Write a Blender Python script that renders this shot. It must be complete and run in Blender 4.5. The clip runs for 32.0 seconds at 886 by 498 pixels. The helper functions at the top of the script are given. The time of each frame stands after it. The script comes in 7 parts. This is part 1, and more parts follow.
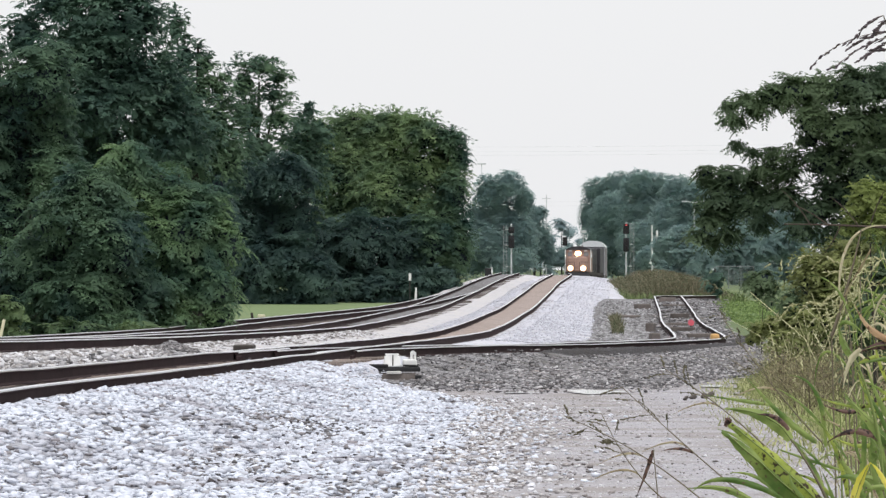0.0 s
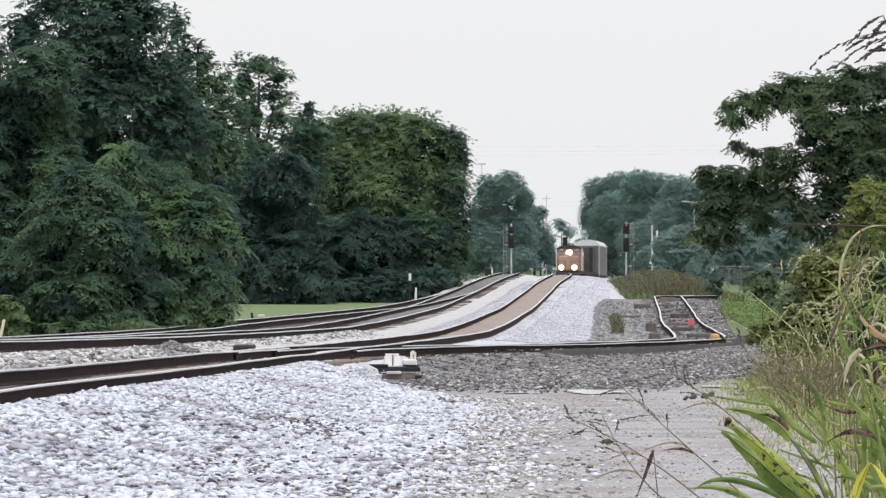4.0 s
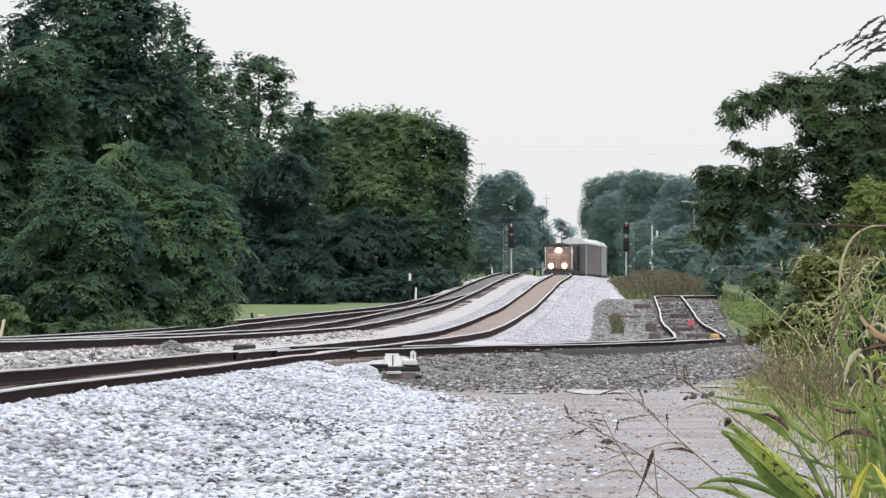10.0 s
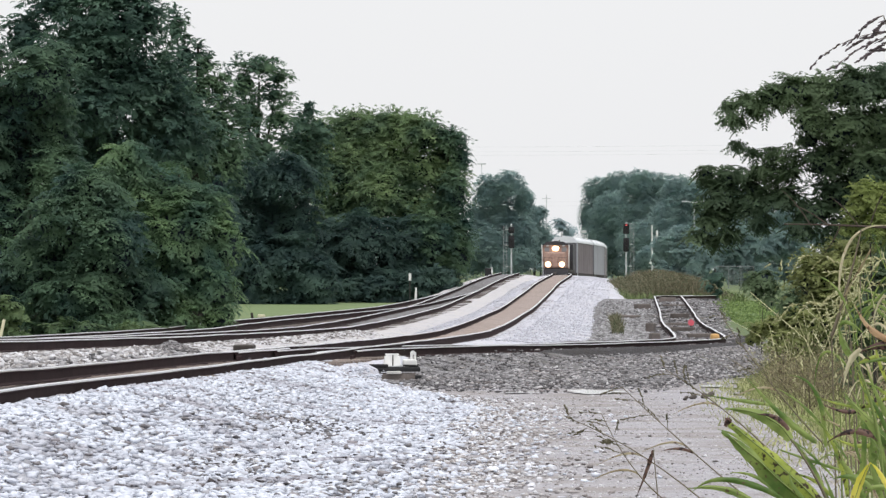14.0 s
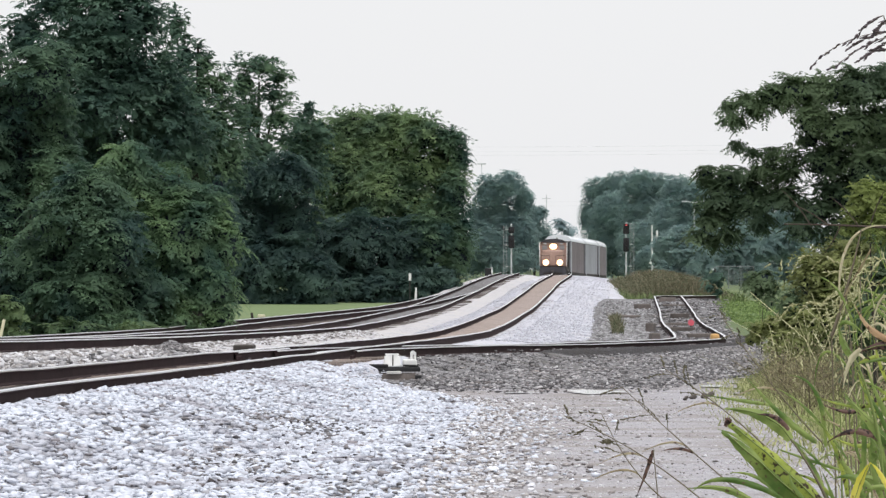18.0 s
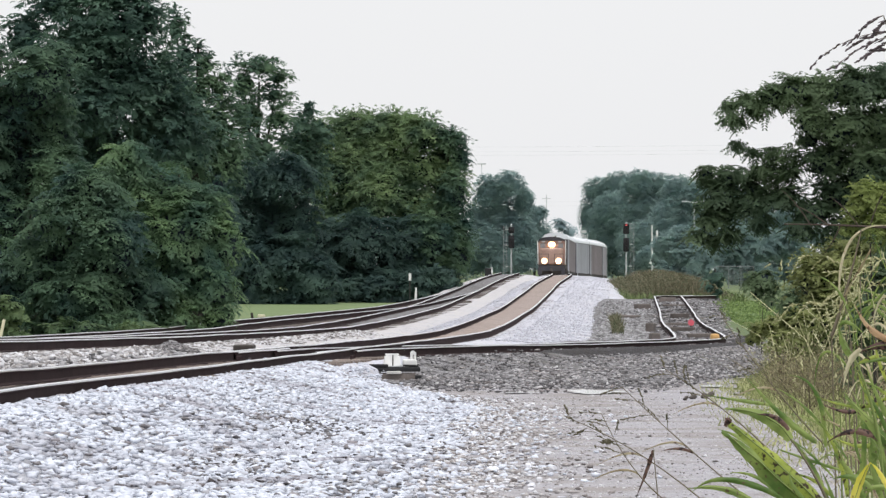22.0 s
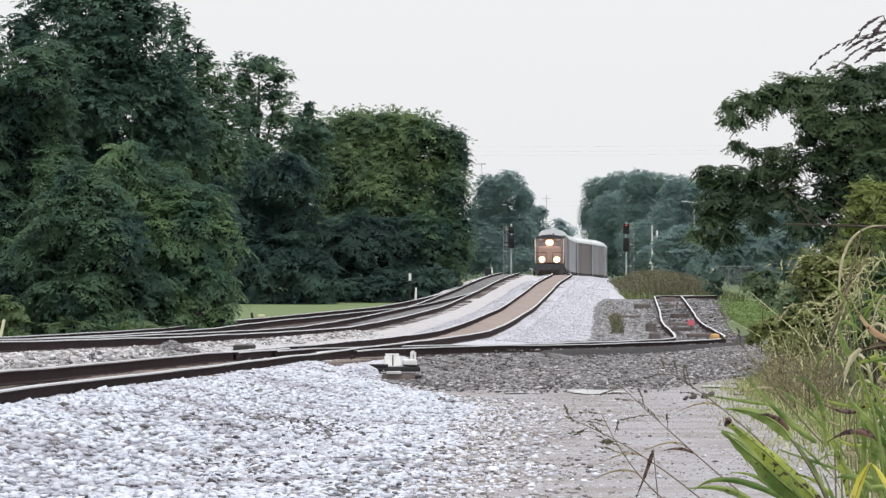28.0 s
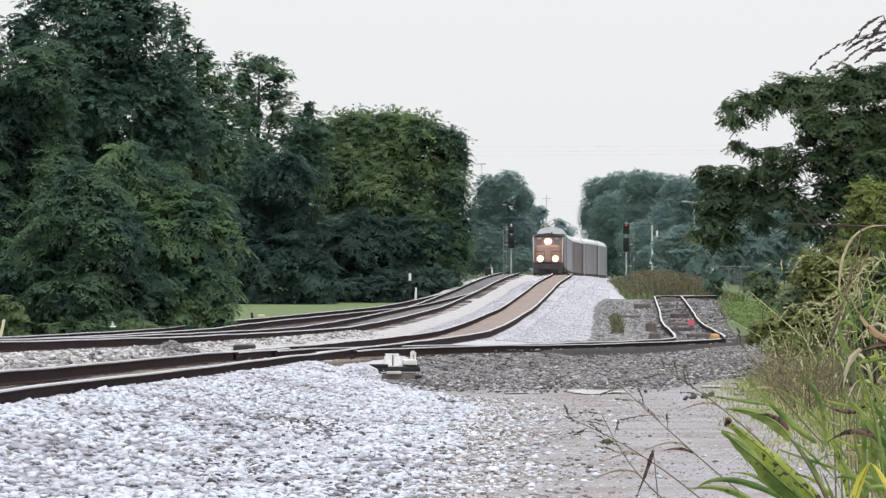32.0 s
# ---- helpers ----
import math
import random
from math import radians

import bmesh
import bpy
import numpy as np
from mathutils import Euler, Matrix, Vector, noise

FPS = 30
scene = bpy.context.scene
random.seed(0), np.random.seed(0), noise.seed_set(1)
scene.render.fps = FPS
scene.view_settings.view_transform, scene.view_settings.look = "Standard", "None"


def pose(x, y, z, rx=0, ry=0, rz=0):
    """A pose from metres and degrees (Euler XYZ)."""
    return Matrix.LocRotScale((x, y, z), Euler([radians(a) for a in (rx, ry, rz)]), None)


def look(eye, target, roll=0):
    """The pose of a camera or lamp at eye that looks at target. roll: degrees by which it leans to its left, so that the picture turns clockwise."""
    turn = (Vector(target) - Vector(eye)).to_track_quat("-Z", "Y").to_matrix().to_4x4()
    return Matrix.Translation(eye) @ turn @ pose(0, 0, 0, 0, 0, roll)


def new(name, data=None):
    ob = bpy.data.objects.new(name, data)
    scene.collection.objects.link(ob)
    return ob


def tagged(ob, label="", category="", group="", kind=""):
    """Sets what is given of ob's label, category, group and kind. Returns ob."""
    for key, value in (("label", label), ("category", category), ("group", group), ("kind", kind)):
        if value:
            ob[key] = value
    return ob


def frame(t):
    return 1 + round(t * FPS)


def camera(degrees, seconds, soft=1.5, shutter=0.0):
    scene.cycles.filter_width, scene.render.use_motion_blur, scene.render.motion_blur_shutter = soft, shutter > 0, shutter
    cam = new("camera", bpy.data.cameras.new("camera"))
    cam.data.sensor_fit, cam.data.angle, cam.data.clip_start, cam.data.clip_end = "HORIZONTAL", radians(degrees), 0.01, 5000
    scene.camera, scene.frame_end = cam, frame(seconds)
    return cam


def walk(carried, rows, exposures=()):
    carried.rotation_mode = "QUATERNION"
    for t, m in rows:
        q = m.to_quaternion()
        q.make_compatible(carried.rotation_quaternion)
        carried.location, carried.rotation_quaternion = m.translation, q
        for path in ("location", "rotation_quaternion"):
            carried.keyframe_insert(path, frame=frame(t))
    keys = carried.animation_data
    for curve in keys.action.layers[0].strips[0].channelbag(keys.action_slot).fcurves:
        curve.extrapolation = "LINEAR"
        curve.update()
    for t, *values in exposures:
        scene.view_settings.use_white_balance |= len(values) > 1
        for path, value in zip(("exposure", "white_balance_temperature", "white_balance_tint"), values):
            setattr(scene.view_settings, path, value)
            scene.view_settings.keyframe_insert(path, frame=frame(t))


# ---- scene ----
# x to the right, y away along the line, z up, metres; the eye is 2 m over the dip of the track
cam = camera(8.54, 32.0, soft=1.38)
STAND = look((0, 0, 2.0), (0, 1000, 4.76))
walk(cam, [(0, STAND), (32, STAND)])

# world: a bright, even overcast sky
world = bpy.data.worlds.new("overcast_sky")
scene.world = world
world.use_nodes = True
wn = world.node_tree.nodes
wn.clear()
sky = wn.new("ShaderNodeTexSky")
sky.sky_type, sky.sun_disc = "NISHITA", False
sky.sun_elevation, sky.sun_rotation = radians(71), radians(163)
sky.air_density, sky.dust_density, sky.ozone_density = 1.0, 4.0, 1.0
dim = wn.new("ShaderNodeVectorMath")
dim.operation = "SCALE"
dim.inputs[3].default_value = 0.10
cloud = wn.new("ShaderNodeMix")
cloud.data_type = "RGBA"
cloud.inputs[0].default_value = 0.80
cloud.inputs[7].default_value = (1.045, 1.050, 1.070, 1)
bg = wn.new("ShaderNodeBackground")
bg.inputs[1].default_value = 1.0
wout = wn.new("ShaderNodeOutputWorld")
wl = world.node_tree.links
wl.new(sky.outputs[0], dim.inputs[0])
wl.new(dim.outputs[0], cloud.inputs[6])
wl.new(cloud.outputs[2], bg.inputs[0])
wl.new(bg.outputs[0], wout.inputs[0])

sun = new("sun", bpy.data.lights.new("sun", "SUN"))
sun.data.energy, sun.data.angle, sun.data.color = 2.6, radians(50), (1, 0.985, 0.965)
sun.matrix_world = look((6, -20, 60), (0, 0, 0))
scene.view_settings.exposure = 0.0


# ---- materials ----
def material(name, colour, rough=0.8, metal=0.0, vary=0.25, grain=30.0, stain=2.0, bump=0.3, second=None, obj=0.0, depth=0.01, spec=0.3):
    """Procedural surface: two noise scales mix two tones, fine bump; obj: spread from object to object."""
    m = bpy.data.materials.new(name)
    m.use_nodes = True
    n, l = m.node_tree.nodes, m.node_tree.links
    p = n["Principled BSDF"]
    p.inputs["Roughness"].default_value, p.inputs["Metallic"].default_value = rough, metal
    p.inputs["Specular IOR Level"].default_value = spec
    g = n.new("ShaderNodeNewGeometry")
    a, b = n.new("ShaderNodeTexNoise"), n.new("ShaderNodeTexNoise")
    for t, s in ((a, grain), (b, stain)):
        t.inputs["Scale"].default_value, t.inputs["Detail"].default_value = s, 4
        l.new(g.outputs["Position"], t.inputs["Vector"])
    mix = n.new("ShaderNodeMath")
    mix.operation = "MULTIPLY_ADD"
    l.new(a.outputs["Fac"], mix.inputs[0])
    mix.inputs[1].default_value = 0.5
    half = n.new("ShaderNodeMath")
    half.operation = "MULTIPLY"
    half.inputs[1].default_value = 0.5
    l.new(b.outputs["Fac"], half.inputs[0])
    l.new(half.outputs[0], mix.inputs[2])
    ramp = n.new("ShaderNodeMapRange")
    ramp.inputs[1].default_value, ramp.inputs[2].default_value = 0.3, 0.7
    l.new(mix.outputs[0], ramp.inputs[0])
    dark = second or tuple(c * (1 - vary) for c in colour)
    light = tuple(min(1, c * (1 + vary * 0.6)) for c in colour)
    c = n.new("ShaderNodeMix")
    c.data_type = "RGBA"
    c.inputs[6].default_value, c.inputs[7].default_value = (*dark, 1), (*light, 1)
    l.new(ramp.outputs[0], c.inputs[0])
    out = c.outputs[2]
    if obj:
        info = n.new("ShaderNodeObjectInfo")
        hsv = n.new("ShaderNodeHueSaturation")
        r = n.new("ShaderNodeMapRange")
        r.inputs[3].default_value, r.inputs[4].default_value = 1 - obj, 1 + obj
        l.new(info.outputs["Random"], r.inputs[0])
        l.new(r.outputs[0], hsv.inputs["Value"])
        l.new(out, hsv.inputs["Color"])
        out = hsv.outputs[0]
    l.new(out, p.inputs["Base Color"])
    if bump:
        bp = n.new("ShaderNodeBump")
        bp.inputs["Strength"].default_value, bp.inputs["Distance"].default_value = bump, depth
        l.new(a.outputs["Fac"], bp.inputs["Height"])
        l.new(bp.outputs[0], p.inputs["Normal"])
    return m


def stony(name, light, dark, size=14.0, dirt=None, patch=0.35, spread=0.5):
    """Loose stones: cells of their own tone with dark joints, dirt in patches."""
    m = bpy.data.materials.new(name)
    m.use_nodes = True
    n, l = m.node_tree.nodes, m.node_tree.links
    p = n["Principled BSDF"]
    p.inputs["Roughness"].default_value = 0.85
    p.inputs["Specular IOR Level"].default_value = 0.2
    g = n.new("ShaderNodeNewGeometry")
    v = n.new("ShaderNodeTexVoronoi")
    v.inputs["Scale"].default_value = size
    l.new(g.outputs["Position"], v.inputs["Vector"])
    sep = n.new("ShaderNodeSeparateColor")
    l.new(v.outputs["Color"], sep.inputs[0])
    c = n.new("ShaderNodeMix")
    c.data_type = "RGBA"
    c.inputs[6].default_value, c.inputs[7].default_value = (*dark, 1), (*light, 1)
    r = n.new("ShaderNodeMapRange")
    r.inputs[1].default_value, r.inputs[2].default_value = 0.0, spread
    l.new(sep.outputs[0], r.inputs[0])
    l.new(r.outputs[0], c.inputs[0])
    out = c.outputs[2]
    if dirt:
        b = n.new("ShaderNodeTexNoise")
        b.inputs["Scale"].default_value, b.inputs["Detail"].default_value = 0.7, 6
        l.new(g.outputs["Position"], b.inputs["Vector"])
        rr = n.new("ShaderNodeMapRange")
        rr.inputs[1].default_value, rr.inputs[2].default_value = 0.62 - patch * 0.4, 0.8 - patch * 0.4
        l.new(b.outputs["Fac"], rr.inputs[0])
        d = n.new("ShaderNodeMix")
        d.data_type = "RGBA"
        d.inputs[7].default_value = (*dirt, 1)
        l.new(rr.outputs[0], d.inputs[0])
        l.new(out, d.inputs[6])
        out = d.outputs[2]
    l.new(out, p.inputs["Base Color"])
    bp = n.new("ShaderNodeBump")
    bp.inputs["Strength"].default_value, bp.inputs["Distance"].default_value = 0.7, 0.03
    bp.invert = True
    l.new(v.outputs["Distance"], bp.inputs["Height"])
    l.new(bp.outputs[0], p.inputs["Normal"])
    return m


def foliage(name, dark, light, through_light=0.48, patch=0.5):
    """Leaves: each its own tone, noise patches painting lit and shaded clumps, some light passing through."""
    m = bpy.data.materials.new(name)
    m.use_nodes = True
    n, l = m.node_tree.nodes, m.node_tree.links
    n.remove(n["Principled BSDF"])
    g = n.new("ShaderNodeNewGeometry")
    b = n.new("ShaderNodeTexNoise")
    b.inputs["Scale"].default_value, b.inputs["Detail"].default_value = patch, 3
    l.new(g.outputs["Position"], b.inputs["Vector"])
    add = n.new("ShaderNodeMath")
    add.operation = "MULTIPLY_ADD"
    add.inputs[1].default_value = 0.07
    l.new(g.outputs["Random Per Island"], add.inputs[0])
    r = n.new("ShaderNodeMapRange")
    r.inputs[1].default_value, r.inputs[2].default_value = 0.35, 0.65
    r.inputs[3].default_value, r.inputs[4].default_value = 0.06, 0.90
    l.new(b.outputs["Fac"], r.inputs[0])
    l.new(r.outputs[0], add.inputs[2])
    c = n.new("ShaderNodeMix")
    c.data_type = "RGBA"
    c.inputs[6].default_value, c.inputs[7].default_value = (*dark, 1), (*light, 1)
    l.new(add.outputs[0], c.inputs[0])
    d, t, mx = n.new("ShaderNodeBsdfPrincipled"), n.new("ShaderNodeBsdfTranslucent"), n.new("ShaderNodeMixShader")
    d.inputs["Roughness"].default_value, d.inputs["Specular IOR Level"].default_value = 0.6, 0.25
    mx.inputs[0].default_value = through_light
    l.new(c.outputs[2], d.inputs["Base Color"])
    l.new(c.outputs[2], t.inputs["Color"])
    l.new(d.outputs[0], mx.inputs[1])
    l.new(t.outputs[0], mx.inputs[2])
    l.new(mx.outputs[0], n["Material Output"].inputs["Surface"])
    return m


def glowing(name, colour, strength):
    m = bpy.data.materials.new(name)
    m.use_nodes = True
    p = m.node_tree.nodes["Principled BSDF"]
    p.inputs["Base Color"].default_value = (*colour, 1)
    p.inputs["Emission Color"].default_value = (*colour, 1)
    p.inputs["Emission Strength"].default_value = strength
    return m


# Kept darker than its stones, painting the shade in their gaps.
FRESH = stony("fresh_ballast", (0.40, 0.41, 0.455), (0.20, 0.20, 0.215), 17, (0.15, 0.138, 0.135), 0.3, 0.9)
BED = stony("pale_ballast", (0.52, 0.525, 0.585), (0.37, 0.373, 0.415), 15, (0.45, 0.43, 0.44), 0.3)
BED_OLD = stony("weathered_ballast", (0.47, 0.46, 0.485), (0.29, 0.285, 0.30), 14, (0.48, 0.46, 0.455), 0.45)
OLD = stony("old_ballast", (0.25, 0.245, 0.255), (0.08, 0.078, 0.082), 13, (0.12, 0.115, 0.11), 0.4, 0.8)
CINDER_SHADE = stony("cinders_and_rail_shade", (0.055, 0.052, 0.055), (0.02, 0.019, 0.02), 18, (0.035, 0.031, 0.03), 0.4, 0.8)
ROAD = stony("gravel_road", (0.385, 0.375, 0.400), (0.235, 0.228, 0.243), 30, (0.275, 0.255, 0.250), 0.5)
STONE = material("limestone", (0.62, 0.62, 0.66), 0.85, vary=0.3, grain=60, stain=9, bump=0.2, obj=0.25)
GRASS = material("grass_ground", (0.105, 0.145, 0.058), 0.9, vary=0.35, grain=5, stain=0.25, second=(0.065, 0.085, 0.04), bump=0.5, depth=0.05)
LAWN = material("mown_lawn", (0.135, 0.185, 0.078), 0.9, vary=0.25, grain=6, stain=0.3, bump=0.4, depth=0.03)
TAN = stony("tan_fouled_ballast", (0.33, 0.275, 0.25), (0.22, 0.18, 0.165), 16, (0.24, 0.19, 0.17), 0.4)
VERGE = material("verge_grass", (0.135, 0.20, 0.068), 0.9, vary=0.35, grain=6, stain=0.5, second=(0.085, 0.125, 0.045), bump=0.5, depth=0.05)
RUST = material("rusty_rail_side", (0.040, 0.026, 0.027), 0.9, vary=0.45, grain=18, stain=1.5, bump=0.2, spec=0.08)
SHINE = material("worn_rail_head", (0.92, 0.92, 0.94), 0.34, 1.0, vary=0.08, grain=3, stain=0.6, bump=0.03)
TIE = material("weathered_tie", (0.20, 0.165, 0.145), 0.9, vary=0.35, grain=20, stain=3, bump=0.4, obj=0.3)
OLDTIE = material("old_dark_tie", (0.15, 0.13, 0.12), 0.9, vary=0.4, grain=20, stain=3, bump=0.4, obj=0.3)
DARKTIE = material("tarred_dark_tie", (0.055, 0.05, 0.05), 0.9, vary=0.5, grain=20, stain=3, bump=0.4, obj=0.3)
# Near-black blue-green: the shade inside crowns is painted into this colour.
CROWN_SHADE = material("painted_crown_shade", (0.027, 0.037, 0.048), 0.95, vary=0.4, grain=9, stain=2, bump=0.6, depth=0.05, spec=0.05)
BARK = material("bark", (0.045, 0.04, 0.034), 0.9, vary=0.4, grain=14, stain=2, bump=0.6, depth=0.03)
LEAF = foliage("broad_leaves", (0.044, 0.104, 0.084), (0.205, 0.315, 0.138))
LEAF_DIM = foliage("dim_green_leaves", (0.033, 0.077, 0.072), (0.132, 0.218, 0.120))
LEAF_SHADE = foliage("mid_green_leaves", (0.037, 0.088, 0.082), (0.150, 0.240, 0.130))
# Darker copy of LEAF_DARK with the shade low in the wood painted in.
LEAF_UNDERSHADE = foliage("wood_shade_leaves", (0.029, 0.062, 0.062), (0.090, 0.155, 0.122))
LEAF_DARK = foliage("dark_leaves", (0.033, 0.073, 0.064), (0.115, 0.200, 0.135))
LEAF_BRIGHT = foliage("bright_leaves", (0.062, 0.115, 0.064), (0.180, 0.255, 0.112))
LEAF_WARM = foliage("olive_leaves", (0.044, 0.08, 0.052), (0.142, 0.204, 0.104))
LEAF_OLIVE = foliage("dull_olive_leaves", (0.075, 0.098, 0.042), (0.36, 0.395, 0.15))
LEAF_LIME = foliage("yellow_green_leaves", (0.08, 0.125, 0.045), (0.30, 0.36, 0.115))
LEAF_MID = foliage("olive_green_leaves", (0.076, 0.140, 0.092), (0.245, 0.345, 0.160))
# Aerial haze is painted into both: paler and bluer with distance.
LEAF_FAR = foliage("hazed_leaves", (0.25, 0.35, 0.36), (0.325, 0.44, 0.4), 0.75)
LEAF_PALE = foliage("farthest_hazed_leaves", (0.26, 0.35, 0.38), (0.36, 0.46, 0.48))
STEEL = material("galvanised_steel", (0.55, 0.57, 0.58), 0.5, 0.6, vary=0.2, grain=12, bump=0.1)
BLACK = material("black_paint", (0.02, 0.02, 0.022), 0.6, vary=0.3, grain=10, bump=0.1)
WHITE = material("white_paint", (0.75, 0.75, 0.74), 0.55, vary=0.12, grain=9, stain=2, bump=0.1)


def islands(name, stops, rough=0.85, through_light=0.0, dirt=None):
    """Loose pieces joined in one mesh: each takes its own tone from the stops."""
    m = bpy.data.materials.new(name)
    m.use_nodes = True
    n, l = m.node_tree.nodes, m.node_tree.links
    p = n["Principled BSDF"]
    p.inputs["Roughness"].default_value, p.inputs["Specular IOR Level"].default_value = rough, 0.25
    g, r, t, mul = n.new("ShaderNodeNewGeometry"), n.new("ShaderNodeValToRGB"), n.new("ShaderNodeTexNoise"), n.new("ShaderNodeMix")
    e = r.color_ramp.elements
    e[0].position, e[0].color = stops[0][0], (*stops[0][1], 1)
    e[1].position, e[1].color = stops[-1][0], (*stops[-1][1], 1)
    for q, c in stops[1:-1]:
        x = e.new(q)
        x.color = (*c, 1)
    t.inputs["Scale"].default_value = 40
    mul.data_type, mul.blend_type = "RGBA", "MULTIPLY"
    mul.inputs[0].default_value = 0.2
    l.new(g.outputs["Position"], t.inputs["Vector"])
    l.new(g.outputs["Random Per Island"], r.inputs[0])
    l.new(r.outputs[0], mul.inputs[6])
    l.new(t.outputs["Fac"], mul.inputs[7])
    if dirt:
        b, rr, d = n.new("ShaderNodeTexNoise"), n.new("ShaderNodeMapRange"), n.new("ShaderNodeMix")
        b.inputs["Scale"].default_value, b.inputs["Detail"].default_value = 0.8, 5
        rr.inputs[1].default_value, rr.inputs[2].default_value, rr.inputs[4].default_value = 0.51, 0.66, 0.8
        d.data_type, d.blend_type = "RGBA", "MULTIPLY"
        d.inputs[7].default_value = (*dirt, 1)
        l.new(g.outputs["Position"], b.inputs["Vector"])
        l.new(b.outputs["Fac"], rr.inputs[0])
        l.new(rr.outputs[0], d.inputs[0])
        l.new(mul.outputs[2], d.inputs[6])
        mul = d
    l.new(mul.outputs[2], p.inputs["Base Color"])
    if through_light:
        tr, mx = n.new("ShaderNodeBsdfTranslucent"), n.new("ShaderNodeMixShader")
        mx.inputs[0].default_value = through_light
        l.new(mul.outputs[2], tr.inputs["Color"])
        l.new(p.outputs[0], mx.inputs[1])
        l.new(tr.outputs[0], mx.inputs[2])
        l.new(mx.outputs[0], n["Material Output"].inputs["Surface"])
    return m


PEBBLE = islands("white_ballast_stones", [(0.0, (0.10, 0.095, 0.10)), (0.045, (0.32, 0.30, 0.31)), (0.11, (0.53, 0.555, 0.63)), (0.5, (0.66, 0.695, 0.785)), (1.0, (0.715, 0.755, 0.85))], dirt=(0.50, 0.455, 0.45))
PEBBLE_ROAD = islands("road_stones", [(0.0, (0.12, 0.11, 0.11)), (0.2, (0.30, 0.27, 0.26)), (0.5, (0.50, 0.48, 0.48)), (1.0, (0.76, 0.76, 0.80))])
PEBBLE_OLD = islands("old_ballast_stones", [(0.0, (0.06, 0.057, 0.06)), (0.45, (0.185, 0.18, 0.187)), (0.8, (0.34, 0.33, 0.34)), (1.0, (0.58, 0.57, 0.58))], dirt=(0.68, 0.60, 0.55))
DRY = islands("dry_grass", [(0.0, (0.11, 0.105, 0.07)), (0.5, (0.175, 0.155, 0.105)), (1.0, (0.25, 0.215, 0.15))], 0.85, 0.3)
DRYWEED = islands("dry_hummock_weeds", [(0.0, (0.08, 0.10, 0.055)), (0.5, (0.13, 0.13, 0.08)), (1.0, (0.20, 0.175, 0.12))], 0.85, 0.35)
WEED = islands("green_weeds", [(0.0, (0.10, 0.125, 0.045)), (0.5, (0.25, 0.285, 0.095)), (1.0, (0.46, 0.47, 0.19))], 0.75, 0.35)
PALEGRASS = islands("pale_grass", [(0.0, (0.20, 0.23, 0.09)), (0.5, (0.34, 0.37, 0.15)), (1.0, (0.52, 0.52, 0.27))], 0.8, 0.35)
SLOPE = islands("slope_weeds", [(0.0, (0.10, 0.15, 0.058)), (0.5, (0.17, 0.245, 0.085)), (1.0, (0.25, 0.33, 0.12))], 0.85, 0.35)
OLIVE = islands("olive_weeds", [(0.0, (0.085, 0.12, 0.05)), (0.5, (0.145, 0.195, 0.08)), (1.0, (0.23, 0.275, 0.125))], 0.8, 0.3)
TANGLE = islands("tangled_weeds", [(0.0, (0.085, 0.070, 0.045)), (0.45, (0.20, 0.165, 0.105)), (0.8, (0.21, 0.21, 0.095)), (1.0, (0.48, 0.42, 0.28))], 0.8, 0.35)
STRAW = islands("straw_seed_heads", [(0.0, (0.40, 0.38, 0.20)), (0.5, (0.58, 0.56, 0.33)), (1.0, (0.74, 0.72, 0.48))], 0.8, 0.3)
SEEDDARK = islands("purple_brown_seeds", [(0.0, (0.06, 0.045, 0.055)), (0.5, (0.11, 0.085, 0.10)), (1.0, (0.18, 0.14, 0.15))], 0.8, 0.1)
PEBBLE_MID = islands("mid_grey_stones", [(0.0, (0.10, 0.098, 0.10)), (0.4, (0.26, 0.255, 0.26)), (1.0, (0.46, 0.455, 0.47))])
PEBBLE_MIX = islands("mottled_ballast_stones", [(0.0, (0.14, 0.13, 0.125)), (0.35, (0.34, 0.32, 0.31)), (0.6, (0.52, 0.51, 0.52)), (1.0, (0.74, 0.74, 0.78))])
PEBBLE_PALE = islands("pale_shoulder_stones", [(0.0, (0.40, 0.40, 0.445)), (0.3, (0.50, 0.505, 0.56)), (1.0, (0.60, 0.605, 0.67))])


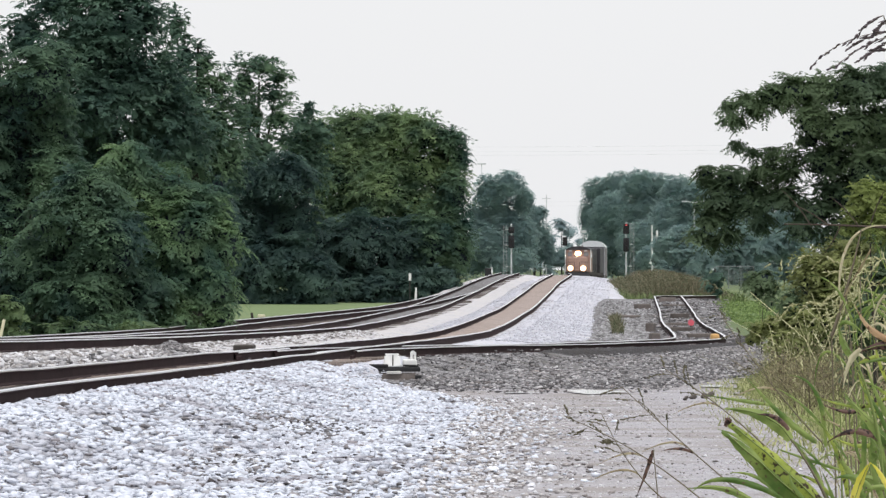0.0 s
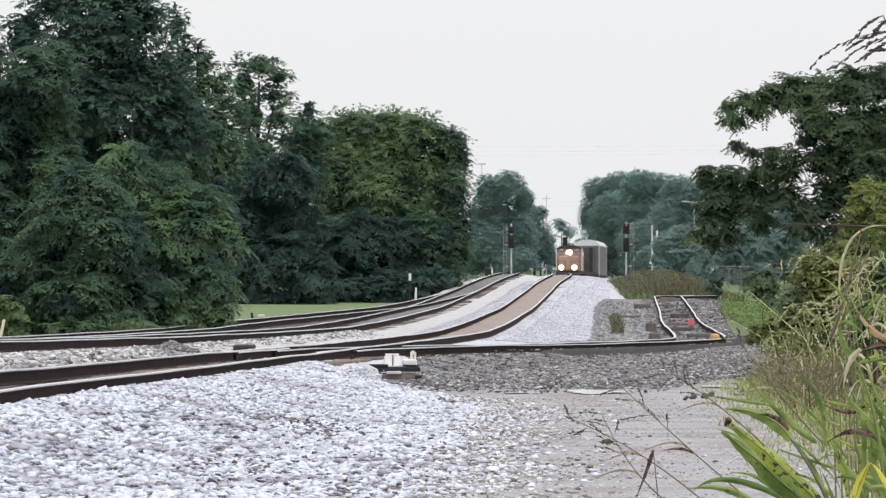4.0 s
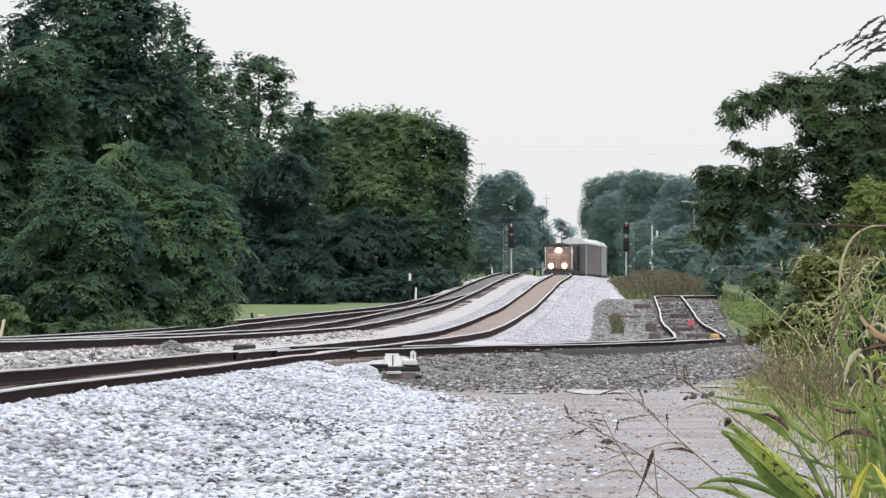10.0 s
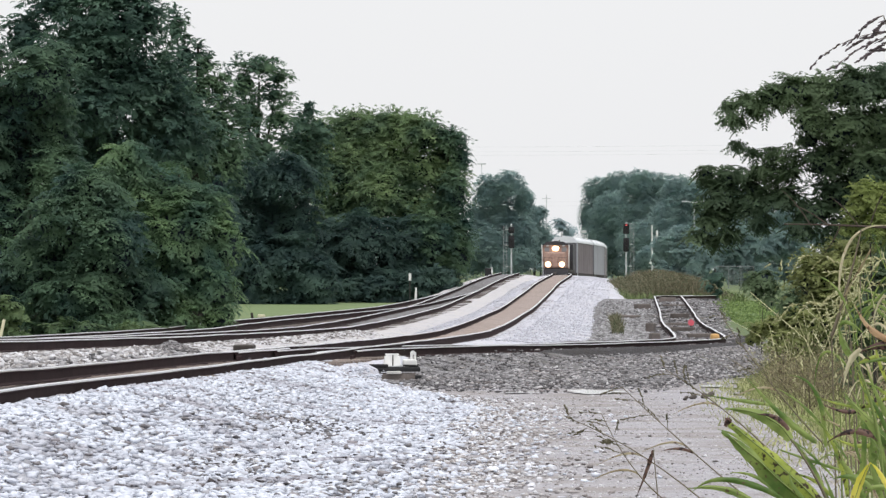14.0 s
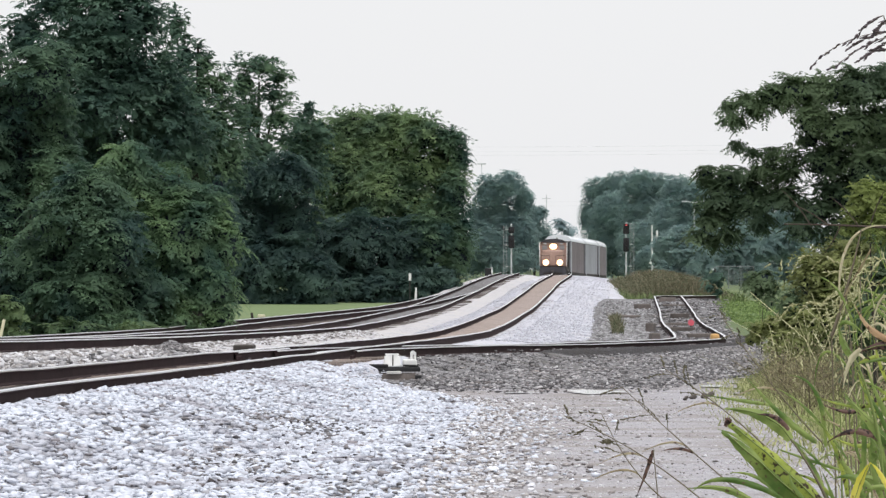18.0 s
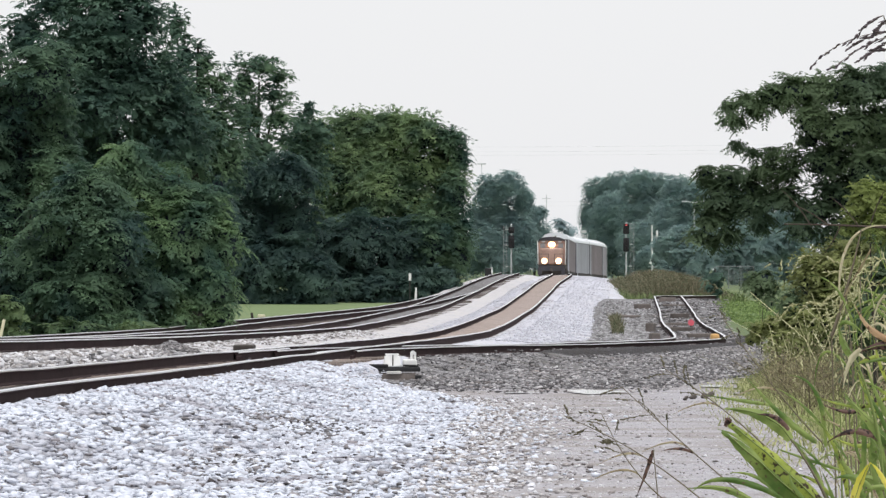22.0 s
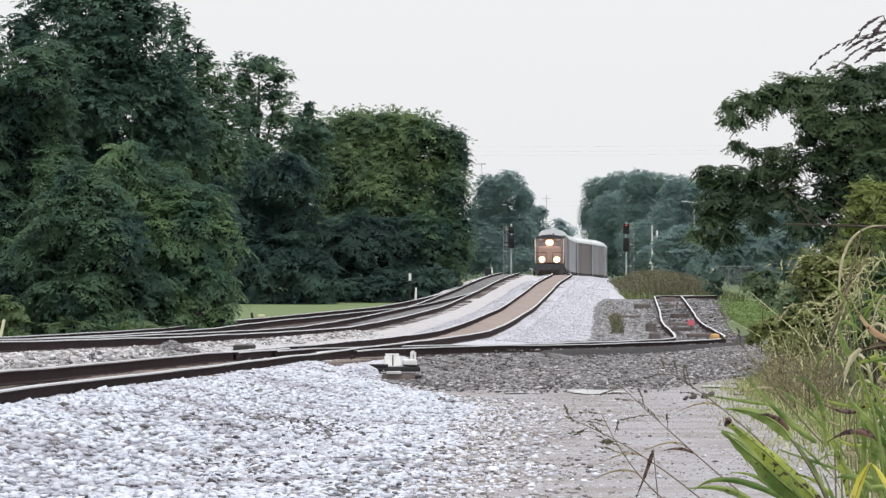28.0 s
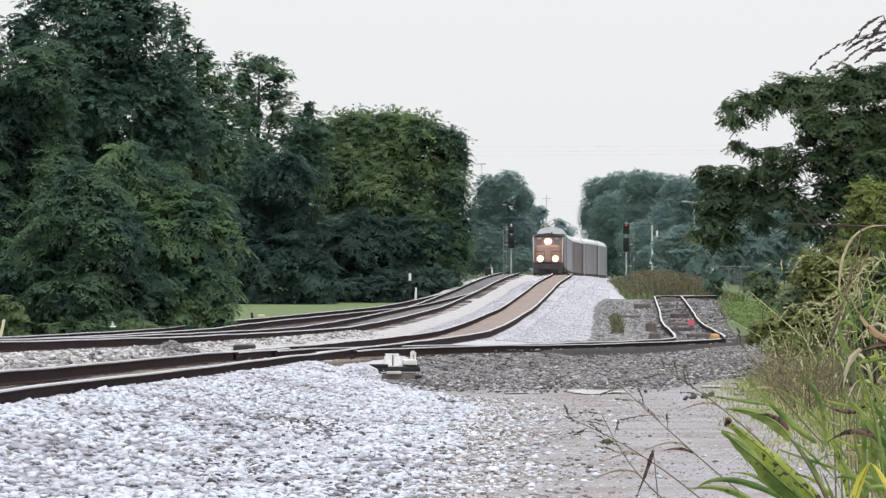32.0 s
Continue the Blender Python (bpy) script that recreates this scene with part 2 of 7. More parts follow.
def grass_leaf(name, green, edge, spots, amount=0.62):
    """Strap leaf: streaks along it, pale patches, dark brown spots."""
    m = bpy.data.materials.new(name)
    m.use_nodes = True
    n, l = m.node_tree.nodes, m.node_tree.links
    p = n["Principled BSDF"]
    p.inputs["Roughness"].default_value, p.inputs["Specular IOR Level"].default_value = 0.5, 0.25
    g = n.new("ShaderNodeNewGeometry")
    out = None
    for scale, lo, hi, c0, c1 in ((22, 0.35, 0.65, green, edge), (140, amount, amount + 0.06, None, spots)):
        t, r, x = n.new("ShaderNodeTexNoise"), n.new("ShaderNodeMapRange"), n.new("ShaderNodeMix")
        t.inputs["Scale"].default_value, t.inputs["Detail"].default_value = scale, 3
        r.inputs[1].default_value, r.inputs[2].default_value = lo, hi
        x.data_type = "RGBA"
        l.new(g.outputs["Position"], t.inputs["Vector"])
        l.new(t.outputs["Fac"], r.inputs[0])
        l.new(r.outputs[0], x.inputs[0])
        x.inputs[7].default_value = (*c1, 1)
        if out is None:
            x.inputs[6].default_value = (*c0, 1)
        else:
            l.new(out, x.inputs[6])
        out = x.outputs[2]
    l.new(out, p.inputs["Base Color"])
    tr, mx = n.new("ShaderNodeBsdfTranslucent"), n.new("ShaderNodeMixShader")
    mx.inputs[0].default_value = 0.3
    l.new(out, tr.inputs["Color"])
    l.new(p.outputs[0], mx.inputs[1])
    l.new(tr.outputs[0], mx.inputs[2])
    l.new(mx.outputs[0], n["Material Output"].inputs["Surface"])
    return m


# ---- mesh helpers ----
def mesh_object(name, verts, faces, mat, parent=None, label="", smooth=False):
    me = bpy.data.meshes.new(name)
    me.from_pydata([tuple(v) for v in verts], [], [tuple(f) for f in faces])
    me.update()
    for mt in (mat if isinstance(mat, (list, tuple)) else [mat]):
        me.materials.append(mt)
    if smooth:
        me.polygons.foreach_set("use_smooth", [True] * len(me.polygons))
    ob = new(name, me)
    ob.parent = parent
    if label:
        tagged(ob, label)
    return ob


def part(name, bm, mat, parent=None, label="", smooth=False):
    """Links a bmesh as one mesh object under a thing or a part."""
    me = bpy.data.meshes.new(name)
    bmesh.ops.recalc_face_normals(bm, faces=bm.faces)
    bm.to_mesh(me)
    bm.free()
    for mt in (mat if isinstance(mat, (list, tuple)) else [mat]):
        me.materials.append(mt)
    if smooth:
        me.polygons.foreach_set("use_smooth", [True] * len(me.polygons))
    ob = new(name, me)
    ob.parent = parent
    if label:
        tagged(ob, label)
    return ob


def thing(name, m, label, category, group="", kind=""):
    ob = new(name)
    ob.empty_display_size = 0.2
    ob.matrix_world = m
    return tagged(ob, label, category, group, kind)


def add_box(bm, cx, cy, cz, sx, sy, sz, bevel=0.0, m=None):
    """A box by centre and size, edges bevelled."""
    r = bmesh.ops.create_cube(bm, size=1, matrix=(m or Matrix()) @ Matrix.LocRotScale((cx, cy, cz), None, (sx, sy, sz)))
    if bevel:
        vs = set(r["verts"])
        es = [e for e in bm.edges if e.verts[0] in vs and e.verts[1] in vs]
        bmesh.ops.bevel(bm, geom=es, offset=bevel, segments=2, affect="EDGES", profile=0.6)
    return bm


def box(cx, cy, cz, sx, sy, sz, bevel=0.0):
    return add_box(bmesh.new(), cx, cy, cz, sx, sy, sz, bevel)


def add_tube(bm, a, b, r1, r2=None, sides=8, caps=True):
    """A tapered round bar from a to b."""
    a, b = Vector(a), Vector(b)
    d = b - a
    turn = d.to_track_quat("Z", "Y").to_matrix().to_4x4()
    bmesh.ops.create_cone(bm, cap_ends=caps, segments=sides, radius1=r1, radius2=r1 if r2 is None else r2, depth=d.length,
                          matrix=Matrix.Translation((a + b) / 2) @ turn)
    return bm


def tube(a, b, r1, r2=None, sides=8):
    return add_tube(bmesh.new(), a, b, r1, r2, sides)


def smooth_curve(points):
    """A function through the points (x, y), monotone between them."""
    x, y = np.array(points, float).T
    h, d = np.diff(x), np.diff(y) / np.diff(x)
    s = np.zeros(len(x))
    s[0], s[-1] = d[0], d[-1]
    for i in range(1, len(x) - 1):
        if d[i - 1] * d[i] > 0:
            w1, w2 = 2 * h[i] + h[i - 1], h[i] + 2 * h[i - 1]
            s[i] = (w1 + w2) / (w1 / d[i - 1] + w2 / d[i])

    def f(t):
        t = np.asarray(t, float)
        i = np.clip(np.searchsorted(x, t) - 1, 0, len(x) - 2)
        u = np.clip((t - x[i]) / h[i], 0, 1)
        return ((2 * u**3 - 3 * u**2 + 1) * y[i] + (u**3 - 2 * u**2 + u) * h[i] * s[i]
                + (3 * u**2 - 2 * u**3) * y[i + 1] + (u**3 - u**2) * h[i] * s[i + 1])
    return f


# ---- the plan: lines of the tracks, and their rail-head heights ----
main_x = smooth_curve([(25, -7), (58.6, -5.15), (70, -4.5), (110, -2.65), (180, 0.7), (262, 3.0), (350, 5.6), (396, 7.0), (429, 8.3),
                       (481, 9.6), (542, 10.3), (612, 10.9), (649, 11.5), (674, 12.26), (697, 13.0), (715, 13.8), (728, 14.6),
                       (750, 16.9), (774, 19.3), (788, 20.1), (800, 20.5), (830, 21.0), (875, 21.6), (1140, 24)])
main_z = smooth_curve([(25, 0.78), (58, 0.76), (70, 0.74), (127, 0.33), (157, 0.15), (180, 0.05), (262, 0), (330, 0.35), (396, 0.87),
                       (429, 1.2), (481, 1.34), (525, 1.2), (595, 1.0), (649, 0.8), (687, 0.5), (709, 0.15), (728, -0.1), (750, -0.3),
                       (788, -0.6), (875, -1.1), (1140, -1.3)])
siding_off = smooth_curve([(100, 0), (108, 0.06), (116, 0.3), (128, 1.3), (150, 4.0), (165, 6.1), (171, 6.85), (176, 7.08), (184, 7.1), (220, 7.1), (273, 7.4), (325, 7.5), (334, 7.54), (338, 7.9), (341, 8.7), (343, 9.8)])
siding_z = smooth_curve([(100, 0.47), (125, 0.29), (150, 0.03), (176, -0.13), (220, -0.22), (250, -0.17), (273, -0.06), (330, 0.27), (345, 0.27)])
left_off = smooth_curve([(25, -4.75), (100, -4.7), (131, -4.4), (200, -4.2), (1140, -4.2)])
left_rise = smooth_curve([(25, 0.18), (97, 0.18), (131, 0.155), (180, 0.11), (230, 0.08), (1140, 0.08)])
branch_off = smooth_curve([(25, -8.3), (190, -8.2), (230, -7.2), (290, -5.2), (340, -4.25), (350, -4.2)])
base_z = smooth_curve([(-60, 0.35), (0, 0.3), (44, 0.25), (88, 0.0), (130, -0.24), (150, -0.3), (350, -0.35), (420, 0.1), (480, 0.45), (540, 0.3),
                       (650, -0.2), (760, -0.9), (1000, -1.2), (4000, -1.5)])


def siding_x(d):
    return main_x(d) + siding_off(d)


def left_x(d):
    return main_x(d) + left_off(d)


def left_z(d):
    return main_z(d) + left_rise(d)


def branch_z(d):
    return main_z(d) + 0.08


def branch_x(d):
    return main_x(d) + branch_off(d)


def wobble(x, y, s):
    """Smooth pseudo-random height, about -1 to 1, over arrays."""
    return (np.sin(x * 1.7 / s + 1.3 * np.sin(y * 0.9 / s)) + np.sin(y * 2.1 / s + 2 + 1.1 * np.sin(x * 1.3 / s)) + np.sin((x + y) * 3.3 / s)) / 3


def grid_object(name, xs, ys, zs, mat, label="", category="", kind="structure", parent=None):
    """A sheet from arrays of one shape."""
    r, c = xs.shape
    v = np.stack([xs, ys, zs], -1).reshape(-1, 3)
    i = (np.arange(r - 1)[:, None] * c + np.arange(c - 1)[None, :]).reshape(-1)
    f = np.stack([i, i + 1, i + c + 1, i + c], -1)
    ob = mesh_object(name, v.tolist(), f.tolist(), mat, parent, smooth=True)
    return tagged(ob, label, category, "", kind)


def depth_steps(a, b, near=0.25, rate=0.006):
    ys = [a]
    while ys[-1] < b:
        ys.append(ys[-1] + max(near, ys[-1] * rate))
    return np.array(ys)


# ---- ground ----
gx = np.concatenate([-np.geomspace(3000, 42, 22), np.arange(-40, 45, 1.0), np.geomspace(46, 3000, 22)])
gy = np.concatenate([np.arange(-60, 20, 8.0), np.arange(20, 1000, 4.0), np.geomspace(1000, 4500, 16)])
GX, GY = np.meshgrid(gx, gy)
GZ = base_z(GY) - 0.10 + 0.03 * wobble(GX, GY, 3.0)
grid_object("ground", GX, GY, GZ, GRASS, "rough green grass and weeds beside the tracks", "ground")


def strip(name, centre, height, us, zs, y0, y1, mat, label, edge=0.0, rough=0.03, grain=0.6, category="ballast", ramp=0.0):
    """A bed along a track: across it at offsets us the height is height + zs."""
    ys = depth_steps(y0, y1)
    U, Y = np.meshgrid(np.array(us, float), ys)
    Z = np.array(zs, float)[None, :] + height(Y)
    Z = Z - 0.5 * np.clip((y0 + ramp - Y) / max(ramp, 0.01), 0, 1)
    e = np.abs(U) / np.max(np.abs(us))
    U = U + edge * wobble(Y, U, 2.2) * (e > 0.6)
    X = centre(Y) + U
    Z = Z + rough * wobble(X * 3, Y, grain * 2)
    return grid_object(name, X, Y, Z, mat, label, category)


strip("ballast_bed_1", main_x, lambda d: main_z(d) - np.interp(d, [55, 66, 112, 125], [0.05, 0.08, 0.07, 0]), [-2.9, -2.2, -1.4, -0.7, 0, 0.7, 1.4, 1.6, 1.85], [-0.7, -0.35, -0.19, -0.19, -0.19, -0.19, -0.18, -0.3, -0.9],
      25, 1000, BED, "pale crushed-stone ballast under the main track", 0.2)
strip("ballast_shoulder", main_x, main_z, [1.3, 1.7, 2.4, 3.2, 4.0, 4.6, 5.2], [-0.25, -0.20, -0.26, -0.36, -0.46, -0.62, -0.95],
      158, 1000, BED, "wide pale ballast shoulder beside the main track", 0.3, ramp=9.0)
strip("fouled_ballast", main_x, main_z, [-0.70, -0.35, 0, 0.35, 0.70], [-0.165, -0.15, -0.15, -0.15, -0.165],
      150, 620, TAN, "rusty tan fouled ballast between the main rails", 0, 0.012)
strip("dark_fouled_ballast", left_x, left_z, [-0.70, -0.35, 0, 0.35, 0.70], [-0.17, -0.155, -0.155, -0.155, -0.17],
      205, 860, OLD, "dark fouled ballast between the rails of the second track", 0, 0.012)
strip("ballast_bed_2", left_x, left_z, [-2.6, -2.0, -1.4, -0.7, 0, 0.7, 1.4, 2.0, 2.6], [-0.8, -0.35, -0.20, -0.20, -0.20, -0.20, -0.20, -0.27, -0.5],
      30, 1000, BED_OLD, "pale crushed-stone ballast under the second track", 0.2)
strip("ballast_bed_3", branch_x, branch_z, [-3.0, -2.2, -1.4, -0.7, 0, 0.7, 1.4, 2.0], [-0.8, -0.4, -0.22, -0.22, -0.22, -0.22, -0.23, -0.5],
      60, 345, OLD, "grey ballast under the branch track", 0.2)
strip("ballast_bed_4", siding_x, siding_z, [-4.0, -3.3, -2.6, -1.5, -0.7, 0, 0.7, 1.5, 2.4, 3.4], [-0.5, -0.16, -0.22, -0.19, -0.20, -0.20, -0.20, -0.20, -0.4, -0.75],
      107, 334, OLD, "dark old ballast under the siding", 0.3, 0.05, 0.7, ramp=14.0)
strip("ballast_bed_5", siding_x, siding_z, [-1.9, -1.3, -0.7, 0, 0.7, 1.3], [-0.75, -0.2, -0.2, -0.2, -0.2, -0.6], 334, 345, OLD, "dark old ballast under the end of the siding", 0.1)
# Partly a real dark bank; its black also paints shade under the rail.
strip("cinder_shade_bank", siding_x, siding_z, [0.80, 0.95, 1.3, 1.65, 2.1], [-0.18, -0.12, -0.10, -0.15, -0.5], 126, 182, CINDER_SHADE, "low bank of dark cinders outside the siding curve, with rail shade painted in", 0.0, 0.02, 0.6, ramp=14.0)

# fresh ballast spread beside the main track, dirt road, old apron before the siding
mound_edge = smooth_curve([(20, 0.0), (44, 0.15), (62, 0.3), (80, 0.8), (86, 0.4), (92, -0.65), (97, -1.65), (103, -2.15), (112, -2.35), (118, -2.45)])


def mound_z(x, y):
    """Height of the fresh ballast: level with the ties by the rail, falling to the road."""
    u = x - main_x(y)
    prof = np.interp(u, [0.8, 1.5, 2.0, 3.0, 4.2, 6.0], [-0.13, -0.15, -0.24, -0.46, -0.62, -1.2])
    drop = 0.16 * np.clip((y - 106) / 10, 0, 1) + np.interp(y, [66, 78, 100, 112], [0, 0.062, 0.062, 0.02]) * np.clip((3.4 - u) / 1.6, 0, 1)
    drop = drop + 0.10 * np.clip((y - 86) / 10, 0, 1) * np.clip((u - 1.2) / 0.8, 0, 1)
    e = np.clip((x - mound_edge(y) + 0.25) / 0.25, 0, 1)
    return np.maximum(main_z(y) + prof - drop, base_z(y) + 0.035) - 0.06 * e


ys = depth_steps(24, 118, 0.25, 0.004)
V, MY = np.meshgrid(np.linspace(0, 1, 40), ys)
MX = main_x(MY) + 0.82 + V * (mound_edge(MY) + 0.25 * wobble(MY, MY * 0, 1.2) - main_x(MY) - 0.82)
grid_object("fresh_ballast", MX, MY, mound_z(MX, MY) + 0.018 * wobble(MX * 4, MY, 0.8), FRESH, "bank of fresh white crushed-stone ballast", "ballast")
ys = depth_steps(18, 140, 0.4, 0.005)
V, RY = np.meshgrid(np.linspace(0, 1, 30), ys)
verge = smooth_curve([(18, 2.6), (44, 3.3), (70, 4.2), (95, 4.7), (140, 7.5)])
RX = main_x(RY) + 1.0 + V * (verge(RY) + 0.3 * wobble(RY, RY * 0, 1.7) - main_x(RY) - 1.0)
grid_object("road", RX, RY, base_z(RY) + 0.006 * wobble(RX * 0.5, RY, 4.0), ROAD, "grey dirt and gravel service road", "road")
ys = depth_steps(99, 178, 0.3, 0.004)
V, AY = np.meshgrid(np.linspace(0, 1, 36), ys)
ax0, ax1 = main_x(AY) + 1.25, np.maximum(siding_x(AY) + 3.2, smooth_curve([(99, 3.6), (112, 5.2), (178, 11.5)])(AY))
AX = ax0 + V * (ax1 - ax0)
AZ = base_z(AY) + 0.05 * np.clip((AY - 99 - 2.5 * np.abs(wobble(AX, AX * 0, 1.0))) / 6, -0.6, 1) + 0.02 * wobble(AX * 3, AY, 1.0) - 0.2 * np.clip((V - 0.9) / 0.1, 0, 1)
grid_object("old_ballast_apron", AX, AY, AZ, OLD, "dark old ballast spread beside the siding", "ballast")
V, LY = np.meshgrid(np.linspace(0, 1, 20), np.linspace(235, 366, 60))
LX = -26 + V * (branch_x(np.minimum(LY, 345)) - 2.0 + 26)
grid_object("lawn", LX, LY, base_z(LY) - 0.02 + 0.015 * wobble(LX, LY, 2.0), LAWN, "mown pale green lawn before the wood", "lawn")
V, LY = np.meshgrid(np.linspace(0, 1, 16), np.linspace(170, 372, 60))
LX = siding_x(np.minimum(LY, 330)) + 2.2 + V * 17
grid_object("grass_verge", LX, LY, base_z(LY) + 0.0 - 0.25 * (V < 0.03) + 0.02 * wobble(LX, LY, 2.0), VERGE, "green grassy slope beside the siding", "grass")

# ---- rails and ties ----
RAIL = [(-0.075, -0.185), (0.075, -0.185), (0.075, -0.168), (0.012, -0.150), (0.010, -0.045), (0.036, -0.036), (0.036, -0.022), (0.036, -0.006), (0.028, 0.0),
        (-0.028, 0.0), (-0.036, -0.006), (-0.036, -0.022), (-0.036, -0.036), (-0.010, -0.045), (-0.012, -0.150), (-0.075, -0.168)]


def rail(parent, centre, height, off, y0, y1):
    """One rail: its section swept along the track's line."""
    ys = depth_steps(y0, y1, 0.6, 0.008)
    x, z = centre(ys), height(ys)
    dx = np.gradient(x, ys)
    n = len(RAIL)
    jolt = 0.010 * wobble(ys, ys * 0 + off, 5.0)
    verts = [(x[i] + (off + u) / math.sqrt(1 + dx[i]**2) + jolt[i], ys[i] - (off + u) * dx[i], z[i] + w + jolt[i]) for i in range(len(ys)) for u, w in RAIL]
    faces, mats = [], []
    for i in range(len(ys) - 1):
        for k in range(n):
            a, b = i * n + k, i * n + (k + 1) % n
            faces.append((a, b, b + n, a + n))
            mats.append(1 if k in (6, 7, 8, 9, 10) else 0)
    faces.append(tuple(range(n)))
    mats.append(0)
    faces.append(tuple(range((len(ys) - 1) * n, len(ys) * n)))
    mats.append(0)
    ob = mesh_object("rail", verts, faces, [RUST, SHINE], parent)
    ob.data.polygons.foreach_set("material_index", mats)
    return ob


def tie_mesh(mat):
    me = bpy.data.meshes.new("tie")
    bm = box(0, 0, -0.09, 2.6, 0.23, 0.18, 0.012)
    bm.to_mesh(me)
    bm.free()
    me.materials.append(mat)
    return me


def ties(parent, centre, height, y0, y1, y_far, mat, shared, gap=0.56, sink=0.195, wide=None):
    """Single ties from y0 to y1; the rest out to y_far joined."""
    rng = random.Random(int(y0 * 7 + y1))
    y = y0
    vs, fs = [], []
    while y < y_far:
        x, z = float(centre(y)), float(height(y)) - sink + rng.uniform(-0.012, 0.012)
        rz = -math.degrees(math.atan(float(centre(y + 1) - centre(y)))) + rng.uniform(-1.2, 1.2)
        m = pose(x + rng.uniform(-0.05, 0.05), y, z, 0, 0, rz)
        if y < y1:
            ob = new("tie", shared)
            ob.parent = parent
            ob.matrix_world = m
        else:
            k = len(vs)
            vs += [m @ Vector((sx * 1.3, sy * 0.115, sz)) for sx in (-1, 1) for sy in (-1, 1) for sz in (-0.18, 0)]
            fs += [tuple(k + j for j in f) for f in ((0, 1, 3, 2), (4, 6, 7, 5), (0, 4, 5, 1), (2, 3, 7, 6), (1, 5, 7, 3), (0, 2, 6, 4))]
        y += gap * rng.uniform(0.94, 1.06)
    if vs:
        tagged(mesh_object("tie_run", vs, fs, mat, parent), "far run of weathered wooden ties", kind="stuff")


def level(d):
    return 0 * d


def track(label, centre, height, y0, y1, t0, t1, t2, mat=TIE, far_dip=level, near_dip=level):
    t = thing("railway_track", Matrix(), label, "railway track", "tracks")
    rail(t, centre, lambda d: height(d) + far_dip(d), -0.755, y0, y1)
    rail(t, centre, lambda d: height(d) + near_dip(d), 0.755, y0, y1)
    ties(t, centre, height, t0, t1, t2, mat, tie_mesh(mat))
    return t


track("main railway track with shiny rail heads on pale ballast", main_x, main_z, 28, 1000, 60, 205, 560,
      far_dip=smooth_curve([(25, 0.02), (70, 0.015), (75, -0.012), (80, -0.026), (100, -0.018), (118, 0), (1000, 0)]),
      near_dip=smooth_curve([(25, 0), (61, 0), (70, -0.035), (80, -0.064), (95, -0.056), (110, -0.03), (125, 0), (1000, 0)]))
track("second railway track curving beside the main track", left_x, left_z, 40, 900, 90, 200, 480, OLDTIE)
track("branch railway track joining the second track", branch_x, branch_z, 60, 344, 130, 230, 330, OLDTIE)
track("little-used siding track on dark old ballast", siding_x, siding_z, 112, 343, 122, 235, 330, DARKTIE)


# ---- train ----
def place(front, length, t):
    """Pose of a vehicle whose front end stands `front` m out at t = 0: its middle, turned along the track, nose to the camera."""
    f = front - 3.16 * t
    a, b = f + 0.17 * length, f + 0.83 * length
    ax, az, bx, bz = float(main_x(a)), float(main_z(a)), float(main_x(b)), float(main_z(b))
    rz = -math.degrees(math.atan2(bx - ax, b - a))
    return pose((ax + bx) / 2, (a + b) / 2, (az + bz) / 2, math.degrees(math.atan2(bz - az, b - a)), 0, rz)


TRAIN = []
WHEELS = []
# Orange lightened towards beige: haze over the cab face is painted in.
ORANGE = material("hazed_orange_paint", (0.38, 0.255, 0.21), 0.5, vary=0.3, grain=6, stain=0.8, bump=0.05, second=(0.25, 0.155, 0.125))
DARK = material("dark_loco_paint", (0.050, 0.048, 0.055), 0.55, vary=0.4, grain=6, stain=0.8, bump=0.1)
GRIME = material("grimy_underframe", (0.05, 0.043, 0.038), 0.85, vary=0.4, grain=9, stain=1.2, bump=0.2)
RACK1 = material("rack_panels_grey", (0.30, 0.275, 0.315), 0.55, 0.3, vary=0.25, grain=9, stain=0.5, bump=0.2, obj=0.12)
RACK2 = material("rack_panels_pale", (0.38, 0.38, 0.43), 0.5, 0.3, vary=0.2, grain=9, stain=0.5, bump=0.2, obj=0.12)
RACK3 = material("rack_panels_brown", (0.21, 0.175, 0.19), 0.6, 0.2, vary=0.25, grain=9, stain=0.5, bump=0.2, obj=0.12)
RACK4 = material("rack_panels_dark", (0.15, 0.145, 0.155), 0.6, 0.2, vary=0.25, grain=9, stain=0.5, bump=0.2, obj=0.12)
ROOF = material("rack_roof_metal", (0.70, 0.72, 0.75), 0.45, 0.1, vary=0.15, grain=5, stain=0.4, bump=0.1)
LAMP = glowing("headlight_lens", (1, 0.86, 0.66), 60)
# Faint orange glow painted round each lens; the ring is no lamp.
HALO = glowing("lamp_halo", (1, 0.62, 0.36), 1.1)
# Base lifted to grey, painting in the sky mirrored by the glass.
GLASS = material("cab_window", (0.22, 0.22, 0.23), 0.06, vary=0.1, grain=3, bump=0, spec=0.8)
IRON = material("wheel_iron", (0.10, 0.09, 0.085), 0.5, 0.7, vary=0.3, grain=9, bump=0.1)


def wheelset_mesh():
    bm = bmesh.new()
    for sx in (-0.755, 0.755):
        add_tube(bm, (sx - 0.065, 0, 0), (sx + 0.065, 0, 0), 0.5, 0.5, 20)
        add_tube(bm, (sx - math.copysign(0.09, sx), 0, 0), (sx - math.copysign(0.06, sx), 0, 0), 0.53, 0.53, 20)
    add_tube(bm, (-0.95, 0, 0), (0.95, 0, 0), 0.09, 0.09, 10)
    me = bpy.data.meshes.new("wheelset")
    bmesh.ops.recalc_face_normals(bm, faces=bm.faces)
    bm.to_mesh(me)
    bm.free()
    me.materials.append(IRON)
    return me


WHEELSET = wheelset_mesh()


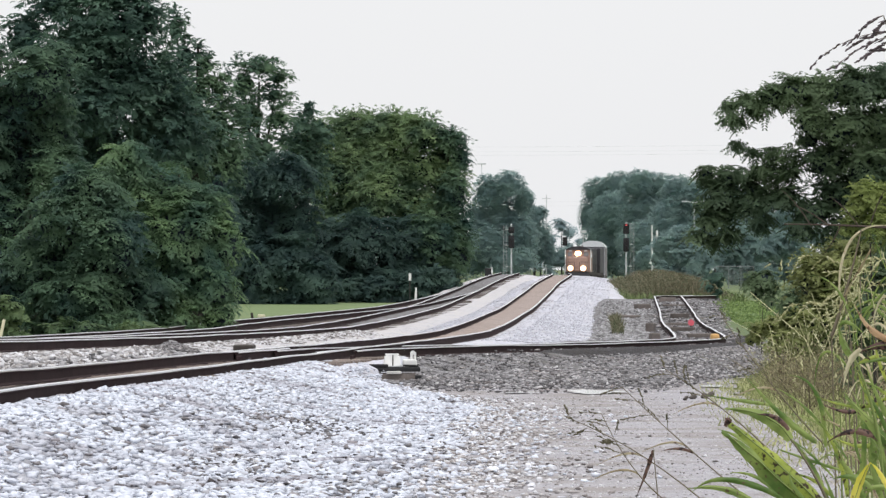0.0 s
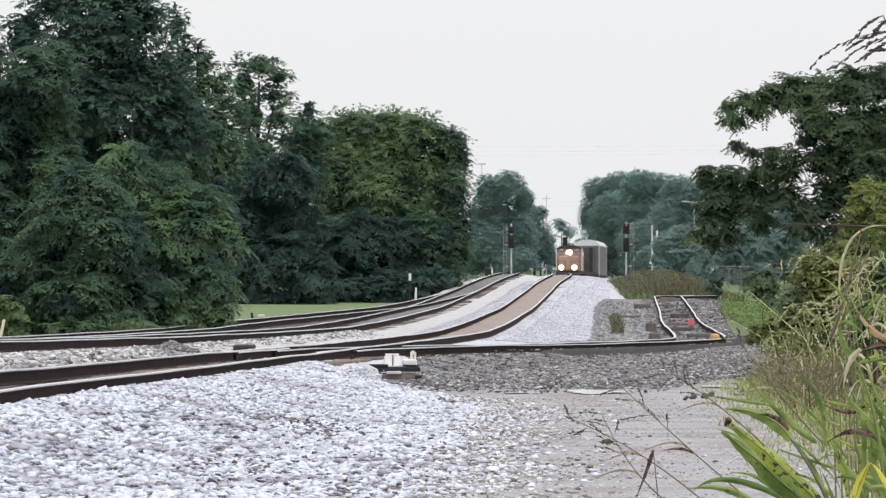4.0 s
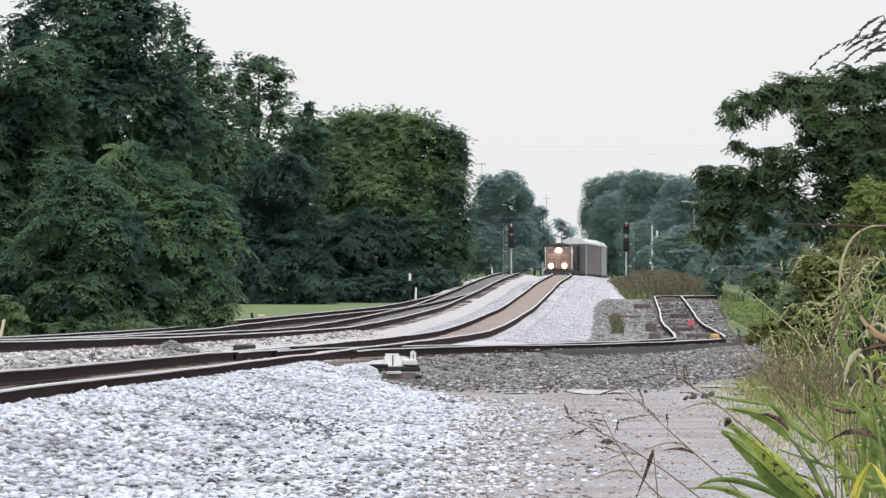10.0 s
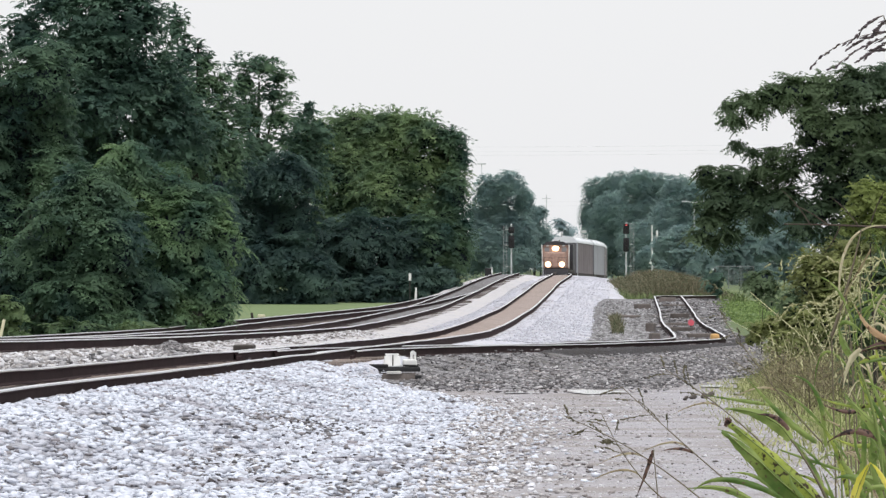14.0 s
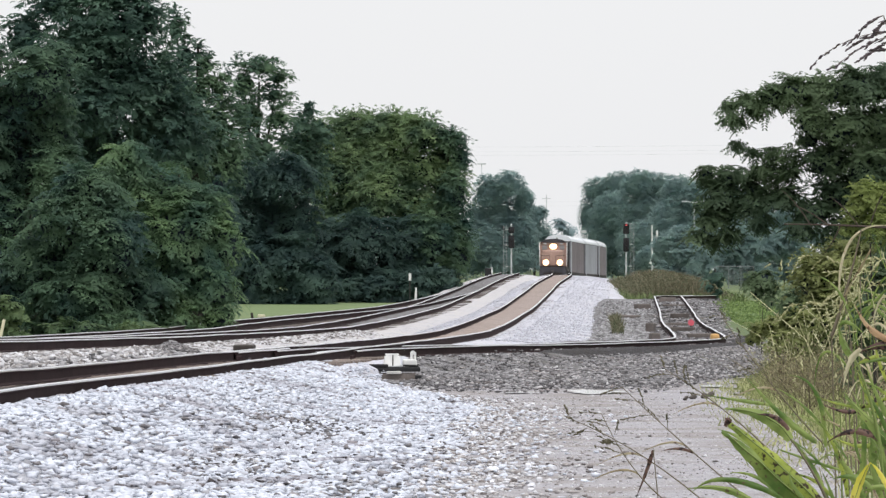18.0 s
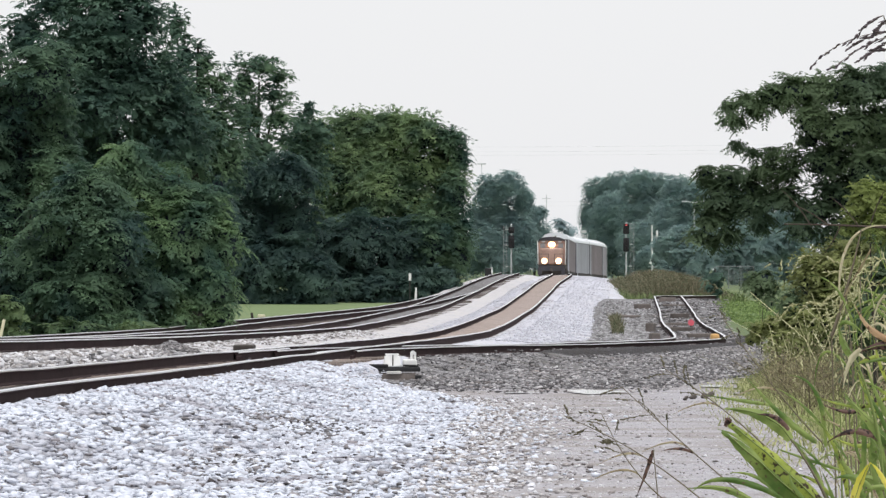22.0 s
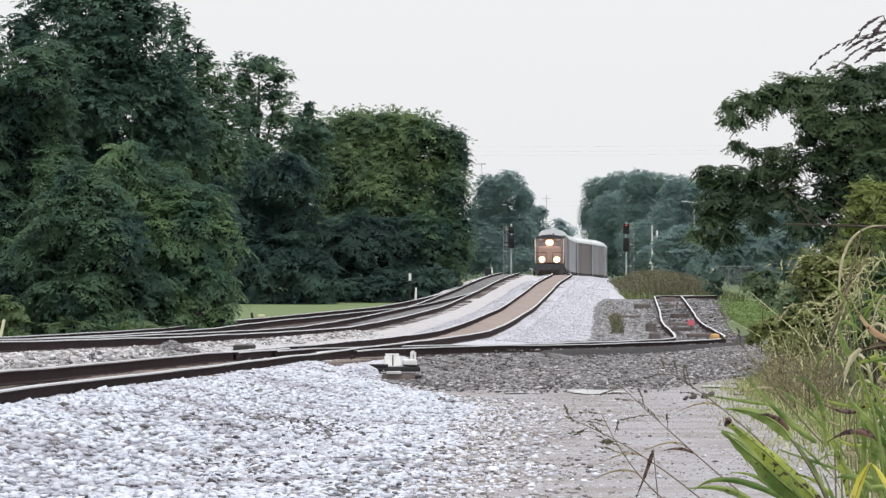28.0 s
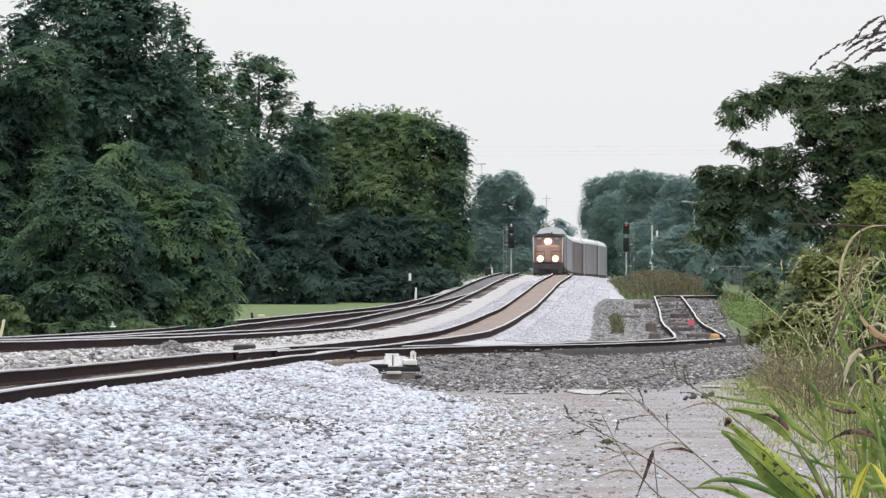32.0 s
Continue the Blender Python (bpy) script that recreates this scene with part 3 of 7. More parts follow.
def bogie(parent, y, axles):
    """A truck frame with springs and its turning wheelsets."""
    bm = bmesh.new()
    half = 1.05 * (axles - 1)
    for sx in (-1.05, 1.05):
        add_box(bm, sx, y, 0.72, 0.16, 2 * half + 0.9, 0.34, 0.04)
        for k in range(axles):
            add_box(bm, sx, y - half + 2.1 * k, 0.5, 0.2, 0.42, 0.4, 0.04)
        for k in range(axles - 1):
            add_tube(bm, (sx, y - half + 1.05 + 2.1 * k, 0.5), (sx, y - half + 1.05 + 2.1 * k, 0.9), 0.12)
    add_box(bm, 0, y, 0.8, 2.2, 0.5, 0.3, 0.05)
    part("truck_frame", bm, GRIME, parent)
    for k in range(axles):
        w = new("wheelset", WHEELSET)
        w.parent = parent
        w.location = (0, y - half + 2.1 * k, 0.5)
        WHEELS.append((w, y - half + 2.1 * k))


def locomotive():
    t = thing("locomotive", place(750, 24.4, 0), "weathered orange diesel locomotive with lit headlights", "locomotive")
    part("frame", box(0, 0, 1.32, 3.0, 23.2, 0.36, 0.03), GRIME, t)
    bm = bmesh.new()
    outline = [(-1.55, 1.5), (1.55, 1.5), (1.55, 4.05), (1.42, 4.38), (0.95, 4.62), (0, 4.72), (-0.95, 4.62), (-1.42, 4.38), (-1.55, 4.05)]
    front = [bm.verts.new((x, -10.1, z)) for x, z in outline]
    back = [bm.verts.new((x, -6.9, z)) for x, z in outline]
    bm.faces.new(front)
    bm.faces.new(back[::-1])
    for i in range(len(outline)):
        j = (i + 1) % len(outline)
        bm.faces.new((front[i], back[i], back[j], front[j]))
    cab = part("cab", bm, ORANGE, t, "haze-paled orange cab with a curved dark roof")
    bm = bmesh.new()
    for i in range(2, 8):
        x0, z0, x1, z1 = *outline[i], *outline[i + 1]
        vs = [bm.verts.new((x * 1.02, y, z + 0.03)) for x, z, y in ((x0, z0, -10.25), (x1, z1, -10.25), (x1, z1, -6.8), (x0, z0, -6.8))]
        bm.faces.new(vs)
    part("cab_roof", bm, DARK, cab)
    for x in (-1.02, -0.36, 0.36, 1.02):
        part("windshield", box(x, -10.13, 3.72 if abs(x) > 0.5 else 3.95, 0.56, 0.05, 0.5 if abs(x) > 0.5 else 0.02, 0.02), GLASS, cab)
    for x in (-1.57, 1.57):
        part("side_window", box(x, -8.6, 3.6, 0.05, 1.3, 0.6, 0.02), GLASS, cab)
    bm = bmesh.new()
    brow = [(1.50, 4.28), (1.52, 4.30), (1.44, 4.41), (0.96, 4.65), (0, 4.75), (-0.96, 4.65), (-1.44, 4.41), (-1.52, 4.30), (-1.50, 4.28)]
    a, b = ([bm.verts.new((x, y, z)) for x, z in brow] for y in (-10.27, -10.07))
    bm.faces.new(a)
    bm.faces.new(b[::-1])
    for i in range(len(brow)):
        j = (i + 1) % len(brow)
        bm.faces.new((a[i], b[i], b[j], a[j]))
    part("brow", bm, DARK, cab, "dark curved brow over the windshield")
    nose = part("nose", box(0, -10.9, 2.45, 2.5, 1.7, 1.9, 0.22), ORANGE, t, "haze-paled orange short nose")
    part("nose_door", box(-0.5, -11.77, 2.4, 0.6, 0.05, 1.5, 0.02), ORANGE, nose)
    for x in (-0.95, 0.95):
        part("number_board", box(x, -10.29, 4.16, 0.36, 0.04, 0.14, 0.01), STEEL, cab, "grey number board")
    part("pilot", box(0, -11.9, 0.95, 2.9, 0.25, 0.9, 0.05), DARK, t, "dark pilot plate with a plough")
    bm = bmesh.new()
    for sx in (-1, 1):
        f = [bm.verts.new(v) for v in ((0, -12.45, 0.15), (0, -12.3, 0.75), (sx * 1.4, -12.05, 0.75), (sx * 1.45, -12.1, 0.15))]
        bm.faces.new(f)
    bmesh.ops.solidify(bm, geom=bm.faces[:], thickness=0.05)
    part("snow_plough", bm, GRIME, t)
    part("coupler", box(0, -12.45, 0.9, 0.3, 0.6, 0.3, 0.06), IRON, t)
    for x in (-1.35, 1.35):
        part("step", box(x, -11.95, 0.75, 0.45, 0.5, 0.8, 0.03), DARK, t)
        part("handrail", tube((x * 1.16, -10.4, 1.6), (x * 1.2, -10.4, 4.3), 0.05), WHITE, t, "pale vertical grab rail")
    for a, b in (((-1.44, -12.05, 2.72), (-0.35, -12.05, 2.72)), ((0.35, -12.05, 2.72), (1.44, -12.05, 2.72)), ((-0.35, -12.05, 1.6), (-0.35, -12.05, 2.72)), ((0.35, -12.05, 1.6), (0.35, -12.05, 2.72))):
        part("front_rail", tube(a, b, 0.025), GRIME, t)
    hood = part("hood", box(0, 0.2, 3.05, 2.2, 14.2, 3.1, 0.12), DARK, t, "dark narrow engine hood")
    for y in (-5, -3, -1, 1, 3, 5):
        part("hood_door", box(1.11, y, 2.8, 0.04, 1.5, 1.9, 0.02), DARK, hood)
    part("radiator", box(0, 9.3, 3.1, 3.0, 4.6, 3.2, 0.12), DARK, t, "wide dark radiator section")
    part("exhaust_stack", box(0, -1.5, 4.6, 0.7, 1.6, 0.3, 0.05), GRIME, hood)
    part("fuel_tank", box(0, 0, 0.75, 2.7, 6.5, 0.9, 0.15), GRIME, t)
    part("horn", tube((0.4, -8.2, 4.75), (0.4, -8.8, 4.8), 0.05, 0.1), IRON, cab)
    for sx in (-1.46, 1.46):
        bm = bmesh.new()
        for y in np.arange(-6.5, 11.6, 2.0):
            add_tube(bm, (sx, y, 1.5), (sx, y, 2.6), 0.02, sides=6)
        add_tube(bm, (sx, -6.5, 2.6), (sx, 11.5, 2.6), 0.02, sides=6)
        part("side_rail", bm, GRIME, t)
    for lx, lz, y, r in ((-0.11, 3.84, -10.2, 0.20), (0.11, 3.84, -10.2, 0.20), (-0.82, 1.93, -12.1, 0.23), (0.82, 1.93, -12.1, 0.23)):
        h = part("headlight" if lz > 3 else "ditch_light", tube((lx, y, lz), (lx, y + 0.25, lz), r + 0.05, sides=18), GRIME, t)
        bm = bmesh.new()
        bmesh.ops.create_uvsphere(bm, u_segments=16, v_segments=8, radius=r, matrix=Matrix.Translation((lx, y, lz)) @ Matrix.Diagonal((1, 0.35, 1, 1)))
        part("lens", bm, LAMP, h, "bright warm white lamp lens")
        part("halo_ring", tube((lx, y - 0.01, lz), (lx, y + 0.02, lz), r + 0.15, sides=20), HALO, h, "glowing ring standing in for the lamp halo")
    bogie(t, -7.6, 3)
    bogie(t, 7.6, 3)
    TRAIN.append((t, 750, 24.4))


locomotive()


def rack_car(front, L, sides):
    """Enclosed car carrier: ribbed side panels, rounded roof, end doors, trucks."""
    c = thing("autorack_car", place(front, L, 0), "tall enclosed car-carrier wagon with a pale rounded roof", "rail wagon", "wagons of the train")
    part("underframe", box(0, 0, 0.98, 2.7, L - 0.6, 0.3, 0.03), GRIME, c)
    part("shell", box(0, 0, 3.05, 2.96, L - 1.2, 3.95, 0.02), RACK4, c)
    step = (L - 1.2) / 12
    for sx in (-1.5, 1.5):
        for k in range(12):
            y = -L / 2 + 0.6 + step * (k + 0.5)
            p = box(sx, y, 3.05, 0.06, step - 0.09, 3.7, 0.015)
            part("side_panel", p, RACK2 if k == 0 else sides[0] if k < 7 else sides[1], c)
        part("side_sill", box(sx, 0, 1.12, 0.12, L - 1.0, 0.22, 0.02), GRIME, c)
    bm = bmesh.new()
    arc = [(-1.58, 4.95), (-1.52, 5.22), (-1.2, 5.52), (-0.6, 5.70), (0, 5.75), (0.6, 5.70), (1.2, 5.52), (1.52, 5.22), (1.58, 4.95)]
    a = [bm.verts.new((x, -L / 2 + 0.5, z)) for x, z in arc]
    b = [bm.verts.new((x, L / 2 - 0.5, z)) for x, z in arc]
    for i in range(len(arc) - 1):
        bm.faces.new((a[i], a[i + 1], b[i + 1], b[i]))
    bm.faces.new(a)
    bm.faces.new(b[::-1])
    roof = part("roof", bm, ROOF, c, "pale rounded metal roof")
    for k in range(1, 12):
        bm = bmesh.new()
        y = -L / 2 + 0.6 + step * k
        for i in range(len(arc) - 1):
            add_tube(bm, (arc[i][0], y, arc[i][1]), (arc[i + 1][0], y, arc[i + 1][1]), 0.03, sides=6)
        part("roof_rib", bm, ROOF, roof)
    for sy in (-1, 1):
        for sx in (-0.74, 0.74):
            part("end_door", box(sx, sy * (L / 2 - 0.53), 3.1, 1.4, 0.1, 3.6, 0.03), sides[2], c)
        part("coupler", box(0, sy * (L / 2 - 0.1), 0.9, 0.3, 0.9, 0.3, 0.05), IRON, c)
    bm = bmesh.new()
    for dx in (-0.2, 0.2):
        add_tube(bm, (1.62, -L / 2 + 0.95 + dx, 0.9), (1.62, -L / 2 + 0.95 + dx, 5.0), 0.02, sides=6)
    for z in np.arange(1.0, 5.0, 0.4):
        add_tube(bm, (1.62, -L / 2 + 0.75, z), (1.62, -L / 2 + 1.15, z), 0.018, sides=6)
    part("ladder", bm, STEEL, c)
    bogie(c, -0.34 * L, 2)
    bogie(c, 0.34 * L, 2)
    TRAIN.append((c, front, L))


ends = 750 + 26.2
for L, tone in ((24.9, RACK3), (19.2, RACK2), (21.4, RACK3), (21.2, RACK1), (21.4, RACK1), (21.4, RACK3), (21.4, RACK2)):
    rack_car(ends, L, (tone, tone, RACK4))
    ends += L + 0.3


# ---- trees ----
def leaf_cloud(pts, size, normals, rng, slim=0.5, scatter=0.22):
    """Leaves as small bent triangles at pts; returns vertices and faces."""
    n = len(pts)
    q = rng.normal(size=(n, 3))
    nn = normals + scatter * rng.normal(size=(n, 3))
    nn /= np.linalg.norm(nn, axis=1, keepdims=True) + 1e-9
    a = np.cross(nn, q)
    a /= np.linalg.norm(a, axis=1, keepdims=True) + 1e-9
    b = np.cross(nn, a)
    s = (size * rng.uniform(0.7, 1.3, n))[:, None]
    v = np.stack([pts - a * s - b * s * slim, pts + a * s, pts + b * s * slim * 1.3 - a * s * 0.3 + nn * s * 0.2], 1).reshape(-1, 3)
    return v, np.arange(3 * n).reshape(-1, 3)


def fast_mesh(name, v, f, mat, parent, label="", normals=None, shared=False):
    me = bpy.data.meshes.new(name)
    me.vertices.add(len(v))
    me.vertices.foreach_set("co", np.asarray(v, np.float32).ravel())
    k = f.shape[1]
    me.loops.add(f.size)
    me.loops.foreach_set("vertex_index", f.astype(np.int32).ravel())
    me.polygons.add(len(f))
    me.polygons.foreach_set("loop_start", np.arange(0, f.size, k, dtype=np.int32))
    me.update(calc_edges=True)
    if normals is not None:
        me.polygons.foreach_set("use_smooth", np.ones(len(f), bool))
        me.normals_split_custom_set_from_vertices((normals if shared else np.repeat(normals, k, axis=0)).tolist())
    me.materials.append(mat)
    ob = new(name, me)
    ob.parent = parent
    if label:
        tagged(ob, label)
    return ob


def unit(a):
    return a / (np.linalg.norm(a, axis=-1, keepdims=True) + 1e-9)


def ball(level):
    """A round as arrays of corners and faces."""
    bm = bmesh.new()
    bmesh.ops.create_icosphere(bm, subdivisions=level, radius=1)
    bm.verts.ensure_lookup_table()
    v = np.array([tuple(p.co) for p in bm.verts])
    f = np.array([[p.index for p in q.verts] for q in bm.faces])
    bm.free()
    return v, f


ROUND = ball(2)


def bough_leaves(root, out, R, leaf, rng, cover=1.9, droop=0.45, lift=0.75):
    """Leaves of many boughs: each a drooping, shingled fan, arched over its middle line, bare below."""
    k = np.maximum(12, (cover * 1.25 * R**2 / (0.30 * leaf**2))).astype(int)
    i = np.repeat(np.arange(len(R)), k)
    n = len(i)
    R, o, c = R[i][:, None], out[i], root[i]
    s = unit(np.cross(o, np.array([0, 0, 1.0])))
    w = unit(np.cross(s, o))
    a, q = rng.uniform(0, 6.283, n), np.sqrt(rng.random(n))
    ph = (i * 2.399) % 6.283
    q = q * (1 + 0.28 * np.sin(3 * a + ph) + 0.20 * np.sin(7 * a + 2 * ph))
    u, t = (q * np.cos(a))[:, None], (q * np.sin(a) * 0.85)[:, None]
    h = 0.34 * (1 - t**2) - droop * np.maximum(0, u + 0.4)**2 * 0.7 + 0.016 * rng.normal(size=(n, 1))
    p = c + R * (0.85 * u * o + t * s + h * w)
    N = unit(w * lift + o * (0.20 + 0.55 * u) + s * 0.55 * t + np.array([0, -0.12, 0.25]) + 0.04 * rng.normal(size=(n, 3)))
    # each leaf lies near the fan and hangs outwards
    face = unit(N + 0.14 * rng.normal(size=(n, 3)))
    along = o * 0.7 + s * t * 1.2 - np.array([0, 0, 0.45]) + 0.55 * rng.normal(size=(n, 3))
    along = unit(along - face * np.sum(along * face, 1, keepdims=True))
    side = np.cross(face, along)
    L = (leaf * rng.uniform(0.7, 1.3, n))[:, None]
    v = np.stack([p - along * L * 0.5 - side * L * 0.30, p + along * L * 0.75, p - along * L * 0.35 + side * L * 0.34], 1).reshape(-1, 3)
    return v, np.repeat(N, 3, axis=0)


def lobed_crown(t, lobes, mat, rng, leaf=0.10, bough=(0.28, 0.50), dense=1.0, airy=0.0, cover=1.9, droop=0.45, inner=0.80):
    """A crown of lobes (x, y, z, rx, ry, rz): boughs shingled over them, loose sprays beyond, solid cores coloured as
    crown shade within.
    """
    C, S = lobes[:, :3], lobes[:, 3:]
    root, out, size = [], [], []
    for k in range(len(lobes)):
        r = S[k].mean()
        m = int(dense * 8.5 * (r / (0.5 * (bough[0] + bough[1])))**2)
        d = rng.normal(size=(m, 3)) + np.array([0, -0.45, 0.35])
        d = unit(d)
        p = C[k] + d * S[k] * rng.uniform(0.80, 1.10, (m, 1))
        # drop what is buried within a neighbour
        e = np.min(np.linalg.norm((p[:, None] - C[None]) / S[None], axis=2) + 9.0 * (np.arange(len(lobes)) == k), axis=1)
        ok = (e > 0.93) & (d[:, 2] > -0.75) & ((d[:, 1] < 0.25) | (rng.random(m) < 0.4))
        root.append(p[ok])
        out.append(unit(d[ok] * np.array([1, 1, 0.55]) + 0.25 * rng.normal(size=(ok.sum(), 3)) - np.array([0, 0, 0.10])))
        size.append(rng.uniform(*bough, ok.sum()) * rng.choice([0.7, 1.0, 1.25], ok.sum()))
        if airy:
            # open twigs past the rim, thinning outwards
            m2 = int(airy * m * 1.6)
            d = unit(rng.normal(size=(m2, 3)) + np.array([0, -0.2, 0.55]))
            p = C[k] + d * S[k] * rng.uniform(1.03, 1.55, (m2, 1))
            e = np.min(np.linalg.norm((p[:, None] - C[None]) / S[None], axis=2), axis=1)
            ok = e > 1.02
            root.append(p[ok])
            out.append(unit(d[ok] + 0.4 * rng.normal(size=(ok.sum(), 3))))
            size.append(rng.uniform(*bough, ok.sum()) * rng.choice([0.22, 0.32, 0.45], ok.sum()))
    root, out, size = np.concatenate(root), np.concatenate(out), np.concatenate(size)
    v, N = bough_leaves(root, out, size, leaf, rng, cover, droop)
    me = fast_mesh("crown", v, np.arange(len(v)).reshape(-1, 3), mat, t, "", N, True)
    # a second, closer layer of broad leaves, and solid cores with the inner shade painted in
    n = np.maximum(60, cover * dense * 9.0 * S.mean(1)**2 / (leaf * 1.45)**2).astype(int)
    i = np.repeat(np.arange(len(lobes)), n)
    d = unit(rng.normal(size=(len(i), 3)) + np.array([0, -0.25, 0.15]))
    p = C[i] + d * S[i] * rng.uniform(inner * 0.95, inner * 1.18, (len(i), 1))
    v, f = leaf_cloud(p, leaf * 0.85, d, rng, 0.6, 0.35)
    N = unit(d * 0.8 + np.array([0, -0.1, 0.35]) + 0.15 * rng.normal(size=d.shape))
    tagged(fast_mesh("inner_leafage", v, f, mat, t, "", N), "broad inner leaves of the crown", kind="stuff")
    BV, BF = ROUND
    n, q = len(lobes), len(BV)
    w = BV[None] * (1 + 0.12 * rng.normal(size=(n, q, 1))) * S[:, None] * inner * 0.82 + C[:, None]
    tagged(fast_mesh("inner_core", w.reshape(-1, 3), (BF[None] + q * np.arange(n)[:, None, None]).reshape(-1, 3), mat if mat in (LEAF_FAR, LEAF_PALE) else CROWN_SHADE, t), "solid crown core, with inner shade or haze painted in", kind="stuff")
    return me


def lobed_tree(name, x, y, lobes, mat, seed, label, group="", leaf=0.10, bough=(0.28, 0.50), dense=1.0, airy=0.0, cover=1.9, droop=0.45, inner=0.80):
    """Trunk, limbs and a crown over lobes (dx, height, half width, half height) from the foot."""
    rng = np.random.default_rng(seed)
    z0 = float(base_z(y)) - 0.25
    t = thing(name, pose(x, y, z0), label, "tree" if "tree" in name else "shrub", group)
    top = max(l[1] for l in lobes)
    bm = bmesh.new()
    r = top * (0.02 if "tree" in name else 0.008)
    mid = sum(l[0] for l in lobes) / len(lobes)
    add_tube(bm, (0, 0, 0), (mid * 0.5, 0, top * 0.5), r, r * 0.65, 9)
    add_tube(bm, (mid * 0.5, 0, top * 0.5), (mid, 0, top * 0.95), r * 0.65, r * 0.2, 7)
    part("trunk", bm, BARK, t)
    full = np.array([(dx, rng.uniform(-1.0, 0.7) * w - 0.9 * w * (1 - h / (top + 1e-6)), h, w, w * rng.uniform(0.85, 1.1), e) for dx, h, w, e in lobes])
    lobed_crown(t, full, mat, rng, leaf, bough, dense, airy, cover, droop, inner)
    for c in full[::2]:
        part("limb", tube((mid * 0.4, 0, min(top * 0.45, c[2] * 0.6)), (c[0], c[1], c[2]), r * 0.35, r * 0.12, 6), BARK, t)
    return t


def egg(height, radius, n, seed, low=0.12, flat=0.8):
    """Lobes gathered in an egg-shaped outline."""
    rng = np.random.default_rng(seed)
    ls = []
    for i in range(n):
        e = (i + 0.5) / n
        h = height * (low + (0.93 - low) * e)
        wide = radius * math.sin(math.pi * min(1, 0.25 + 0.62 * e)) ** 0.6
        a = i * 2.399 + rng.uniform(-0.5, 0.5)
        w = radius * rng.uniform(0.38, 0.55) * (1 - 0.25 * e)
        ls.append((math.cos(a) * max(0, wide - w), min(h, height - w * flat), w, w * flat))
    return ls


# lobes: offset, height, half width, half height
lobed_tree("tree", -8.3, 188, [(-0.63, 4.8, 1.25, 0.98), (0.45, 4.08, 1.07, 0.98), (1.29, 3.1, 0.82, 0.98), (-0.18, 3.36, 1.43, 1.34), (0.93, 1.84, 0.93, 0.9), (-1.58, 4.98, 1.18, 0.98), (-1.75, 5.75, 0.82, 0.68), (0.0, 2.02, 1.25, 1.07), (1.16, 0.95, 0.61, 0.72), (-0.36, 0.68, 1.07, 0.72)], LEAF, 10, "dense green broadleaf tree at the edge of the wood",
           "trees of the near wood", cover=1.5, leaf=0.085, bough=(0.26, 0.52), droop=0.6)
lobed_tree("tree", -11.6, 186, [(0.0, 3.8, 1.33, 1.15), (-0.89, 2.56, 1.42, 1.33), (1.15, 3.09, 1.33, 1.33), (0.53, 4.77, 1.06, 0.89), (1.95, 1.67, 1.33, 0.97), (0.35, 1.58, 1.59, 0.97), (-1.59, 1.5, 1.06, 0.89), (1.42, 0.61, 1.24, 0.62), (-0.35, 0.52, 1.24, 0.62)], LEAF_DIM, 11, "dense green broadleaf tree with drooping boughs",
           "trees of the near wood", cover=1.5, leaf=0.085, bough=(0.26, 0.52), droop=0.6)
lobed_tree("tree", -13.4, 194, [(0.04, 8.47, 1.33, 1.2), (0.83, 9.03, 0.67, 0.67), (-0.78, 7.36, 1.11, 1.2), (0.52, 6.9, 0.96, 1.07), (-0.37, 5.7, 1.15, 1.11), (0.92, 5.52, 0.92, 0.92), (-0.83, 4.22, 0.92, 1.11), (-1.85, 9.03, 1.11, 1.29), (-1.66, 5.7, 1.11, 1.66)], LEAF_DIM, 12, "tall green broadleaf tree at the edge of the wood",
           "trees of the near wood", cover=1.5, leaf=0.085, bough=(0.26, 0.50))
lobed_tree("tree", -11.3, 206, [(-0.39, 10.61, 1.77, 1.47), (0.88, 11.0, 0.82, 0.86), (0.29, 8.84, 1.86, 1.47), (-1.08, 9.82, 1.47, 1.47), (1.57, 7.17, 1.77, 1.28), (-1.96, 11.69, 1.18, 0.82), (-0.49, 12.18, 1.37, 0.88), (-0.78, 8.06, 1.57, 1.37), (-1.18, 6.1, 1.37, 1.18), (-3.24, 10.41, 0.71, 0.78)], LEAF_DARK, 20, "tall dark broadleaf tree rising over the wood",
           "trees of the near wood", leaf=0.115, bough=(0.24, 0.44), airy=1.0, inner=0.68)
lobed_tree("tree", -8.7, 210, [(-0.76, 10.96, 0.4, 0.6), (-0.4, 9.96, 0.6, 0.52), (-0.8, 8.66, 1.2, 1.0), (0.36, 9.6, 0.32, 0.36), (0.44, 7.56, 1.1, 1.0), (0.84, 8.8, 0.4, 0.4), (0.0, 8.66, 0.52, 0.48), (1.0, 6.36, 1.0, 1.2), (-0.4, 6.36, 1.2, 1.2)], LEAF_SHADE, 21, "tall dark tree with open upper branches",
           "trees of the near wood", leaf=0.11, bough=(0.22, 0.38), dense=0.75, airy=2.6, inner=0.5)
lobed_tree("tree", -14.0, 222, [(-1.27, 7.01, 1.9, 1.9), (0.85, 7.22, 1.69, 1.69), (-1.27, 4.05, 1.9, 2.11), (1.06, 4.47, 1.9, 1.9), (0.0, 1.93, 2.33, 1.9), (-2.54, 5.53, 1.27, 1.9), (-2.54, 2.78, 1.27, 1.9)], LEAF_UNDERSHADE, 22, "dark broadleaf tree deep in the wood",
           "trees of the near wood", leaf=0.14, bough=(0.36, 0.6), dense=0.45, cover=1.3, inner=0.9)
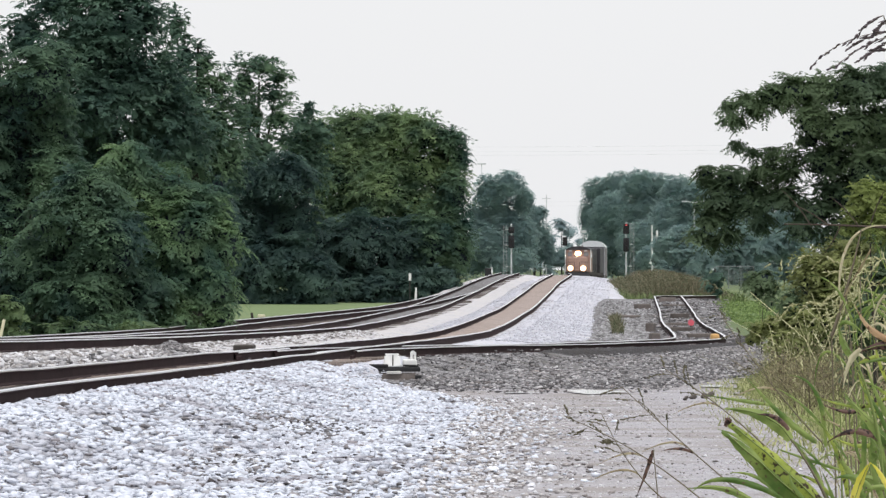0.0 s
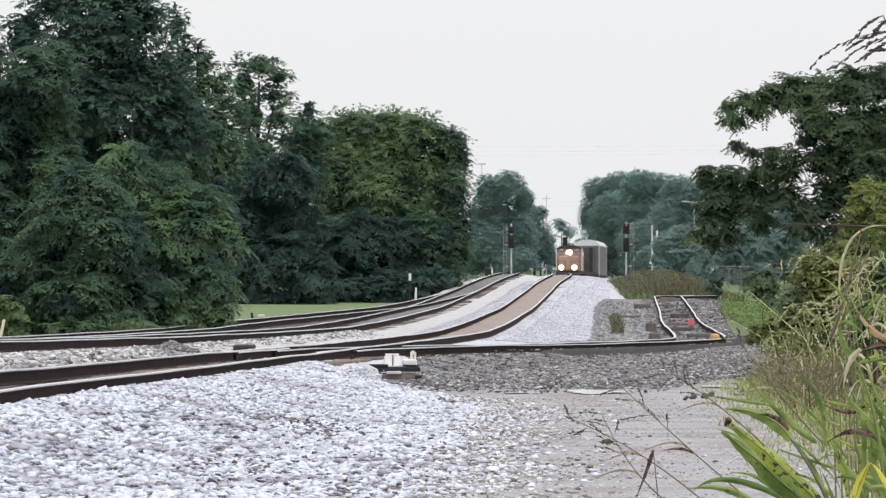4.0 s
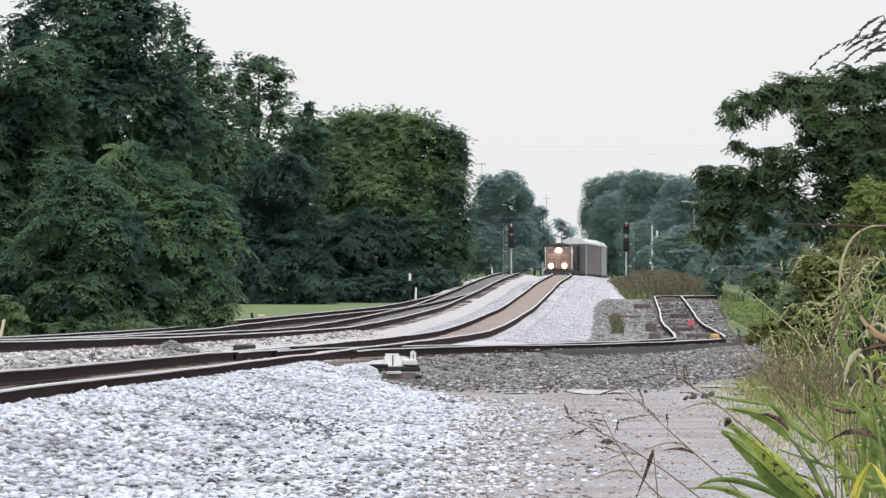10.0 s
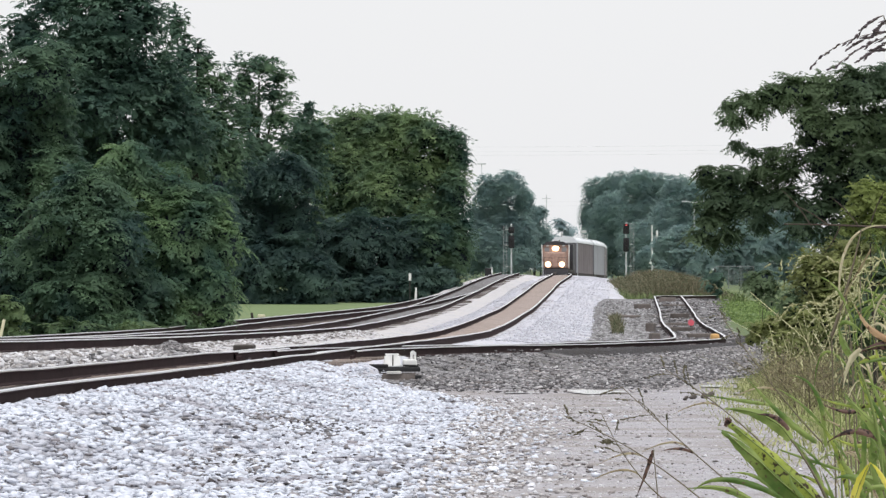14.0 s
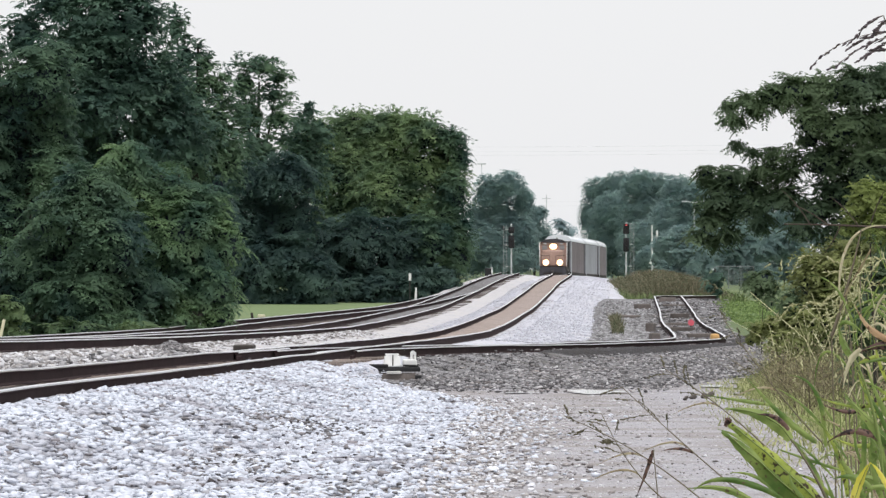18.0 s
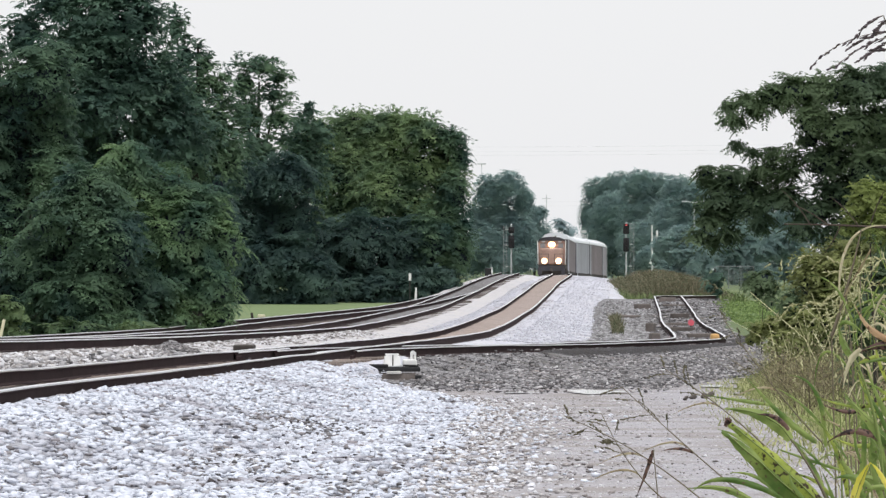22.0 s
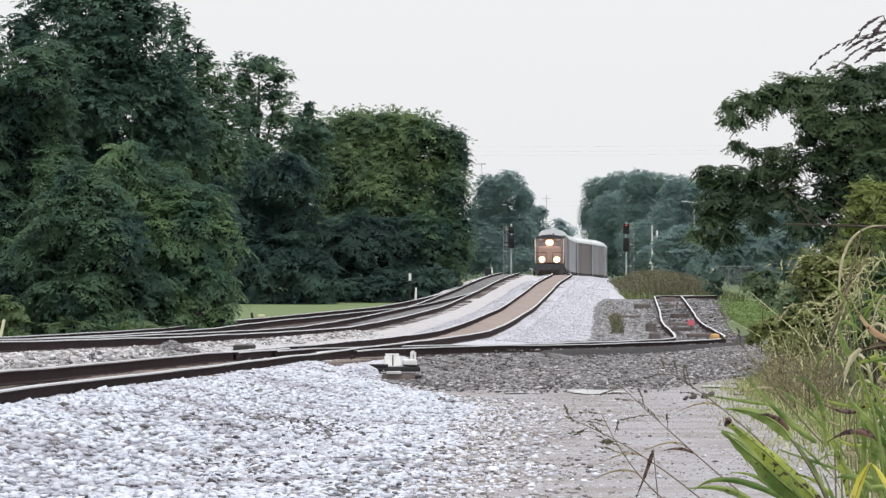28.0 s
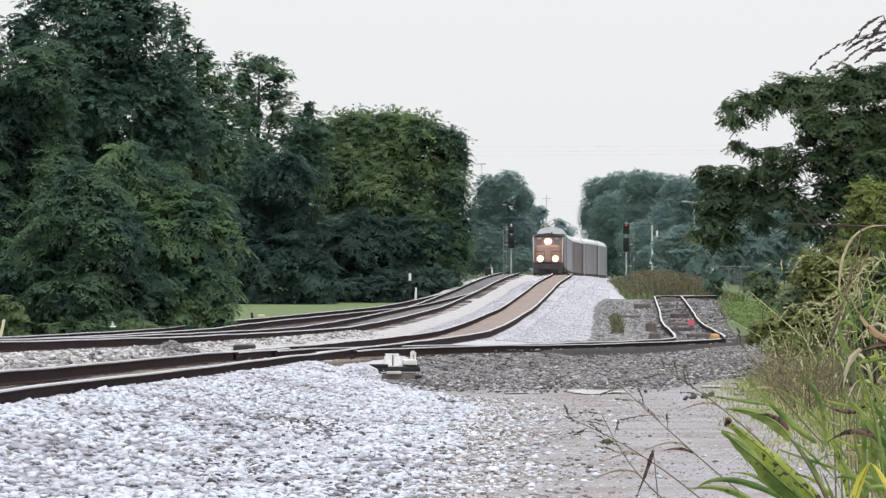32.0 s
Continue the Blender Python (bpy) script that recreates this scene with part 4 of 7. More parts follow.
lobed_tree("tree", -10.0, 226, [(-1.08, 6.01, 1.72, 1.51), (0.65, 5.37, 1.51, 1.72), (-0.65, 3.64, 1.94, 1.94), (1.08, 3.0, 1.29, 1.72), (0.0, 1.49, 1.72, 1.51)], LEAF_UNDERSHADE, 23, "dark broadleaf tree deep in the wood",
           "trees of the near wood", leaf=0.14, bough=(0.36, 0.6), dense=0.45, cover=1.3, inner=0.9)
lobed_tree("tree", -11.6, 365, [(-0.63, 13.63, 1.18, 1.39), (0.56, 14.6, 1.18, 0.52), (1.46, 14.04, 0.83, 0.52), (1.22, 12.93, 1.04, 0.59), (-0.35, 11.71, 1.74, 1.46), (1.46, 11.47, 1.18, 1.04), (-1.74, 9.46, 1.74, 1.74), (0.35, 9.46, 1.91, 1.56)], LEAF_SHADE, 30, "tall dark tree with layered upper branches",
           "trees of the near wood", leaf=0.13, bough=(0.28, 0.50), dense=0.65, airy=1.6, inner=0.45)
lobed_tree("tree", -10.5, 362, [(-2.75, 5.7, 1.2, 1.5), (-2.85, 7.4, 1.2, 1.4), (-0.86, 7.35, 1.72, 1.65), (0.86, 7.69, 1.65, 1.72), (0.0, 5.11, 2.0, 2.07), (-1.72, 4.25, 1.38, 2.41), (1.38, 4.94, 1.52, 2.07), (-0.34, 2.18, 2.07, 2.24), (1.55, 2.18, 1.79, 2.07), (2.76, 1.49, 1.55, 1.55), (-1.72, 1.14, 1.55, 1.72), (-1.03, -0.24, 1.72, 1.38), (1.72, -0.06, 2.07, 1.38)], LEAF_UNDERSHADE, 31, "dark broadleaf tree behind the lawn",
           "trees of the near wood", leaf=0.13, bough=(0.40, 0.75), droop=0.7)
lobed_tree("tree", -8.6, 372, [(0.18, 12.17, 0.5, 0.43), (-0.25, 11.24, 0.78, 0.57), (0.71, 10.61, 0.78, 0.71), (-0.53, 10.08, 1.06, 1.06), (0.18, 8.48, 1.28, 1.77)], LEAF_DARK, 32, "slim dark tree with feathery upper branches",
           "trees of the near wood", leaf=0.14, bough=(0.26, 0.46), airy=1.2, inner=0.6)
lobed_tree("tree", -6.8, 386, [(-1.29, 10.01, 1.76, 1.62), (0.66, 10.97, 1.84, 1.4), (2.39, 11.12, 1.62, 1.18), (-0.37, 8.25, 2.02, 1.76), (1.65, 8.98, 2.02, 1.84), (-1.47, 7.51, 1.47, 1.84), (0.37, 5.86, 2.21, 2.02), (-1.1, 4.21, 1.65, 2.02)], LEAF_MID, 40, "rounded green broadleaf tree behind the lawn",
           "trees of the middle wood", cover=1.6, leaf=0.115, bough=(0.30, 0.58), airy=0.7, droop=0.55)
lobed_tree("tree", -2.3, 384, [(-0.55, 11.08, 1.61, 1.17), (1.02, 10.79, 1.46, 1.24), (-1.1, 8.96, 1.83, 1.76), (0.91, 8.6, 1.9, 1.76), (-1.65, 6.77, 2.01, 2.01), (0.55, 6.04, 2.19, 2.01), (2.56, 7.5, 1.39, 1.65), (2.38, 8.96, 1.17, 1.24)], LEAF_MID, 41, "rounded green broadleaf tree behind the lawn",
           "trees of the middle wood", cover=1.6, leaf=0.115, bough=(0.30, 0.58), airy=0.7, droop=0.55)
lobed_tree("tree", 0.2, 382, [(0.22, 10.4, 1.24, 0.8), (0.8, 9.12, 0.73, 0.95), (0.58, 7.3, 0.87, 1.46), (0.0, 4.94, 1.53, 2.0), (0.87, 3.48, 0.87, 2.18), (-1.09, 3.85, 1.82, 2.0), (-0.36, 2.39, 1.64, 1.46)], LEAF_SHADE, 42, "dark broadleaf tree at the end of the wood",
           "trees of the middle wood", cover=1.6, leaf=0.115, bough=(0.28, 0.52), airy=0.8)
lobed_tree("tree", -4.5, 380, [(-5.3, 3.6, 1.5, 1.6), (-0.72, 3.85, 2.17, 1.99), (1.45, 3.49, 2.17, 1.99), (-2.17, 2.04, 1.99, 1.81), (0.0, 1.5, 2.17, 1.45), (2.35, 1.68, 1.81, 1.45), (-2.9, 3.13, 1.45, 2.17), (-1.45, 0.23, 2.17, 1.09), (1.45, 0.6, 2.17, 1.09), (3.98, 1.32, 1.81, 1.09)], LEAF_UNDERSHADE, 43, "dark green understorey tree behind the lawn",
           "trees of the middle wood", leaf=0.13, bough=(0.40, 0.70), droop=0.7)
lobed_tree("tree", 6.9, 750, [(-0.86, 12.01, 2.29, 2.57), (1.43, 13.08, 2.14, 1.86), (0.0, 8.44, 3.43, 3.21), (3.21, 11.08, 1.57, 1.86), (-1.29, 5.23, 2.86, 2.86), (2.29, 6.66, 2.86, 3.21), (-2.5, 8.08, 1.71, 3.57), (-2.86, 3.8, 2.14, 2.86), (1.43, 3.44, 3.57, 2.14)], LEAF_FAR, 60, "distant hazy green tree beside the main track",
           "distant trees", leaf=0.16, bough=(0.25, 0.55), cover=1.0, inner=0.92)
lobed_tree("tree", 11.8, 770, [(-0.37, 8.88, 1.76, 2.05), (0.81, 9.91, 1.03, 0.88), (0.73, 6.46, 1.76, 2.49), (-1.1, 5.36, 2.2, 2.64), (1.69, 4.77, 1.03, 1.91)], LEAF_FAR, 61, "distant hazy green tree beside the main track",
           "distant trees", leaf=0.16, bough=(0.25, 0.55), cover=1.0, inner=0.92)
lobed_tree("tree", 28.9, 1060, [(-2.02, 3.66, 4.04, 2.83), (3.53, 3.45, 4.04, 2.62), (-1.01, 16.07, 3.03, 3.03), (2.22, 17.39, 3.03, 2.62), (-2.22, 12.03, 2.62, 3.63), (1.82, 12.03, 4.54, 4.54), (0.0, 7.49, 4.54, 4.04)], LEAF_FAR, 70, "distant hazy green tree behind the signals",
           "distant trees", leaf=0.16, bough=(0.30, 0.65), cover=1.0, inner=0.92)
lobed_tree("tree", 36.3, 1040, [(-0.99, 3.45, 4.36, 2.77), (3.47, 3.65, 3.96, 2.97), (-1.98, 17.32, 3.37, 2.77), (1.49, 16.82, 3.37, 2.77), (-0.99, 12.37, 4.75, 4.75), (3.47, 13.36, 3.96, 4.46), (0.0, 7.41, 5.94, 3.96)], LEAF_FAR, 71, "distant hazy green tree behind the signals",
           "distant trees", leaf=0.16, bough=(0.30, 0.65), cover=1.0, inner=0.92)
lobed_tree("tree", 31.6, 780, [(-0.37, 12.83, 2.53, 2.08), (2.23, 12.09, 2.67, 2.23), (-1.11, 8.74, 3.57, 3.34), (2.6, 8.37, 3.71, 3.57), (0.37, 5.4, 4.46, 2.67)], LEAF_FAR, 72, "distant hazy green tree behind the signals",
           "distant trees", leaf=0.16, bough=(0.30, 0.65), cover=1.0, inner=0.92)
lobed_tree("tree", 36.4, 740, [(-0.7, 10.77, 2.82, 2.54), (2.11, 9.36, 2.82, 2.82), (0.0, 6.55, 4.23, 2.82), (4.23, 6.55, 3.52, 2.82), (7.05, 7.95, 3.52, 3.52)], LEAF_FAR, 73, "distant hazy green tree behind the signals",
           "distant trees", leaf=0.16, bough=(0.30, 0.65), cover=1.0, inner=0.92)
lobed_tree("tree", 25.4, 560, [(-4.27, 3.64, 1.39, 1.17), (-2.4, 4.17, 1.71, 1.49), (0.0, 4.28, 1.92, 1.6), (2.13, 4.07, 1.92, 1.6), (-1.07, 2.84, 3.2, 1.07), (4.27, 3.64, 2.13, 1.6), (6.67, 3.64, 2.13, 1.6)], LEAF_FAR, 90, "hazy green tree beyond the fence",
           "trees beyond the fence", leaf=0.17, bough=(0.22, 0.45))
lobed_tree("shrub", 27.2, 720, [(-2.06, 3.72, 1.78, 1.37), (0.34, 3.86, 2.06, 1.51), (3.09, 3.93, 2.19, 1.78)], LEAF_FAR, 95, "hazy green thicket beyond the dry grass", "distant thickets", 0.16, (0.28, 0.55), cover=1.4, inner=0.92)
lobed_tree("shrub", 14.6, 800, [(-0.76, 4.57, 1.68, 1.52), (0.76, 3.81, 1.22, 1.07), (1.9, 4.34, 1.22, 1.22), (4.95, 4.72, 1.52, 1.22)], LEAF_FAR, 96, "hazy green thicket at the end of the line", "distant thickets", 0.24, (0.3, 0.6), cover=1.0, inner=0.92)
lobed_tree("shrub", -3.3, 373, [(-2.31, 0.9, 1.07, 0.71), (-0.89, 1.01, 1.07, 0.64), (0.53, 1.15, 1.07, 0.64), (1.95, 1.43, 0.99, 0.64), (3.02, 1.72, 0.85, 0.64)], LEAF_UNDERSHADE, 97, "dark low thicket at the foot of the wood", "thickets", 0.12, (0.22, 0.42), airy=0.4)
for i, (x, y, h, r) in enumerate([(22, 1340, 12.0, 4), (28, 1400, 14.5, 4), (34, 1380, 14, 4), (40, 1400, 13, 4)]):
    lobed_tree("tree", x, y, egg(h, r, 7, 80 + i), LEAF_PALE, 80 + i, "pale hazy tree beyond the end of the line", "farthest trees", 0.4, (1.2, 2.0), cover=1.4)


# ---- loose stones ----
ICO = np.array([(0, -0.53, 0.85), (0, 0.53, 0.85), (0, -0.53, -0.85), (0, 0.53, -0.85), (0.85, 0, 0.53), (0.85, 0, -0.53), (-0.85, 0, 0.53), (-0.85, 0, -0.53),
                (0.53, 0.85, 0), (-0.53, 0.85, 0), (0.53, -0.85, 0), (-0.53, -0.85, 0)])
ICO_F = np.array([(0, 4, 1), (0, 1, 6), (0, 6, 11), (0, 11, 10), (0, 10, 4), (4, 10, 5), (4, 5, 8), (4, 8, 1), (1, 8, 9), (1, 9, 6), (6, 9, 7), (6, 7, 11),
                  (11, 7, 2), (11, 2, 10), (10, 2, 5), (2, 3, 5), (5, 3, 8), (8, 3, 9), (9, 3, 7), (7, 3, 2)])


OCT = np.array([(1, 0, 0), (-1, 0, 0), (0, 1, 0), (0, -1, 0), (0, 0, 1), (0, 0, -1)], float)
OCT_F = np.array([(4, 0, 2), (4, 2, 1), (4, 1, 3), (4, 3, 0), (5, 2, 0), (5, 1, 2), (5, 3, 1), (5, 0, 3)])


def stones(name, x, y, z, size, mat, seed, label, fine=False):
    """Angular crushed stones, each bent out of shape and turned its own way, joined."""
    rng = np.random.default_rng(seed)
    n = len(x)
    cv, cf = (ICO, ICO_F) if fine else (OCT * 1.1, OCT_F)
    v = cv[None] * (1 + 0.28 * rng.normal(size=(n, len(cv), 1)).clip(-1.3, 1.3))
    q = rng.normal(size=(n, 3, 3))
    q, _ = np.linalg.qr(q)
    v = np.einsum("nij,nkj->nki", q, v * rng.uniform(0.55, 1.25, (n, 1, 3))) * np.array([1.35, 1.2, 0.66])
    v = v * size[:, None, None] + np.stack([x, y, z + size * 0.35], 1)[:, None]
    f = (cf[None] + len(cv) * np.arange(n)[:, None, None]).reshape(-1, 3)
    return tagged(fast_mesh(name, v.reshape(-1, 3), f, mat, None), label, "gravel", "", "stuff")


rng = np.random.default_rng(5)
n = 32000
y = 30 + 86 * rng.random(n) ** 1.25
u = rng.random(n)
x = main_x(y) + 0.95 + u * (mound_edge(y) + 0.5 * rng.normal(size=n) * (u > 0.8) - main_x(y) - 0.95)
size = rng.uniform(0.017, 0.043, n) * np.where(y < 64, 1.12, 1.0)
for near, lb in ((y < 64, "loose white crushed ballast stones"), (y >= 64, "loose white crushed ballast stones along the rail")):
    stones("ballast_stones", x[near], y[near], mound_z(x[near], y[near]), size[near], PEBBLE, 1, lb, False)
n = 3800
y = 30 + 68 * rng.random(n)
x = mound_edge(y) - 0.35 + np.abs(rng.normal(size=n)) * np.where(rng.random(n) < 0.86, 0.6, 1.7)
stones("road_stones", x, y, np.maximum(base_z(y), np.where(x < mound_edge(y), mound_z(x, y) + 0.01, -9)), rng.uniform(0.009, 0.030, n), PEBBLE_ROAD, 2, "scattered stones on the dirt road")
n = 8000
y = 30 + 72 * rng.random(n) ** 1.2
x = mound_edge(y) + (np.interp(y, [30, 44, 70, 95, 102], [2.8, 3.3, 4.2, 4.7, 5.0]) - mound_edge(y)) * rng.random(n)
stones("road_grit", x, y, np.asarray(base_z(y)), rng.uniform(0.005, 0.012, n), PEBBLE_ROAD, 12, "fine grit and chips on the dirt road")
n = 16500
y = 92 + 77 * rng.random(n) ** 0.85
y = np.where((y < 99) & (rng.random(n) > np.clip((y - 90.5) / 9, 0.1, 1)), y + 25, y)
x = main_x(y) + 1.4 + rng.random(n) * (np.interp(y, [92, 99, 112, 160], [3.4, 3.9, 5.6, 9.6]) - main_x(y) - 1.4)
dry = (((x - 2.42) / 0.62) ** 2 + ((y - 94.5) / 2.2) ** 2 > 1) & ~((y > 136) & (x - siding_x(y) > 0.72) & (x - siding_x(y) < 1.75))
x, y = x[dry], y[dry]
n = len(x)
su = np.abs(x - siding_x(y))
stones("old_stones", x, y, np.maximum(base_z(y) + 0.04, siding_z(y) - 0.5 * np.clip((121 - y) / 14, 0, 1) + np.interp(su, [0, 1.5, 2.4, 3.4], [-0.2, -0.2, -0.4, -0.75])), rng.uniform(0.015, 0.043, n), PEBBLE_OLD, 3, "loose dark old ballast stones")
n = 8500
y = 164 + 300 * rng.random(n) ** 1.4
u = rng.uniform(1.0, 4.2, n)
stones("shoulder_stones", main_x(y) + u, y, main_z(y) + np.interp(u, [1, 1.7, 2.4, 3.2, 4.2], [-0.19, -0.2, -0.26, -0.36, -0.5]), rng.uniform(0.02, 0.04, n), PEBBLE_PALE, 4, "loose pale stones on the ballast shoulder")
n = 9500
y = 62 + 116 * rng.random(n)
u = rng.uniform(-3.7, -1.0, n)
stones("middle_stones", main_x(y) + u, y, main_z(y) + np.interp(u, [-3.2, -2.7, -2.1, -1.4], [-0.03, -0.10, -0.25, -0.22]), rng.uniform(0.025, 0.058, n), PEBBLE_MIX, 6, "loose pale stones between the two tracks")
n = 6500
y = 178 + 240 * rng.random(n) ** 1.3
u = rng.uniform(-3.2, -1.0, n)
stones("far_middle_stones", main_x(y) + u, y, main_z(y) + np.interp(u, [-3.2, -2.2, -1.4], [-0.27, -0.26, -0.19]), rng.uniform(0.018, 0.036, n), PEBBLE_PALE, 16, "loose pale stones between the far tracks")
n = 2500
a, r = rng.uniform(0, 6.283, n), rng.random(n) ** 0.7
stones("stone_heap", -5.22 + 0.8 * r * np.cos(a), 114 + 1.8 * r * np.sin(a), main_z(114.0) - 0.20 + 0.31 * (1 - r) + 0 * r, rng.uniform(0.018, 0.035, n), PEBBLE_OLD, 7, "small heap of grey stones between the tracks")
n = 6500
y = 170 + 172 * rng.random(n) ** 1.2
u = rng.uniform(-2.6, 3.3, n)
stones("siding_stones", siding_x(y) + u, y, siding_z(y) + np.interp(np.abs(u), [1.5, 2.4, 2.6, 3.4], [-0.2, -0.34, -0.42, -0.70]), rng.uniform(0.03, 0.06, n), PEBBLE_OLD, 8, "loose dark stones along the siding")

n = 5200
y = 172 + 150 * rng.random(n) ** 1.2
u = rng.uniform(-4.0, -1.4, n)
stones("grey_stones", siding_x(y) + u, y, siding_z(y) + np.interp(u, [-4, -3.3, -2.6, -1.5], [-0.5, -0.16, -0.22, -0.19]), rng.uniform(0.03, 0.07, n), PEBBLE_MID, 9, "loose grey stones heaped beside the siding")

n = 160
y = 132 + 42 * rng.random(n)
u = rng.uniform(0.9, 1.6, n)
stones("cinder_stones", siding_x(y) + u, y, siding_z(y) + np.interp(u, [0.9, 1.15, 1.4, 1.6], [-0.14, -0.12, -0.16, -0.30]), rng.uniform(0.018, 0.045, n), PEBBLE_OLD, 19, "loose grey stones on the cinder bank")

n = 170
y = rng.uniform(46, 78, n)
x = mound_edge(y) + rng.gamma(1.6, 0.35, n)
stones("loose_road_stones", x, y, base_z(y) + 0.004, rng.uniform(0.014, 0.030, n), PEBBLE, 43, "single white ballast stones strayed onto the road", True)
# darker stones lying in patches on the bank, and along the space between the tracks
for px, py, dx, dy, n in ((-1.75, 64.5, 0.30, 1.2, 90), (-1.25, 63.5, 0.32, 1.5, 130), (-1.85, 51.5, 0.22, 1.6, 120), (-0.8, 47, 0.6, 2.2, 110), (-0.9, 56, 0.9, 6, 150)):
    x, y = px + dx * rng.normal(size=n), py + dy * rng.normal(size=n)
    x = np.minimum(x, mound_edge(y))
    stones("dark_bank_stones", x, y, mound_z(x, y) + 0.022, rng.uniform(0.012, 0.027, n), PEBBLE_OLD, 40 + n, "darker stones in a patch on the white bank")
n = 420
y = 64 + 50 * rng.random(n)
u = rng.normal(-2.2, 0.5, n).clip(-3.2, -1.1)
stones("dark_middle_stones", main_x(y) + u, y, main_z(y) + np.interp(u, [-3.2, -2.7, -2.1, -1.4], [-0.02, -0.08, -0.22, -0.18]), rng.uniform(0.03, 0.07, n), PEBBLE_MID, 41, "larger grey stones between the two tracks")

# single large stones on the near bank
bank = thing("ballast_bank_stones", Matrix(), "larger white ballast stones lying on the bank", "gravel")
lump = []
for k in range(6):
    v = ICO * (1 + 0.25 * rng.normal(size=(12, 1))) * rng.uniform(0.7, 1.2, (1, 3))
    me = bpy.data.meshes.new("stone")
    me.from_pydata(v.tolist(), [], ICO_F.tolist())
    me.materials.append(STONE)
    lump.append(me)
for k in range(280):
    y = 40 + 50 * rng.random() ** 1.3
    x = float(main_x(y)) + 1.6 + rng.random() * float(mound_edge(y) + 0.8 - main_x(y) - 1.6)
    o = new("stone", lump[k % 6])
    o.parent = bank
    o.matrix_world = pose(x, y, float(max(mound_z(np.array(x), np.array(y)), base_z(y))) + 0.012, *(rng.uniform(0, 360, 3))) @ Matrix.Scale(rng.uniform(0.022, 0.04), 4)

# ---- switch machine, rail fittings and small things by the tracks ----
CONCRETE = material("pale_concrete", (0.58, 0.57, 0.55), 0.85, vary=0.2, grain=20, bump=0.2)
YELLOW = material("yellow_paint", (0.72, 0.68, 0.48), 0.6, vary=0.15, grain=10, bump=0.1)
RED = material("red_paint", (0.30, 0.05, 0.04), 0.55, vary=0.2, grain=10, bump=0.1)
PINK = material("red_marker", (0.70, 0.13, 0.17), 0.4, vary=0.1, grain=10, bump=0)
ORANGEP = material("orange_paint", (0.55, 0.33, 0.13), 0.6, vary=0.25, grain=10, bump=0.1)
WOOD = material("grey_timber", (0.26, 0.23, 0.20), 0.9, vary=0.35, grain=16, stain=3, bump=0.4)

sm = thing("switch_machine", pose(-0.88, 107.5, 0.065, 0, 0, 2), "pale grey switch machine on a dark base beside the track", "switch machine")
part("base_plate", box(-0.03, 0, 0.075, 0.96, 0.7, 0.05, 0.01), BLACK, sm, "black steel base plate")
part("side_channel", box(-0.03, -0.36, 0.05, 0.98, 0.04, 0.07, 0.01), BLACK, sm)
bm = bmesh.new()
low, high = [(-0.20, -0.30), (0.11, -0.30), (0.11, 0.22), (-0.20, 0.22)], [(-0.175, -0.24), (0.085, -0.24), (0.085, 0.18), (-0.175, 0.18)]
a = [bm.verts.new((u, v, 0.105)) for u, v in low]
b = [bm.verts.new((u, v, 0.315)) for u, v in high]
bm.faces.new(a[::-1])
bm.faces.new(b)
for k in range(4):
    bm.faces.new((a[k], a[(k + 1) % 4], b[(k + 1) % 4], b[k]))
bmesh.ops.bevel(bm, geom=bm.edges[:], offset=0.02, segments=2, affect="EDGES")
h = part("housing", bm, WHITE, sm, "pale grey sloped housing")
part("lid", box(-0.045, -0.03, 0.325, 0.25, 0.40, 0.02, 0.006), WHITE, h)
part("seam", box(-0.035, -0.262, 0.215, 0.018, 0.08, 0.20, 0.004), GRIME, h, "dark seam between the two covers")
part("foot_flange", box(-0.045, -0.04, 0.112, 0.36, 0.58, 0.02, 0.005), STEEL, h)
for bx in (-0.2, 0.11):
    for by in (-0.30, 0.22):
        part("bolt", box(bx, by, 0.13, 0.035, 0.03, 0.03, 0.008), STEEL, h)
m = part("motor_case", box(0.28, -0.05, 0.17, 0.25, 0.34, 0.13, 0.03), WHITE, sm, "pale grey motor case")
part("end_cap", box(0.16, -0.05, 0.16, 0.03, 0.26, 0.10, 0.02), STEEL, m)
for dx in (0.31, 0.37):
    part("crank_lug", box(dx, -0.05, 0.29, 0.045, 0.16, 0.16, 0.02), WHITE, sm)
part("crank_cap", tube((0.34, -0.14, 0.355), (0.34, 0.04, 0.355), 0.035, sides=12), WHITE, sm)
for dz, dy in ((0.12, 0.10), (0.09, -0.14)):
    part("throw_rod", tube((-1.05, dy, dz), (-0.2, dy, dz), 0.025), IRON, sm)
part("lock_rod", box(-0.30, -0.34, 0.125, 0.36, 0.06, 0.05, 0.012), BLACK, sm, "black lock rod")
part("rod_clevis", box(-0.62, 0.10, 0.12, 0.10, 0.08, 0.07, 0.015), IRON, sm)
part("side_lever", tube((0.15, -0.3, 0.13), (0.42, -0.3, 0.12), 0.018), BLACK, sm)
part("foot", box(-0.02, -0.45, 0.0, 0.26, 0.16, 0.05, 0.01), CONCRETE, sm, "pale concrete foot")
# Added black block: the darkness of a pit painted as a solid.
part("pit_block", box(0.30, -0.30, -0.16, 0.36, 0.3, 0.22, 0.02), BLACK, sm, "black block in place of a dark pit")
for k, dy in enumerate((-0.35, 0.35)):
    tagged(part("headblock_tie", box(-1.75, 107.5 + dy, -0.035, 2.5, 0.24, 0.16, 0.01), OLDTIE), "long weathered timber under the switch machine", "timber")
tagged(part("switch_cover", box(-3.95, 118, 0.36, 0.40, 1.6, 0.12, 0.03), GRIME), "dark metal cover plate beside the rail", "cover plate")
